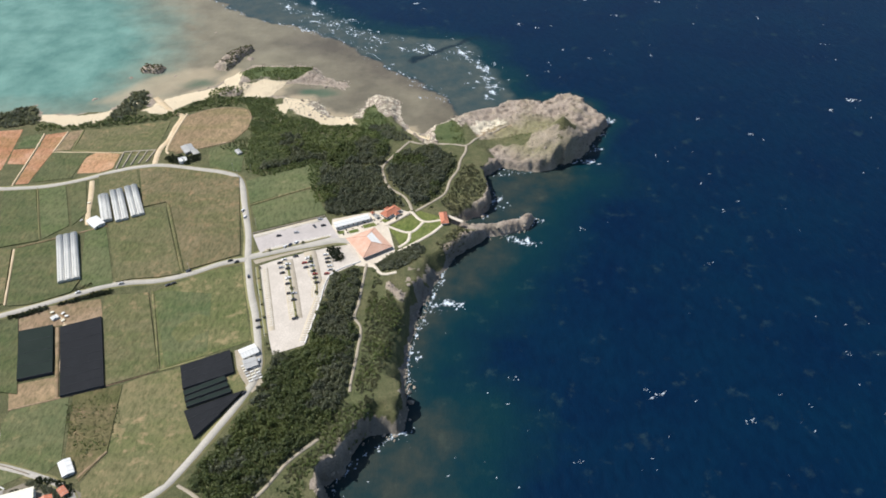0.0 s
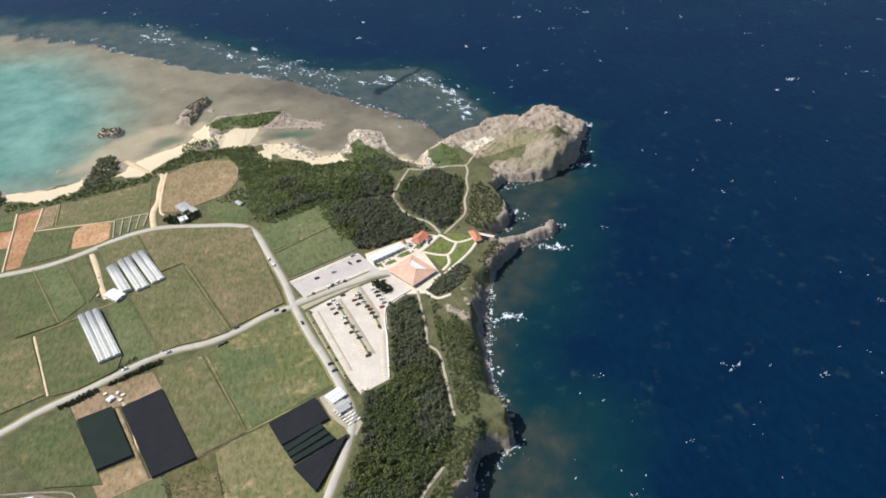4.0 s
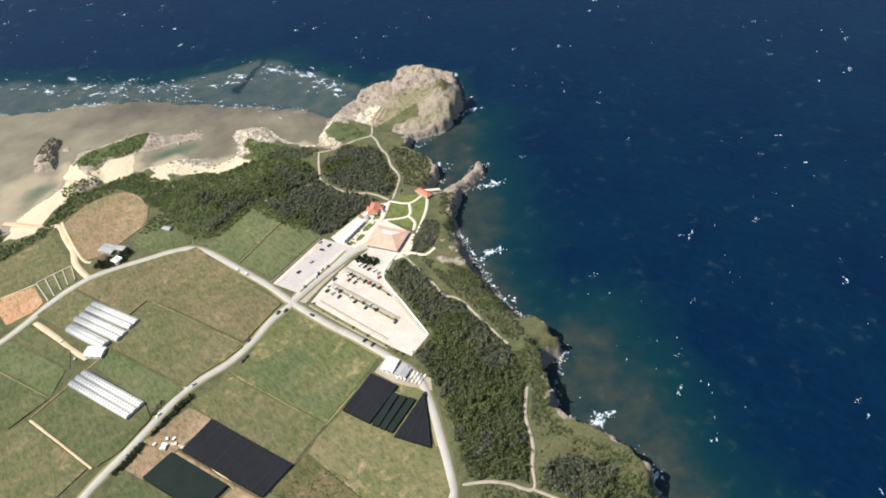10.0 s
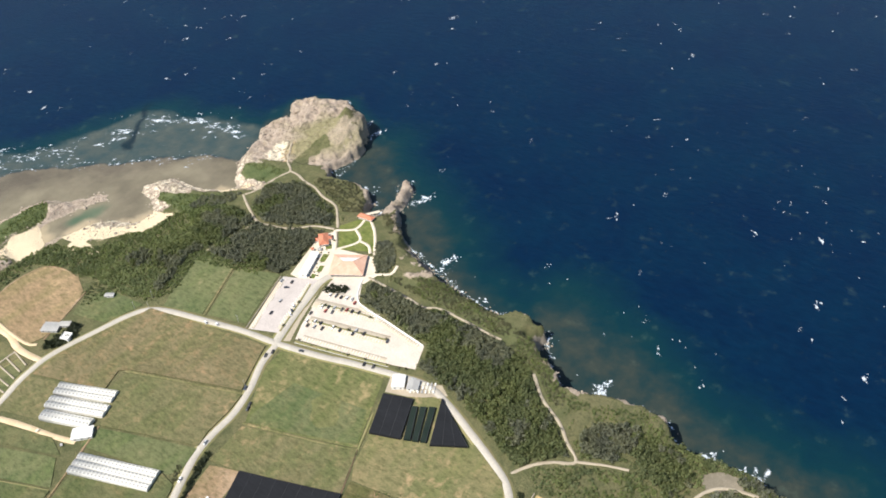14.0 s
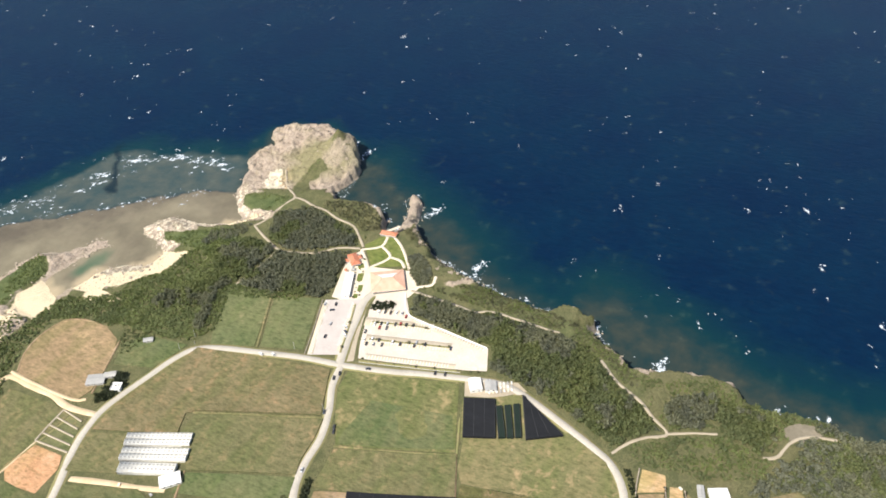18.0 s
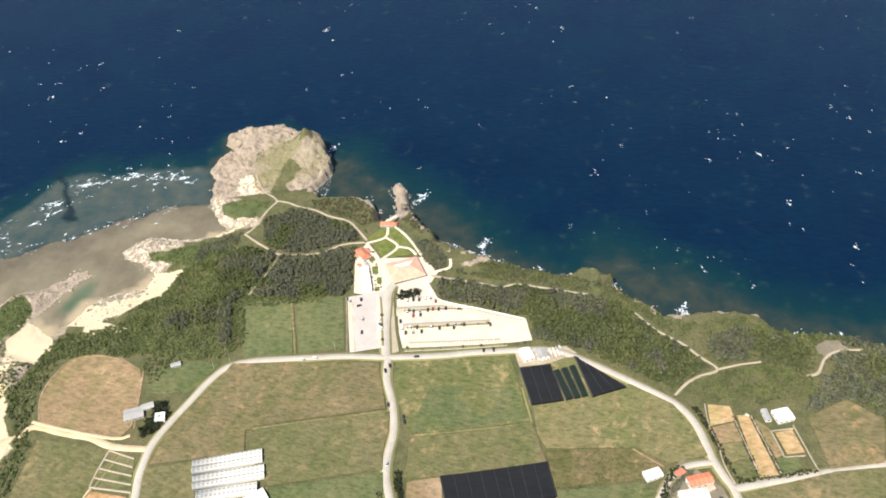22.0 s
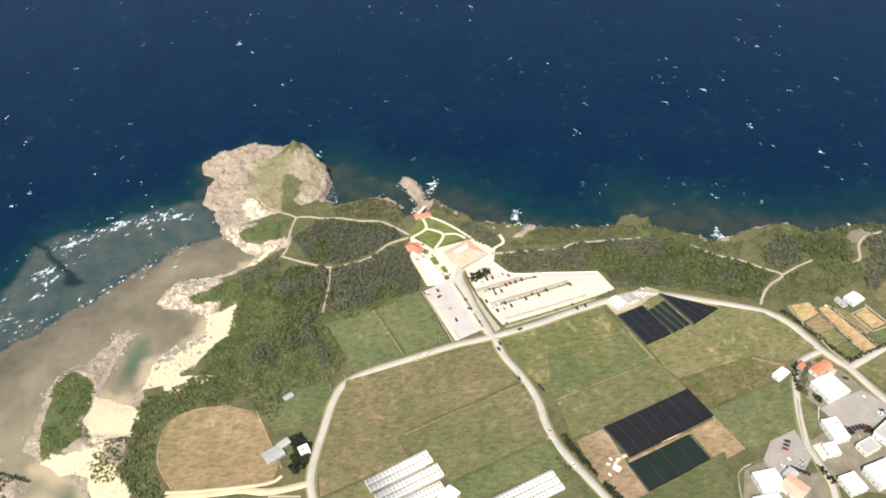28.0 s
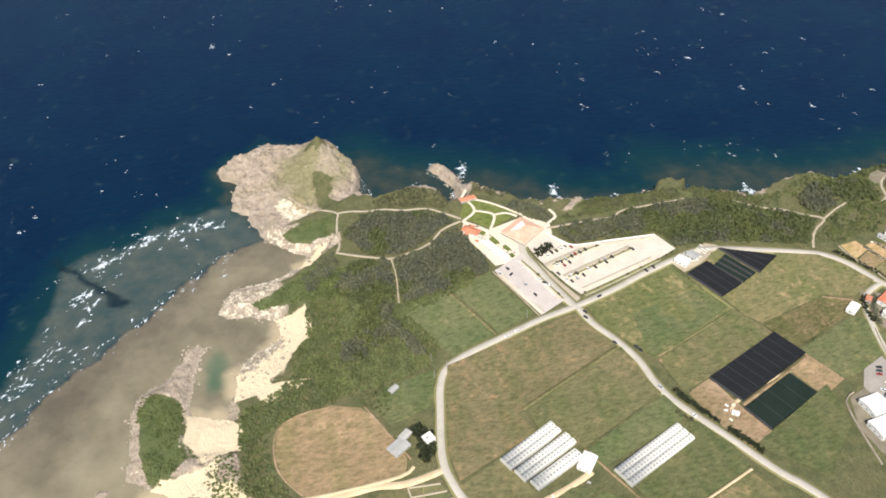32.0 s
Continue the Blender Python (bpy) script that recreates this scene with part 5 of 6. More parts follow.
def walls(root, sx, sy, tall, material, bays=0, thick=0.25):
    """Four walls butted end to end, with window panes set into frames."""
    for a, w, d in ((0, sx, sy), (90, sy - 2 * thick, sx), (180, sx, sy), (270, sy - 2 * thick, sx)):
        w_ = part("wall", box(w, thick, tall + 0.5, (0, 0, -0.5)), material, root)
        w_.matrix_local = pose(0, 0, 0, 0, 0, a) @ pose(0, -d / 2 + thick / 2, 0)
        n = max(0, int(w / 4.0)) if bays else 0
        for k in range(n):
            win = part("window", box(1.7, 0.10, 1.2, (0, 0, 0)), WHITE, w_)
            part("pane", box(1.4, 0.06, 0.95, (0, -0.04, 0.12)), GLASS, win)
            win.matrix_local = pose((k + 0.5) * w / n - w / 2, -thick / 2 - 0.02, 1.0 + 0.1 * (bays > 1))


def hip_building(name, quad, tall, rise, roof, wall, label, category, over=0.8, ridge=None, rows=0):
    root, sx, sy = stand(name, quad, label, category)
    walls(root, sx - 2 * over, sy - 2 * over, tall, wall, 1)
    hx, hy, e = sx / 2, sy / 2, tall
    rl = max(0.3, abs(sx - sy) / 2 if ridge is None else ridge)
    r0, r1 = ((-rl, 0, e + rise), (rl, 0, e + rise)) if sx >= sy else ((0, -rl, e + rise), (0, rl, e + rise))
    c = [(-hx, -hy, e), (hx, -hy, e), (hx, hy, e), (-hx, hy, e)]
    if sx >= sy:
        part("roof_slope", plate(c[0], c[1], r1, r0, 0.18), roof, root)
        part("roof_slope", plate(c[2], c[3], r0, r1, 0.18), roof, root)
        part("roof_hip", tri_plate(c[1], c[2], r1, 0.18), roof, root)
        part("roof_hip", tri_plate(c[3], c[0], r0, 0.18), roof, root)
    else:
        part("roof_slope", plate(c[1], c[2], r1, r0, 0.18), roof, root)
        part("roof_slope", plate(c[3], c[0], r0, r1, 0.18), roof, root)
        part("roof_hip", tri_plate(c[2], c[3], r1, 0.18), roof, root)
        part("roof_hip", tri_plate(c[0], c[1], r0, 0.18), roof, root)
    for a, b in ((r0, r1), (c[0], r0), (c[1], r1 if sx >= sy else r0), (c[2], r1), (c[3], r0 if sx >= sy else r1)):
        a, b = Vector(a), Vector(b)
        m = look(a.lerp(b, 0.5) + Vector((0, 0, 0.08)), b + Vector((0, 0, 0.08)))
        o = part("ridge_cap", box(0.4, 0.22, (b - a).length, (0, 0, -(b - a).length / 2)), roof, root)
        o.matrix_local = m
    for a, b in zip(c, c[1:] + c[:1]):
        a, b = Vector(a), Vector(b)
        o = part("fascia", box(0.12, 0.3, (b - a).length, (0, 0, -(b - a).length / 2)), WHITE, root)
        o.matrix_local = look(a.lerp(b, 0.5) - Vector((0, 0, 0.28)), b - Vector((0, 0, 0.28)))
    return root


def gable_building(name, quad, tall, rise, roof, wall, label, category, ribs=0, over=0.35, group=""):
    root, sx, sy = stand(name, quad, label, category, group)
    walls(root, sx - 2 * over, sy - 2 * over, tall, wall, 1)
    hx, hy = sx / 2, sy / 2
    if sx >= sy:
        part("roof_sheet", plate((-hx, -hy, tall), (hx, -hy, tall), (hx, 0, tall + rise), (-hx, 0, tall + rise), 0.12), roof, root)
        part("roof_sheet", plate((hx, hy, tall), (-hx, hy, tall), (-hx, 0, tall + rise), (hx, 0, tall + rise), 0.12), roof, root)
        for s in (-1, 1):
            part("gable", tri_plate((s * (hx - over), -hy + over, tall), (s * (hx - over), hy - over, tall), (s * (hx - over), 0, tall + rise * 0.9), 0.02), wall, root)
        part("ridge_cap", box(sx, 0.4, 0.12, (0, 0, tall + rise - 0.02)), roof, root)
        for k in range(ribs):
            x = (k + 0.5) * sx / ribs - hx
            for s in (-1, 1):
                part("roof_rib", plate((x - 0.08, s * hy, tall + 0.08), (x + 0.08, s * hy, tall + 0.08), (x + 0.08, 0, tall + rise + 0.08), (x - 0.08, 0, tall + rise + 0.08), 0.1), STEEL, root)
    else:
        part("roof_sheet", plate((-hx, -hy, tall), (-hx, hy, tall), (0, hy, tall + rise), (0, -hy, tall + rise), 0.12), roof, root)
        part("roof_sheet", plate((hx, hy, tall), (hx, -hy, tall), (0, -hy, tall + rise), (0, hy, tall + rise), 0.12), roof, root)
        for s in (-1, 1):
            part("gable", tri_plate((-hx + over, s * (hy - over), tall), (hx - over, s * (hy - over), tall), (0, s * (hy - over), tall + rise * 0.9), 0.02), wall, root)
        part("ridge_cap", box(0.4, sy, 0.12, (0, 0, tall + rise - 0.02)), roof, root)
    return root


def flat_building(name, quad, tall, roof, wall, label, category, tank=True, group=""):
    root, sx, sy = stand(name, quad, label, category, group)
    walls(root, sx, sy, tall, wall, 2)
    part("roof_slab", box(sx - 0.5, sy - 0.5, 0.25, (0, 0, tall - 0.35)), roof, root)
    for a, w, d in ((0, sx + 0.3, sy), (90, sy - 0.3, sx), (180, sx + 0.3, sy), (270, sy - 0.3, sx)):
        o = part("parapet", box(w, 0.3, 0.5, (0, 0, tall)), wall, root)
        o.matrix_local = pose(0, 0, 0, 0, 0, a) @ pose(0, -d / 2, 0)
    if tank:
        bm = bmesh.new()
        bmesh.ops.create_cone(bm, cap_ends=True, segments=16, radius1=0.75, radius2=0.75, depth=1.6, matrix=Matrix.Translation((sx * 0.25, sy * 0.2, tall + 0.7)))
        part("water_tank", bm, STEEL, root, "round steel roof tank")
        part("stair_hut", box(2.4, 2.8, 2.0, (-sx * 0.22, -sy * 0.15, tall - 0.1), 0.05), wall, root)
    return root


def greenhouse(quad, spans, tall, rise, label, vents=True):
    """Arched film tunnels side by side along the plot's long side."""
    root, sx, sy = stand("greenhouse", quad, label, "greenhouse", "greenhouses")
    w = sy / spans
    for k in range(spans):
        y0 = -sy / 2 + k * w
        bm = bmesh.new()
        rows = []
        for i in range(11):
            a = math.pi * i / 10
            y, z = y0 + w / 2 - math.cos(a) * w / 2 * 0.97, tall + math.sin(a) * rise
            rows.append([bm.verts.new((x, y, z)) for x in (-sx / 2, sx / 2)])
        lo = [[bm.verts.new((x, y0 + (0.015 if s < 0 else 0.985) * w, -0.3)) for x in (-sx / 2, sx / 2)] for s in (-1, 1)]
        chain = [lo[0]] + rows + [lo[1]]
        for a, b in zip(chain, chain[1:]):
            f = bm.faces.new((a[0], a[1], b[1], b[0]))
            f.smooth = True
        for e in (0, 1):
            bm.faces.new([c[e] for c in (chain if e else chain[::-1])])
        part("tunnel", bm, FILM, root)
        n = max(3, int(sx / 3.0))
        for j in range(n + 1):
            x = -sx / 2 + j * sx / n
            bm = bmesh.new()
            ring = []
            for i in range(11):
                a = math.pi * i / 10
                y, z = y0 + w / 2 - math.cos(a) * w / 2, tall + math.sin(a) * (rise + 0.06)
                ring.append((bm.verts.new((x - 0.07, y, z)), bm.verts.new((x + 0.07, y, z)), bm.verts.new((x + 0.07, y, z - 0.1)), bm.verts.new((x - 0.07, y, z - 0.1))))
            for a, b in zip(ring, ring[1:]):
                for q in range(4):
                    bm.faces.new((a[q], a[(q + 1) % 4], b[(q + 1) % 4], b[q]))
            part("hoop", bm, FRAME, root)
            if vents and j < n:
                for s in (-1, 1):
                    o = part("vent_flap", box(sx / n * 0.5, w * 0.16, 0.06), GREYFILM, root)
                    o.matrix_local = pose(x + sx / n / 2, y0 + w / 2 + s * w * 0.22, tall + rise * 0.90 + 0.02, -s * 24)
        part("gutter", box(sx, 0.3, 0.12, (0, y0, tall - 0.05)), STEEL, root)
    return root


# dark grey sheets stand in for the open, unlit vent slots
GREYFILM = paint("dark_vent_slot", (0.20, 0.205, 0.20), (0.28, 0.28, 0.27), 1.5, 0.5, 0.1, 0.02)
centre = hip_building("visitor_centre", [(-112, 575), (-88, 587), (-71, 564), (-95, 545)], 3.6, 3.8, TILE_PALE, CONCRETE, "low visitor centre under a bleached red tile hip roof", "visitor centre", 1.6, 4.5)
# white panels added over the upper part of one roof slope
for lo, hi in ((0.03, 0.30), (0.31, 0.58)):
    slope = [(13.4 * f, s * (4.2 + 9.5 * f), 7.4 - 3.8 * f + 0.14) for f, s in ((lo, -1), (lo, 1), (hi, 1), (hi, -1))]
    part("roof_panel", plate(*slope, 0.08), WHITE, centre, "white panel on one roof slope")
gable_building("gallery", [(-126, 597), (-96, 610), (-93, 603), (-123, 590)], 3.2, 0.9, WHITE, WHITE, "long low white building beside the wood", "building", 0)
hip_building("cafe", [(-85, 611), (-73, 624), (-66, 617), (-79, 604)], 3.0, 2.0, TILE, WHITE, "small cafe with a red tile roof beside the plaza", "cafe", 0.6)
hip_building("pavilion", [(-31, 611), (-24, 612), (-23, 595), (-30, 594)], 2.8, 1.8, TILE, CONCRETE, "open lookout pavilion with an orange-red tile roof", "pavilion", 0.9)
greenhouse([(-372, 584), (-356, 592), (-332, 531), (-348, 524)][1:] + [(-372, 584)], 3, 2.4, 1.4, "long white film greenhouse of three arched tunnels")
greenhouse([(-324, 666), (-304, 620), (-314, 615), (-336, 661)], 2, 2.6, 1.5, "pair of joined white film greenhouse tunnels")
greenhouse([(-337, 660), (-316, 613), (-327, 608), (-347, 654)], 2, 2.6, 1.5, "pair of joined white film greenhouse tunnels")
greenhouse([(-348, 652), (-331, 612), (-340, 608), (-356, 647)], 1, 2.6, 1.5, "single white film greenhouse tunnel")
gable_building("packing_shed", [(-333, 610), (-341, 606), (-356, 600), (-349, 612)][::-1], 2.8, 0.9, WHITE, WHITE, "white packing shed beside the greenhouses", "shed")
# nursery yard by the road
gable_building("nursery_shed", [(-180, 443), (-169, 450), (-164, 441), (-175, 434)], 3.2, 1.0, WHITE, WHITE, "white sheet-roofed nursery shed at the roadside", "shed", 5)
gable_building("nursery_shed", [(-175, 432), (-166, 437), (-162, 428), (-171, 424)], 2.6, 0.7, STEEL, WHITE, "low grey nursery shed", "shed", 4)
# houses of the village edge
gable_building("warehouse", [(-283, 320), (-276, 301), (-296, 295), (-303, 315)], 4.6, 0.9, CREAM, WHITE, "broad warehouse with a low cream roof", "warehouse", 6)
gable_building("house", [(-270, 316), (-262, 300), (-270, 296), (-278, 312)], 3.6, 1.3, ORANGE, WHITE, "house with a faded orange-red sheet roof", "house", 5)
gable_building("shed", [(-270, 345), (-263, 334), (-270, 330), (-277, 341)], 2.8, 0.7, WHITE, WHITE, "small white shed beside the lane", "shed", 3)
flat_building("house", [(-319, 328), (-318, 317), (-336, 314), (-338, 327)], 5.4, WHITE, WHITE, "white flat-roofed concrete house", "house", True, "village houses")
flat_building("house", [(-338, 334), (-337, 326), (-347, 326), (-348, 336)], 3.4, WHITE, WHITE, "low white flat-roofed annex", "house", False, "village houses")
flat_building("house", [(-335, 297), (-323, 279), (-334, 271), (-346, 290)], 5.8, CONCRETE, WHITE, "grey flat-roofed concrete house with a parapet", "house", True, "village houses")
flat_building("house", [(-342, 313), (-337, 300), (-346, 297), (-351, 309)], 4.0, CONCRETE, WHITE, "small grey flat-roofed house", "house", False, "village houses")
flat_building("house", [(-362, 318), (-356, 298), (-372, 293), (-378, 313)], 5.6, CREAM, WHITE, "cream flat-roofed house at the village edge", "house", True, "village houses")
gable_building("barn", [(-354, 393), (-352, 376), (-369, 374), (-371, 392)], 4.2, 1.4, WHITE, WHITE, "white barn with a shallow gable roof", "barn", 5)
gable_building("barn", [(-373, 400), (-371, 381), (-387, 380), (-389, 399)], 4.2, 1.4, WHITE, WHITE, "white barn with a rounded roof edge", "barn", 5)
gable_building("house", [(-366, 379), (-358, 367), (-371, 358), (-380, 370)], 3.6, 1.3, TILE_PALE, WHITE, "house with a weathered pink tile roof", "house", 0)
gable_building("lean_to", [(-357, 373), (-352, 365), (-358, 360), (-364, 368)], 2.8, 0.6, CONCRETE, CONCRETE, "low lean-to with a dusty grey roof", "shed", 3)
flat_building("house", [(-384, 380), (-381, 364), (-397, 362), (-400, 377)], 4.2, CONCRETE, WHITE, "grey flat-roofed house behind the barns", "house", True, "village houses")
gable_building("garden_house", [(-199, 255), (-193, 243), (-204, 239), (-210, 251)], 3.0, 0.8, WHITE, WHITE, "white garden house behind raised beds", "house", 4)
gable_building("garden_shed", [(-199, 263), (-197, 258), (-208, 255), (-209, 259)], 2.4, 0.5, STEEL, WHITE, "small grey tool shed", "shed", 2)
tagged(slab("house_pad", [(-336, 341), (-334, 333), (-344, 329), (-350, 339)], 0.2, PLAZA), "pale paved pad in front of the white house", "yard", kind="structure")
flat_building("house", [(-366, 337), (-363, 325), (-377, 321), (-380, 334)], 4.4, WHITE, WHITE, "small white flat-roofed house", "house", False, "village houses")
gable_building("lean_to", [(-266, 324), (-261, 318), (-264, 315), (-270, 320)], 2.4, 0.4, TILE, CONCRETE, "low lean-to with a rusty red roof", "shed", 2)
gable_building("lean_to", [(-276, 305), (-271, 298), (-274, 295), (-280, 302)], 2.4, 0.5, TILE_PALE, CONCRETE, "low lean-to with faded roof sheets", "shed", 2)
tagged(slab("village_ground", [(-252, 318), (-270, 328), (-290, 329), (-303, 322), (-321, 316), (-333, 343), (-341, 348), (-369, 340), (-376, 324), (-384, 296), (-348, 268), (-313, 268), (-300, 278), (-272, 290)], 0.06, DUST), "pale dusty ground between the village houses", "yard", kind="structure")
tagged(slab("village_ground", [(-343, 378), (-348, 395), (-374, 406), (-398, 404), (-410, 385), (-400, 352), (-372, 345), (-358, 346), (-358, 357)], 0.05, DUST), "pale dusty ground round the barns", "yard", kind="structure")
tagged(slab("house_lawn", [(-296, 333), (-309, 324), (-318, 327), (-331, 341), (-315, 338)], 0.2, PASTURE_DARK), "small walled lawn beside the lane", "lawn", kind="structure")
tagged(slab("sand_heap", [(-350, 294), (-344, 281), (-352, 278), (-360, 286)], 0.3, SOIL_ORANGE, 0.2), "pile of orange building sand", "sand pile")
ribbon("garden_wall", [(-294, 334), (-312, 340), (-332, 345)], 0.4, STONE, 1.2, label="dark block wall along the lane", category="wall")
ribbon("garden_wall", [(-304, 322), (-310, 325), (-318, 328)], 0.35, WHITE, 1.0, label="white block wall round the lawn", category="wall")
for seed, poly in ((221, [(-258, 318), (-263, 326), (-276, 330), (-288, 331), (-288, 327), (-272, 325), (-262, 315)]), (222, [(-322, 316), (-330, 312), (-331, 306), (-328, 304), (-327, 310), (-320, 314)]),
                   (223, [(-324, 296), (-330, 300), (-333, 296), (-328, 292)]), (224, [(-352, 346), (-368, 341), (-368, 337), (-354, 342)]), (225, [(-303, 318), (-296, 322), (-290, 321), (-296, 316)])):
    leafy("hedge", poly, 1.5, 2.4, LEAF_DARK, "dark garden hedge between the houses", "hedge", seed)
ribbon("barn_wall", [(-345, 390), (-350, 400), (-372, 406), (-406, 411)], 0.6, STONE, 1.5, label="dark curving block wall behind the white barns", category="wall")
# small farm at the road bend
gable_building("farm_shed", [(-292, 744), (-284, 731), (-293, 724), (-301, 737)], 2.4, 0.5, STEEL, CONCRETE, "old farm shed with ribbed grey roof sheets", "shed", 7)
gable_building("farm_shed", [(-284, 733), (-278, 725), (-283, 721), (-289, 729)], 2.2, 0.4, CONCRETE, CONCRETE, "low farm shed with a dusty roof", "shed", 3)
flat_building("house", [(-290, 716), (-287, 709), (-294, 706), (-297, 713)], 3.2, WHITE, WHITE, "small white house among dark trees", "house", False)
gable_building("shed", [(-239, 731), (-234, 724), (-238, 721), (-243, 728)], 2.2, 0.5, STEEL, CONCRETE, "small grey shed in the rough plot", "shed", 2)
gable_building("pump_house", [(-335, 487), (-332, 484), (-336, 480), (-339, 483)], 1.8, 0.4, WHITE, WHITE, "tiny white pump house on bare earth", "shed", 0)
tagged(slab("pen_yard", [(-327, 735), (-330, 712), (-357, 699), (-359, 732)], 0.1, PASTURE_MID), "worn grass inside the walled pens", "yard", kind="structure")
for pts in ([(-327, 735), (-330, 712)], [(-327, 735), (-343, 734), (-359, 732)], [(-343, 734), (-344, 706)], [(-335, 734.5), (-337, 709)], [(-351, 733), (-351, 702)], [(-359, 732), (-357, 699)]):
    ribbon("pen_wall", pts, 1.1, PALE, 0.9, label="low pale concrete wall of a livestock pen", category="wall")

# walled garden beds
for poly, material, tall in (([(-199, 300), (-198, 284), (-211, 280), (-219, 298)], SOIL_ORANGE, 0.2), ([(-220.5, 297), (-213, 281), (-229, 276), (-234, 292)], BROWN, 0.3), ([(-235, 292), (-230, 277), (-243, 272), (-251, 288)], STRAW, 0.35),
                             ([(-252, 288), (-244, 272), (-258, 267), (-266, 281)], CANE_GREEN, 0.3), ([(-206, 279), (-204, 271), (-254, 253), (-259, 266)], SOIL_ORANGE, 0.25), ([(-206, 268), (-214, 257), (-236, 249), (-240, 254)], BROWN, 0.25),
                             ([(-217, 253), (-212, 241), (-231, 234), (-235, 246)], SOIL_ORANGE, 0.2), ([(-240, 253), (-236, 240), (-247, 236), (-253, 250)], PASTURE_DARK, 0.3)):
    tagged(slab("garden_bed", poly, tall, material, 0.08), "walled garden bed of bare or planted earth", "garden bed", "garden beds")
for pts in ([(-199, 302), (-219, 299), (-235, 293), (-252, 289), (-267, 282)], [(-207, 282), (-259, 265)], [(-205, 269), (-253, 251)], [(-208, 240), (-249, 225)], [(-216, 256), (-238, 248)], [(-211, 240), (-216, 255)], [(-234, 234), (-238, 248)]):
    o = ribbon("garden_wall", pts, 0.5, STONE, 0.9, label="low dark stone garden wall", category="wall")
leafy("hedge", [(-207, 283), (-259, 266), (-259, 264), (-207, 281)], 1.4, 1.8, LEAF_DARK, "dark hedge dividing garden beds", "hedge", 210)
leafy("hedge", [(-205, 270), (-253, 252), (-253, 250), (-205, 268)], 1.4, 1.8, LEAF_DARK, "dark hedge dividing garden beds", "hedge", 211)
tagged(slab("farm_yard", [(-305, 322), (-293, 284), (-310, 272), (-318, 277), (-326, 290), (-327, 309), (-321, 315)], 0.16, YARD), "bare grey yard in front of the houses", "yard", kind="structure")
tagged(slab("farm_yard", [(-342, 379), (-318, 361), (-314, 348), (-327, 347), (-346, 346), (-357, 357), (-352, 364), (-357, 373), (-352, 378)], 0.12, YARD), "grey concrete yard by the barns", "yard", kind="structure")
tagged(slab("nursery_yard", [(-170, 452), (-156, 412), (-162, 402), (-177, 423), (-184, 446)], 0.12, PALE), "pale gravel nursery yard", "yard", kind="structure")


# ---- cars ----
def car(x, y, turn, wide=1.78, long_=4.6, high=1.58):
    root = tagged(new("car"), "parked passenger car with dusty paint", "car", "parked cars")
    v, f = [], []
    rings = [(-0.5, 0.35, 0.80, 0.92), (-0.48, 0.25, 0.92, 0.98), (-0.30, 0.22, 0.98, 1.0), (0.20, 0.22, 0.98, 1.0), (0.42, 0.24, 0.82, 0.97), (0.5, 0.34, 0.66, 0.88)]
    for px, z0, z1, w in rings:
        for s, z in ((-1, z0), (-1, z1), (1, z1), (1, z0)):
            v.append((px * long_, s * wide / 2 * w, z))
    for k in range(5):
        for q in range(4):
            f.append((4 * k + q, 4 * k + (q + 1) % 4, 4 * k + 4 + (q + 1) % 4, 4 * k + 4 + q))
    f += [(3, 2, 1, 0), (20, 21, 22, 23)]
    n = len(v)
    for px, z, w in ((-0.44, 0.93, 0.94), (0.22, 0.96, 0.94), (0.06, high, 0.78), (-0.34, high - 0.03, 0.78)):
        for s in (-1, 1):
            v.append((px * long_, s * wide / 2 * w, z))
    f += [(n + 4, n + 5, n + 7, n + 6)]
    body = part("body", prism(v, f), CAR, root)
    glass = prism(v[n:], [(0, 1, 7, 6), (2, 4, 5, 3), (0, 6, 4, 2), (1, 3, 5, 7)])
    part("glazing", glass, GLASS, body)
    for a in (-0.31, 0.30):
        for s in (-1, 1):
            bm = bmesh.new()
            bmesh.ops.create_cone(bm, cap_ends=True, segments=12, radius1=0.31, radius2=0.31, depth=0.2, matrix=pose(a * long_, s * (wide / 2 - 0.1), 0.31, 90))
            wheel = part("wheel", bm, RUBBER, root)
            bm = bmesh.new()
            bmesh.ops.create_cone(bm, cap_ends=True, segments=8, radius1=0.19, radius2=0.17, depth=0.04, matrix=pose(a * long_, s * (wide / 2 + 0.01), 0.31, 90))
            part("rim", bm, STEEL, wheel)
    for s in (-1, 1):
        part("headlight", box(0.1, 0.36, 0.14, (long_ * 0.485, s * wide * 0.32, 0.55), 0.02), LAMP_GLASS, root)
        part("tail_light", box(0.08, 0.26, 0.16, (-long_ * 0.495, s * wide * 0.34, 0.62), 0.02), TAIL, root)
    root.matrix_world = pose(x, y, level(x, y) + 0.16, 0, 0, turn)
    return root


ROW = math.degrees(math.atan2(-87, 23))
SPOTS = [(-143, 596, -52), (-158, 588, 10), (-173, 584, 14), (-139, 606, 15), (-165, 569, 62), (-161, 571, 62), (-156, 574, 62), (-135, 597, 20)]
SPOTS += [(x, y, ROW + 90 + (180 if (k % 3 == 0) else 0)) for k, (x, y) in enumerate(
    [(-143, 552), (-140, 547), (-138, 542), (-136, 535), (-133, 526), (-128, 556), (-126, 551), (-125, 546), (-123, 541), (-122, 536), (-159, 545), (-158, 539), (-156, 527), (-148, 508), (-166, 547), (-154, 555), (-147, 500), (-143, 478), (-170, 470), (-172, 478), (-145, 546), (-143, 540), (-131, 520), (-164, 541), (-162, 534), (-155, 520), (-152, 508), (-163, 551), (-134, 531), (-124, 531)])]
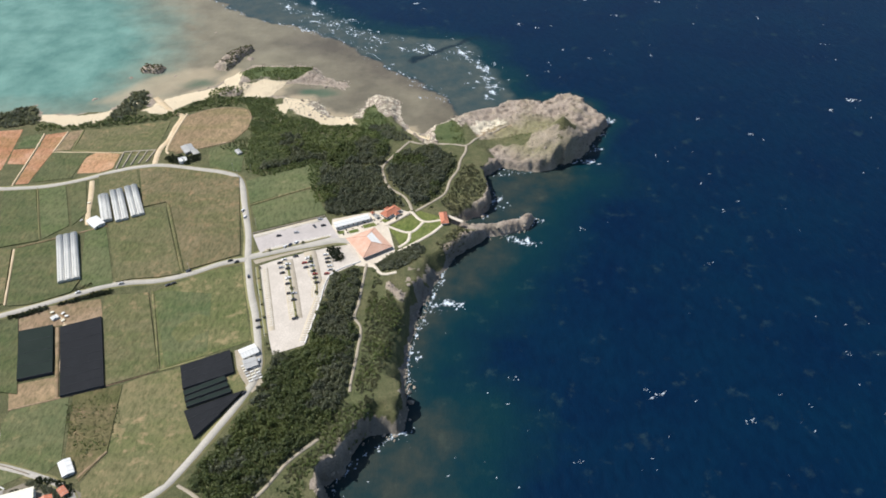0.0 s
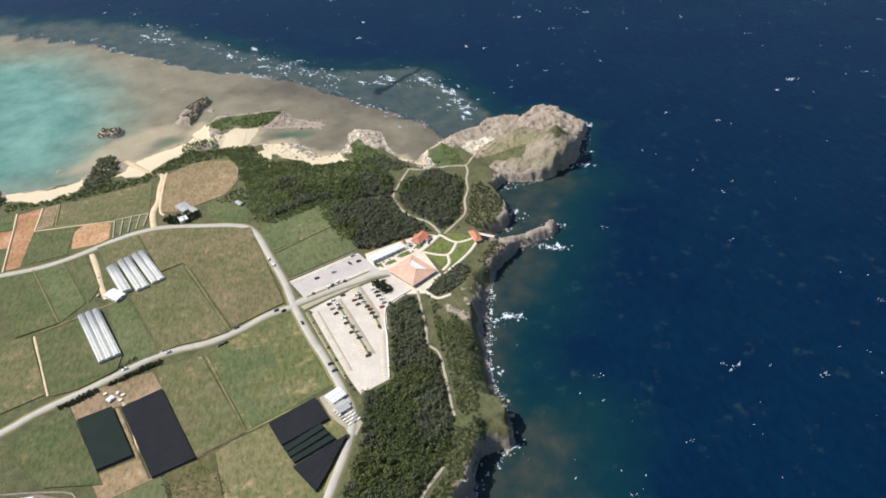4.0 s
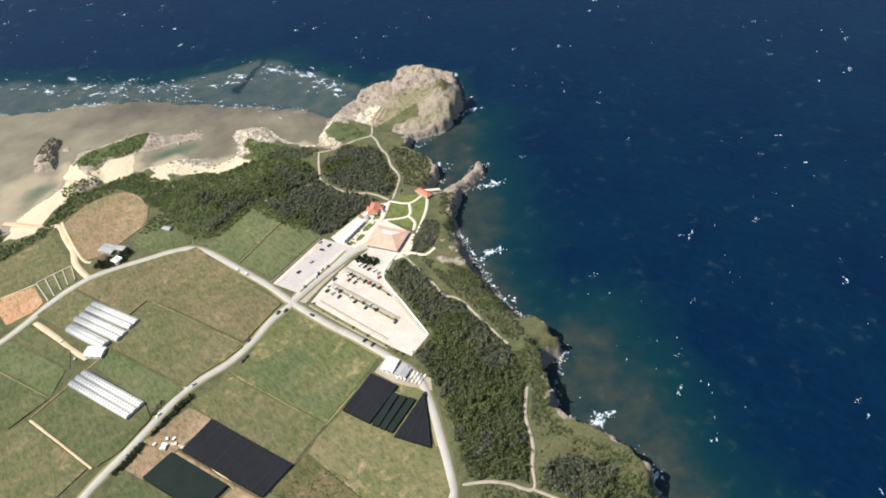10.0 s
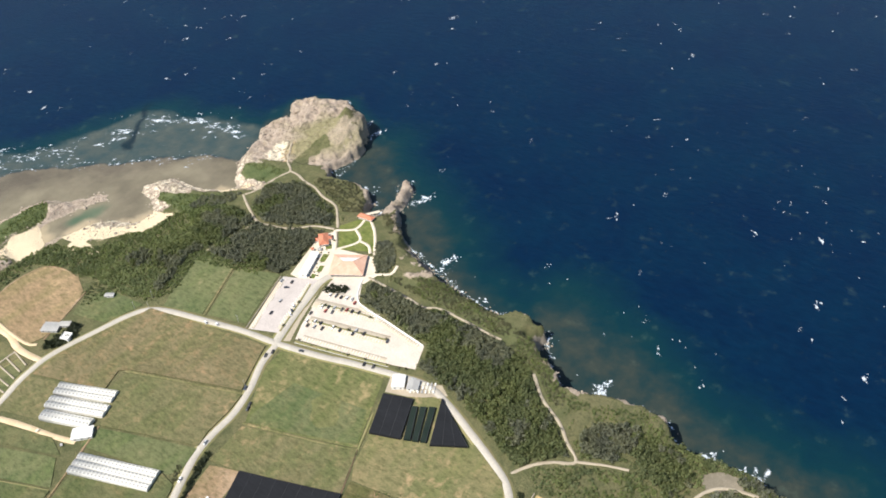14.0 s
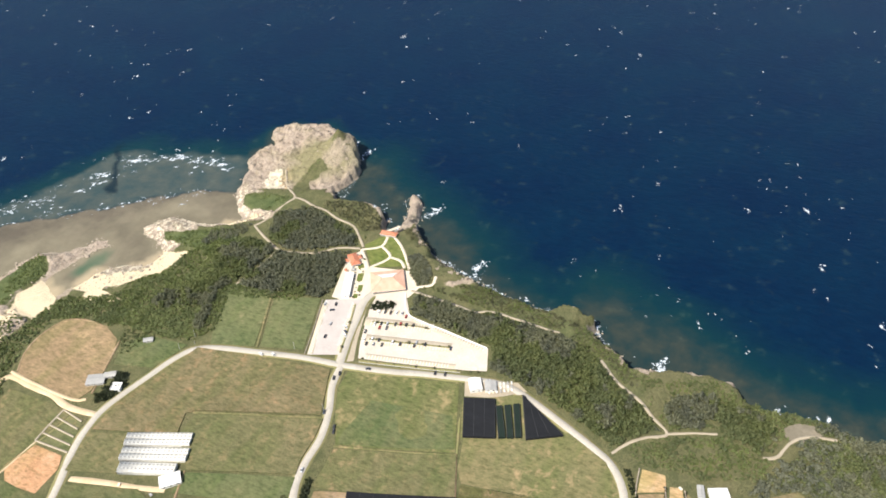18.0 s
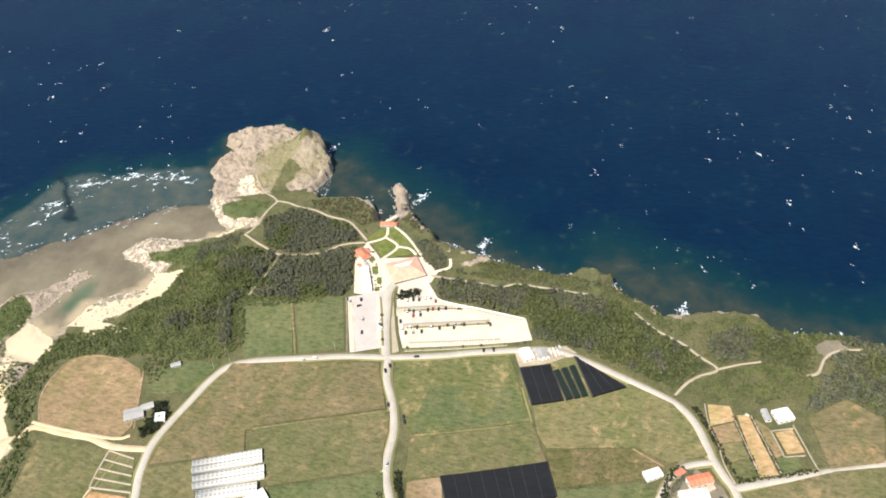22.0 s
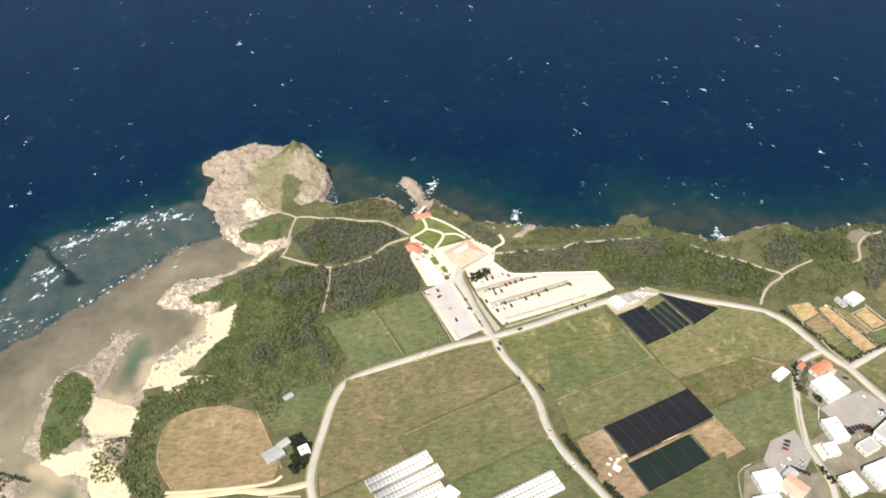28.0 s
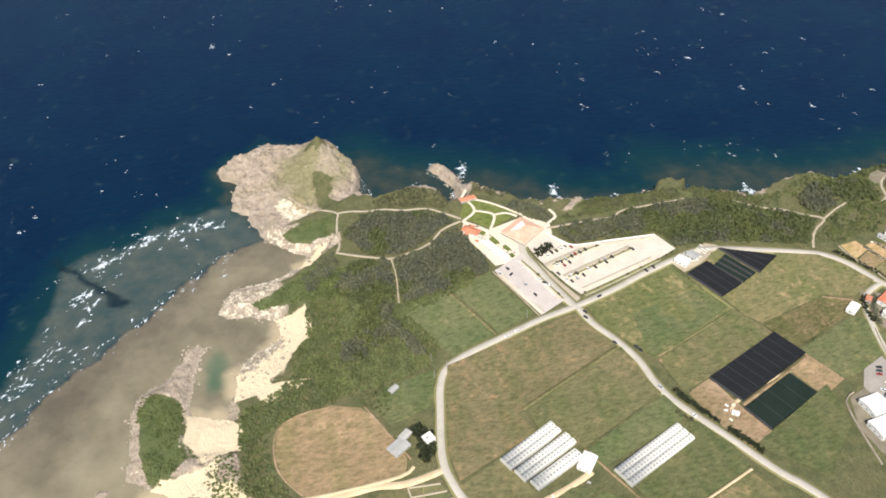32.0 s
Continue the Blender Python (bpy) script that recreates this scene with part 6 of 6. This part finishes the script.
SPOTS += [(-204, 550, 205), (-210, 552, 205), (-296, 525, 200), (-328, 514, 205), (-213, 623, 75), (-209, 613, 75), (-252, 525, 200), (-190, 531, 105), (-163, 434, 100), (-168, 402, 60), (-256, 523, 200), (-243, 540, 205)]
SPOTS += [(-326.5 + 0.3 * k, 309 - 2.8 * k, 15) for k in range(5)] + [(-316 + 0.4 * k, 281 - 2.8 * k, 25) for k in range(3)] + [(-330, 357, 60), (-333, 359, 60), (-336, 361, 60), (-347, 354, 20), (-351, 356, 20), (-281, 291, 60)] + [(-352 - 2 * k, 362 - 2.6 * k, 35) for k in range(4)] + [(-350 - 2 * k, 368 - 2.6 * k, 35) for k in range(3)] + [(-314, 279, 50), (-317, 281, 50)]
first = car(*SPOTS[0])
for x, y, a in SPOTS[1:]:
    copy_thing(first, pose(x, y, level(x, y) + 0.16, 0, 0, a))


# ---- car park furniture ----
def lines(parent, start, way, count, gap, long_, turn, wide=0.46):
    """Painted bay lines, one after another."""
    me = None
    w = Vector(way).normalized()
    for k in range(count):
        x, y = start[0] + w.x * gap * k, start[1] + w.y * gap * k
        if me is None:
            o = part("bay_line", box(long_, wide, 0.02, (0, 0, 0)), LINE, parent)
            me = o.data
        else:
            o = new("bay_line", me)
            o.parent = parent
        o.matrix_local = pose(x, y, level(x, y) + 0.215, 0, 0, turn)


west_lot, main_lot = bpy.data.objects["car_park_west"], bpy.data.objects["car_park_main"]
lines(west_lot, (-136, 606), (-63, -22), 24, 2.7, 5.0, 245)
lines(west_lot, (-128, 583), (-58, -18), 20, 2.7, 5.0, 62)
lines(main_lot, (-127, 561), (23, -87), 10, 2.6, 4.8, ROW + 90)
lines(main_lot, (-141, 556), (23, -87), 22, 2.6, 9.6, ROW + 90)
lines(main_lot, (-160, 548), (23, -87), 27, 2.6, 9.6, ROW + 90)
lines(main_lot, (-178, 540), (23, -87), 28, 2.6, 4.8, ROW + 90)
lines(main_lot, (-124, 522), (-10, -76), 28, 2.6, 4.2, 0)


def bay_strip(pts, wide):
    return ribbon("bay_strip", pts, wide, BAY, 0.15, label="tan paved strip of parking bays", category="parking")


bay_strip([(-127, 562), (-121, 538)], 5.0)
bay_strip([(-143, 562), (-141, 556), (-129, 510), (-128, 503)], 10.5)
bay_strip([(-161, 551), (-151, 514), (-142, 478)], 10.5)
bay_strip([(-178, 541), (-168, 502), (-159, 466)], 5.0)
bay_strip([(-125, 524), (-130, 488), (-134, 452)], 4.6)
bay_strip([(-138, 606), (-168, 595), (-195, 585)], 5.0)
bay_strip([(-127, 583), (-155, 573), (-182, 564)], 5.0)


def kerb_bed(pts, wide, material, label):
    ribbon("kerb", pts, wide + 0.4, CONCRETE, 0.28, label="pale concrete kerb round a planted strip", category="kerb")
    return ribbon("plant_strip", pts, wide, material, 0.36, 0.3, label=label, category="plant strip")


kerb_bed([(-141, 556), (-136, 537), (-131, 518), (-129, 505)], 1.6, VERGE, "dry planted strip between parking rows")
kerb_bed([(-160, 548), (-153, 521), (-146, 495), (-142, 479)], 1.8, VERGE, "dry planted strip between parking rows")
kerb_bed([(-185, 543), (-176, 510), (-166, 474), (-162, 460)], 2.6, VERGE, "planted strip between car park and road")
kerb_bed([(-128, 581), (-150, 573), (-172, 566), (-184, 562)], 1.6, VERGE, "planted strip between car park and access road")
ribbon("low_wall", [(-97, 546), (-121, 529), (-126, 490), (-131, 450)], 0.6, WHITE, 0.8, label="low pale wall along the car park edge", category="wall")
ribbon("low_wall", [(-135, 611), (-165, 600), (-198, 589)], 0.5, STONE, 0.7, label="low stone wall along the car park edge", category="wall")
small_crowns = [quads_mesh("crown", c, LEAF_GREY) for c in TREE_CROWNS[:3]]
for k, (x, y) in enumerate([(-140, 551), (-136, 535), (-132, 520), (-130, 508), (-158, 541), (-154, 526), (-151, 514), (-148, 502), (-144, 488), (-142, 480), (-181, 528), (-177, 514), (-172, 496), (-168, 481), (-163, 462), (-182, 541), (-160, 452), (-158, 446), (-178, 564), (-150, 573)]):
    tree(x, y, r.uniform(2.0, 3.6), k % 3, r.uniform(0, 360), 1.1, "small young tree in a car park strip", "car park trees", small_crowns)
for x, y in ((-222, 690), (-240, 692), (-200, 600), (-178, 500), (-233, 680), (-246, 541)):
    p = tagged(new("utility_pole"), "slim grey concrete utility pole beside the road", "utility pole", "utility poles")
    bm = bmesh.new()
    bmesh.ops.create_cone(bm, cap_ends=True, segments=8, radius1=0.18, radius2=0.11, depth=9, matrix=Matrix.Translation((0, 0, 4.3)))
    part("pole", bm, CONCRETE, p)
    part("crossarm", box(1.8, 0.1, 0.12, (0, 0, 8.3)), STEEL, p)
    p.matrix_world = pose(x + 3.6, y, level(x, y), 0, 0, 30)


# ---- foam on the sea ----
def flakes(places, lo, hi, seed, stretch=2.2, turn=0.6):
    """Ragged flat foam patches lying on the water, as fans of triangles."""
    q = np.random.RandomState(seed)
    verts, faces = [], []
    for x, y in places:
        s, a0 = q.uniform(lo, hi) * q.choice([0.5, 0.7, 1.0, 1.6], p=[0.4, 0.3, 0.2, 0.1]), turn + q.normal() * 0.45
        n, k = 9, len(verts)
        verts.append((x, y, 0.10))
        for i in range(n):
            a = 6.283 * i / n
            rr = s * q.uniform(0.25, 1.0)
            u, w = math.cos(a) * rr * stretch, math.sin(a) * rr
            verts.append((x + u * math.cos(a0) - w * math.sin(a0), y + u * math.sin(a0) + w * math.cos(a0), 0.06))
        faces += [(k, k + 1 + i, k + 1 + (i + 1) % n) for i in range(n)]
    return verts, faces


def along(line, count, spread, seed, power=1.0):
    q = np.random.RandomState(seed)
    p = smooth_line(line, 2.0)
    k = q.randint(0, len(p), count)
    return p[k] + q.normal(size=(count, 2)) * spread * (q.rand(count, 1) ** power)


def off_land(p, gap=0.0):
    return p[signed(p[:, 0], p[:, 1], COAST) < -gap]


q = np.random.RandomState(3)
caps = np.stack([q.uniform(-500, 1150, 5200), q.uniform(-200, 1700, 5200)], -1)
caps = caps[(vnoise(caps[:, 0], caps[:, 1], 90, 3) > 0.47)]
caps = off_land(caps[~inside(caps[:, 0], caps[:, 1], REEF)], 40)
OPEN, EDGE = "scattered small white wave crests on open sea", "thin broken line of surf along the reef edge"
BREAK, WASH, CHURN = "white breakers rolling over the outer reef", "white wash along the foot of the cliffs", "patches of churned white water off the cliffs"
SWELL = [(-375, 1214), (-286, 1144), (-204, 1072), (-140, 1016), (-108, 984), (-80, 966), (-56, 960)]
OUTER = [(-54, 976), (-26, 967), (-5, 958), (14, 927), (24, 890), (24, 850)]


def clusters(line, count, spread, flock, seed):
    """Groups of flakes: breakers come in patches with open water between."""
    heart = along(line, count, spread, seed)
    q = np.random.RandomState(seed + 500)
    way = q.normal(size=(count, flock, 2)) * (7.5, 3.2)
    a = math.radians(150)
    turned = np.stack([way[..., 0] * math.cos(a) - way[..., 1] * math.sin(a), way[..., 0] * math.sin(a) + way[..., 1] * math.cos(a)], -1)
    return (heart[:, None] + turned).reshape(-1, 2)


def crests(hearts, flock):
    """Small broken crests: a few flecks round each heart."""
    q = np.random.RandomState(61)
    return (hearts[:, None] + q.normal(size=(len(hearts), flock, 2)) * (2.3, 1.5)).reshape(-1, 2)


WASH_LINE = [(-18, 564), (-28, 542), (-36, 514), (-42, 492), (-53, 451), (-52, 422), (-55, 398), (-58, 379), (-84, 356), (-94, 346), (-97, 328), (-89, 313), (-86, 280), (-87, 262), (-95, 230), (-95, 190)]
spots = [(-26, 510, 8), (-16, 507, 8), (-80, 318, 5), (-71, 314, 7), (-88, 316, 7), (-87, 266, 8), (-84, 258, 7), (36, 592, 8), (50, 586, 8), (24, 650, 7), (116, 716, 8), (128, 738, 7), (138, 768, 5), (150, 794, 8), (-56, 380, 7), (-92, 348, 6), (-54, 452, 6),
         (40, 608, 5), (60, 620, 6), (4, 700, 5), (30, 694, 6), (-90, 222, 8), (-88, 190, 8), (10, 626, 4), (34, 640, 3)]
CHURNS = np.concatenate([np.random.RandomState(700 + k).normal(size=(2 * n, 2)) * (4.4, 2.4) + (x, y) for k, (x, y, n) in enumerate(spots)])
BLOWS = np.concatenate([np.random.RandomState(800 + k).normal(size=(16, 2)) * (3.4, 1.8) + p for k, p in enumerate([(-22, 508), (44, 588), (120, 714), (-84, 262), (-78, 316), (-92, 200), (150, 796)])])
for nm, places, lo, hi, seed, stretch, turn, label in (
        ("whitecaps", caps[:900], 0.4, 1.0, 21, 3.4, 0.7, OPEN), ("whitecaps", crests(caps[1700:1880], 5), 0.55, 1.35, 22, 2.6, 0.9, OPEN), ("whitecaps", crests(caps[2100:2170], 6), 0.7, 1.7, 52, 2.2, 0.8, OPEN),
        ("surf", along(REEF_EDGE[1:], 130, 5.0, 23), 0.5, 1.6, 23, 3.6, 2.55, EDGE), ("surf", clusters(REEF_EDGE[2:], 30, 6, 6, 43), 0.4, 1.5, 43, 3.2, 2.55, EDGE),
        ("surf", clusters(SWELL, 26, 24, 7, 24), 0.8, 2.4, 24, 2.6, 2.45, BREAK), ("surf", clusters(OUTER, 11, 10, 9, 44), 0.9, 2.6, 44, 2.4, 2.3, BREAK), ("surf", clusters(BREAKERS, 26, 24, 6, 25), 0.4, 1.4, 25, 2.8, 2.5, BREAK),
        ("surf", off_land(np.concatenate([along(WASH_LINE, 420, 1.3, 26), clusters(WASH_LINE, 14, 2, 12, 46)]), -2.0), 0.4, 1.25, 26, 2.2, 1.7, WASH), ("surf", off_land(along(COAST_CAPE[9:] + COAST_BAY, 460, 1.8, 27), -1.0), 0.4, 1.2, 27, 2.0, 0.6, WASH),
        ("surf", off_land(CHURNS, -2.0), 1.0, 2.3, 34, 1.8, 0.6, CHURN), ("surf", off_land(BLOWS, -1.0), 1.8, 3.6, 35, 1.5, 0.5, CHURN), ("surf", along(OUTER, 24, 8, 47), 2.4, 5.0, 47, 2.4, 2.3, BREAK), ("surf", along(SWELL, 36, 20, 48), 2.0, 4.4, 48, 2.6, 2.45, BREAK)):
    patch = tagged(mesh_of(nm, *flakes(places, lo * 1.25, hi * 1.25, seed, stretch, turn), FOAM), label, "foam", kind="stuff")
    body = patch.data.attributes.new("body", "FLOAT", "POINT")
    body.data.foreach_set("value", np.tile(np.array([0.9] + [0.0] * 9, dtype=np.float32), len(places)))

# ---- clutter of the nursery, yards and forecourt ----
rnd = random.Random(8)


def bench(x, y, turn, a, b, material, label, category, group, tall=0.8):
    o = tagged(new(category.replace(" ", "_")), label, category, group)
    part("top", box(a, b, 0.12, (0, 0, tall), 0.02), material, o)
    for sx in (-1, 1):
        for sy in (-1, 1):
            part("leg", box(0.12, 0.12, tall, (sx * (a / 2 - 0.15), sy * (b / 2 - 0.15), 0)), STEEL, o)
    o.matrix_world = pose(x, y, level(x, y) + 0.12, 0, 0, turn)
    return o


for k in range(7):
    for j in range(3):
        x, y = -174 + k * 1.5 + j * 3.4, 429 - k * 2.6 + j * 1.6
        bench(x, y, 32, 3.0, 1.2, (WHITE, CREAM, WHITE, STEEL)[(k + j) % 4], "low plant bench with a pale tray", "plant bench", "nursery benches")
for x, y, a in ((-345, 362, 20), (-352, 355, 40), (-334, 306, 10), (-300, 286, 30), (-205, 272, 60), (-327, 486, 20), (-331, 489, 70), (-328, 481, 45), (-340, 490, 30), (-363, 640, 20), (-360, 612, 65)):
    bench(x, y, a, 2.8, 1.8, rnd.choice((WHITE, CREAM, BLUE, STEEL)), "stack of sheets under a pale cover", "sheet stack", "yard stacks", 1.0)
for k, (x, y) in enumerate([(-121, 588), (-114, 590), (-108, 592), (-100, 594), (-92, 597), (-86, 598), (-80, 606), (-76, 612), (-84, 602), (-116, 584), (-98, 600), (-90, 604), (-70, 606), (-104, 596), (-66, 612), (-112, 586)]):
    tree(x, y, rnd.uniform(1.6, 3.0), k % 3, rnd.uniform(0, 360), 1.0, "small planted shrub on the forecourt", "forecourt shrubs", small_crowns)
for poly in ([(-112, 589), (-104, 592), (-102, 588), (-110, 585)], [(-100, 597), (-90, 601), (-87, 596), (-98, 592)], [(-84, 604), (-78, 609), (-75, 604), (-80, 600)], [(-122, 588), (-116, 590), (-115, 586), (-120, 584)]):
    tagged(slab("lawn_patch", poly, 0.22, LAWN), "small kerbed lawn on the forecourt", "lawn", "forecourt lawns")
for k, (x, y, a, b) in enumerate(((-70, 611, 5, 4), (-79, 619, 5, 3.6), (-88, 608, 4, 4), (-92, 613, 3.4, 3))):
    u, v = Vector((0.68, 0.73)) * a / 2, Vector((-0.73, 0.68)) * b / 2
    c = Vector((x, y))
    hip_building("kiosk", [tuple(c - u - v), tuple(c + u - v), tuple(c + u + v), tuple(c - u + v)], 2.4, 1.1, TILE if k != 2 else CONCRETE, WHITE, "small kiosk with a clay tile roof beside the cafe", "kiosk", 0.4)


# ---- broken limestone on the shore ----
def boulders(places, lo, hi, seed):
    q = np.random.RandomState(seed)
    bm = bmesh.new()
    bmesh.ops.create_icosphere(bm, subdivisions=1, radius=1)
    base = np.array([v.co[:] for v in bm.verts])
    tris = np.array([[v.index for v in f.verts] for f in bm.faces])
    bm.free()
    z = height(places[:, 0], places[:, 1])[0]
    verts, faces, k = [], [], 0
    for (x, y), h in zip(places, z):
        s = q.uniform(lo, hi) * q.choice([0.6, 1.0, 1.5], p=[0.5, 0.35, 0.15])
        a = q.uniform(0, 6.283)
        m = base * q.uniform(0.6, 1.25, (len(base), 1)) * (s, s * q.uniform(0.5, 1.0), s * q.uniform(0.4, 0.8))
        c, w = math.cos(a), math.sin(a)
        verts.append(np.stack([m[:, 0] * c - m[:, 1] * w + x, m[:, 0] * w + m[:, 1] * c + y, m[:, 2] + max(h, 0) + 0.1 * s], -1))
        faces.append(tris + k)
        k += len(base)
    return np.concatenate(verts).tolist(), np.concatenate(faces).tolist()


for poly, gap, lo, hi, clumps, seed in ((CAPE_ROCK, 7.0, 0.6, 1.6, 0.5, 301), (SPIT_ROCK, 3.5, 0.6, 1.5, 0.4, 302), (SHORE_ROCK, 4.5, 0.6, 1.7, 0.46, 303), (ISLET_ROCK, 4.5, 0.6, 1.7, 0.46, 304), (POINT_ROCK, 3.5, 0.6, 1.6, 0.4, 305),
                                        (ROCKS[0], 3.0, 0.8, 2.2, 0.2, 306), (ROCKS[1], 3.0, 0.8, 2.0, 0.2, 307)):
    spots = scatter(poly, gap, seed, 0.9, clumps)
    h, rk, sn, dd = height(spots[:, 0], spots[:, 1])
    spots = spots[((rk > 0.3) | (sn > 0.3)) & (dd > -4)]
    if len(spots):
        tagged(mesh_of("boulders", *boulders(spots, lo, hi, seed), STONE), "broken pale limestone blocks on the rocky shore", "rocks", kind="stuff")
foot = along(COAST_EAST[:23], 420, 4.0, 308)
tagged(mesh_of("boulders", *boulders(foot, 0.6, 2.0, 308), STONE), "fallen limestone blocks at the foot of the cliffs", "rocks", kind="stuff")


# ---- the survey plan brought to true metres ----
for ob in list(scene.objects):
    if ob.parent is None and ob.type in {"MESH", "EMPTY"}:
        ob.matrix_world = Matrix.Scale(SCALE, 4) @ ob.matrix_basis
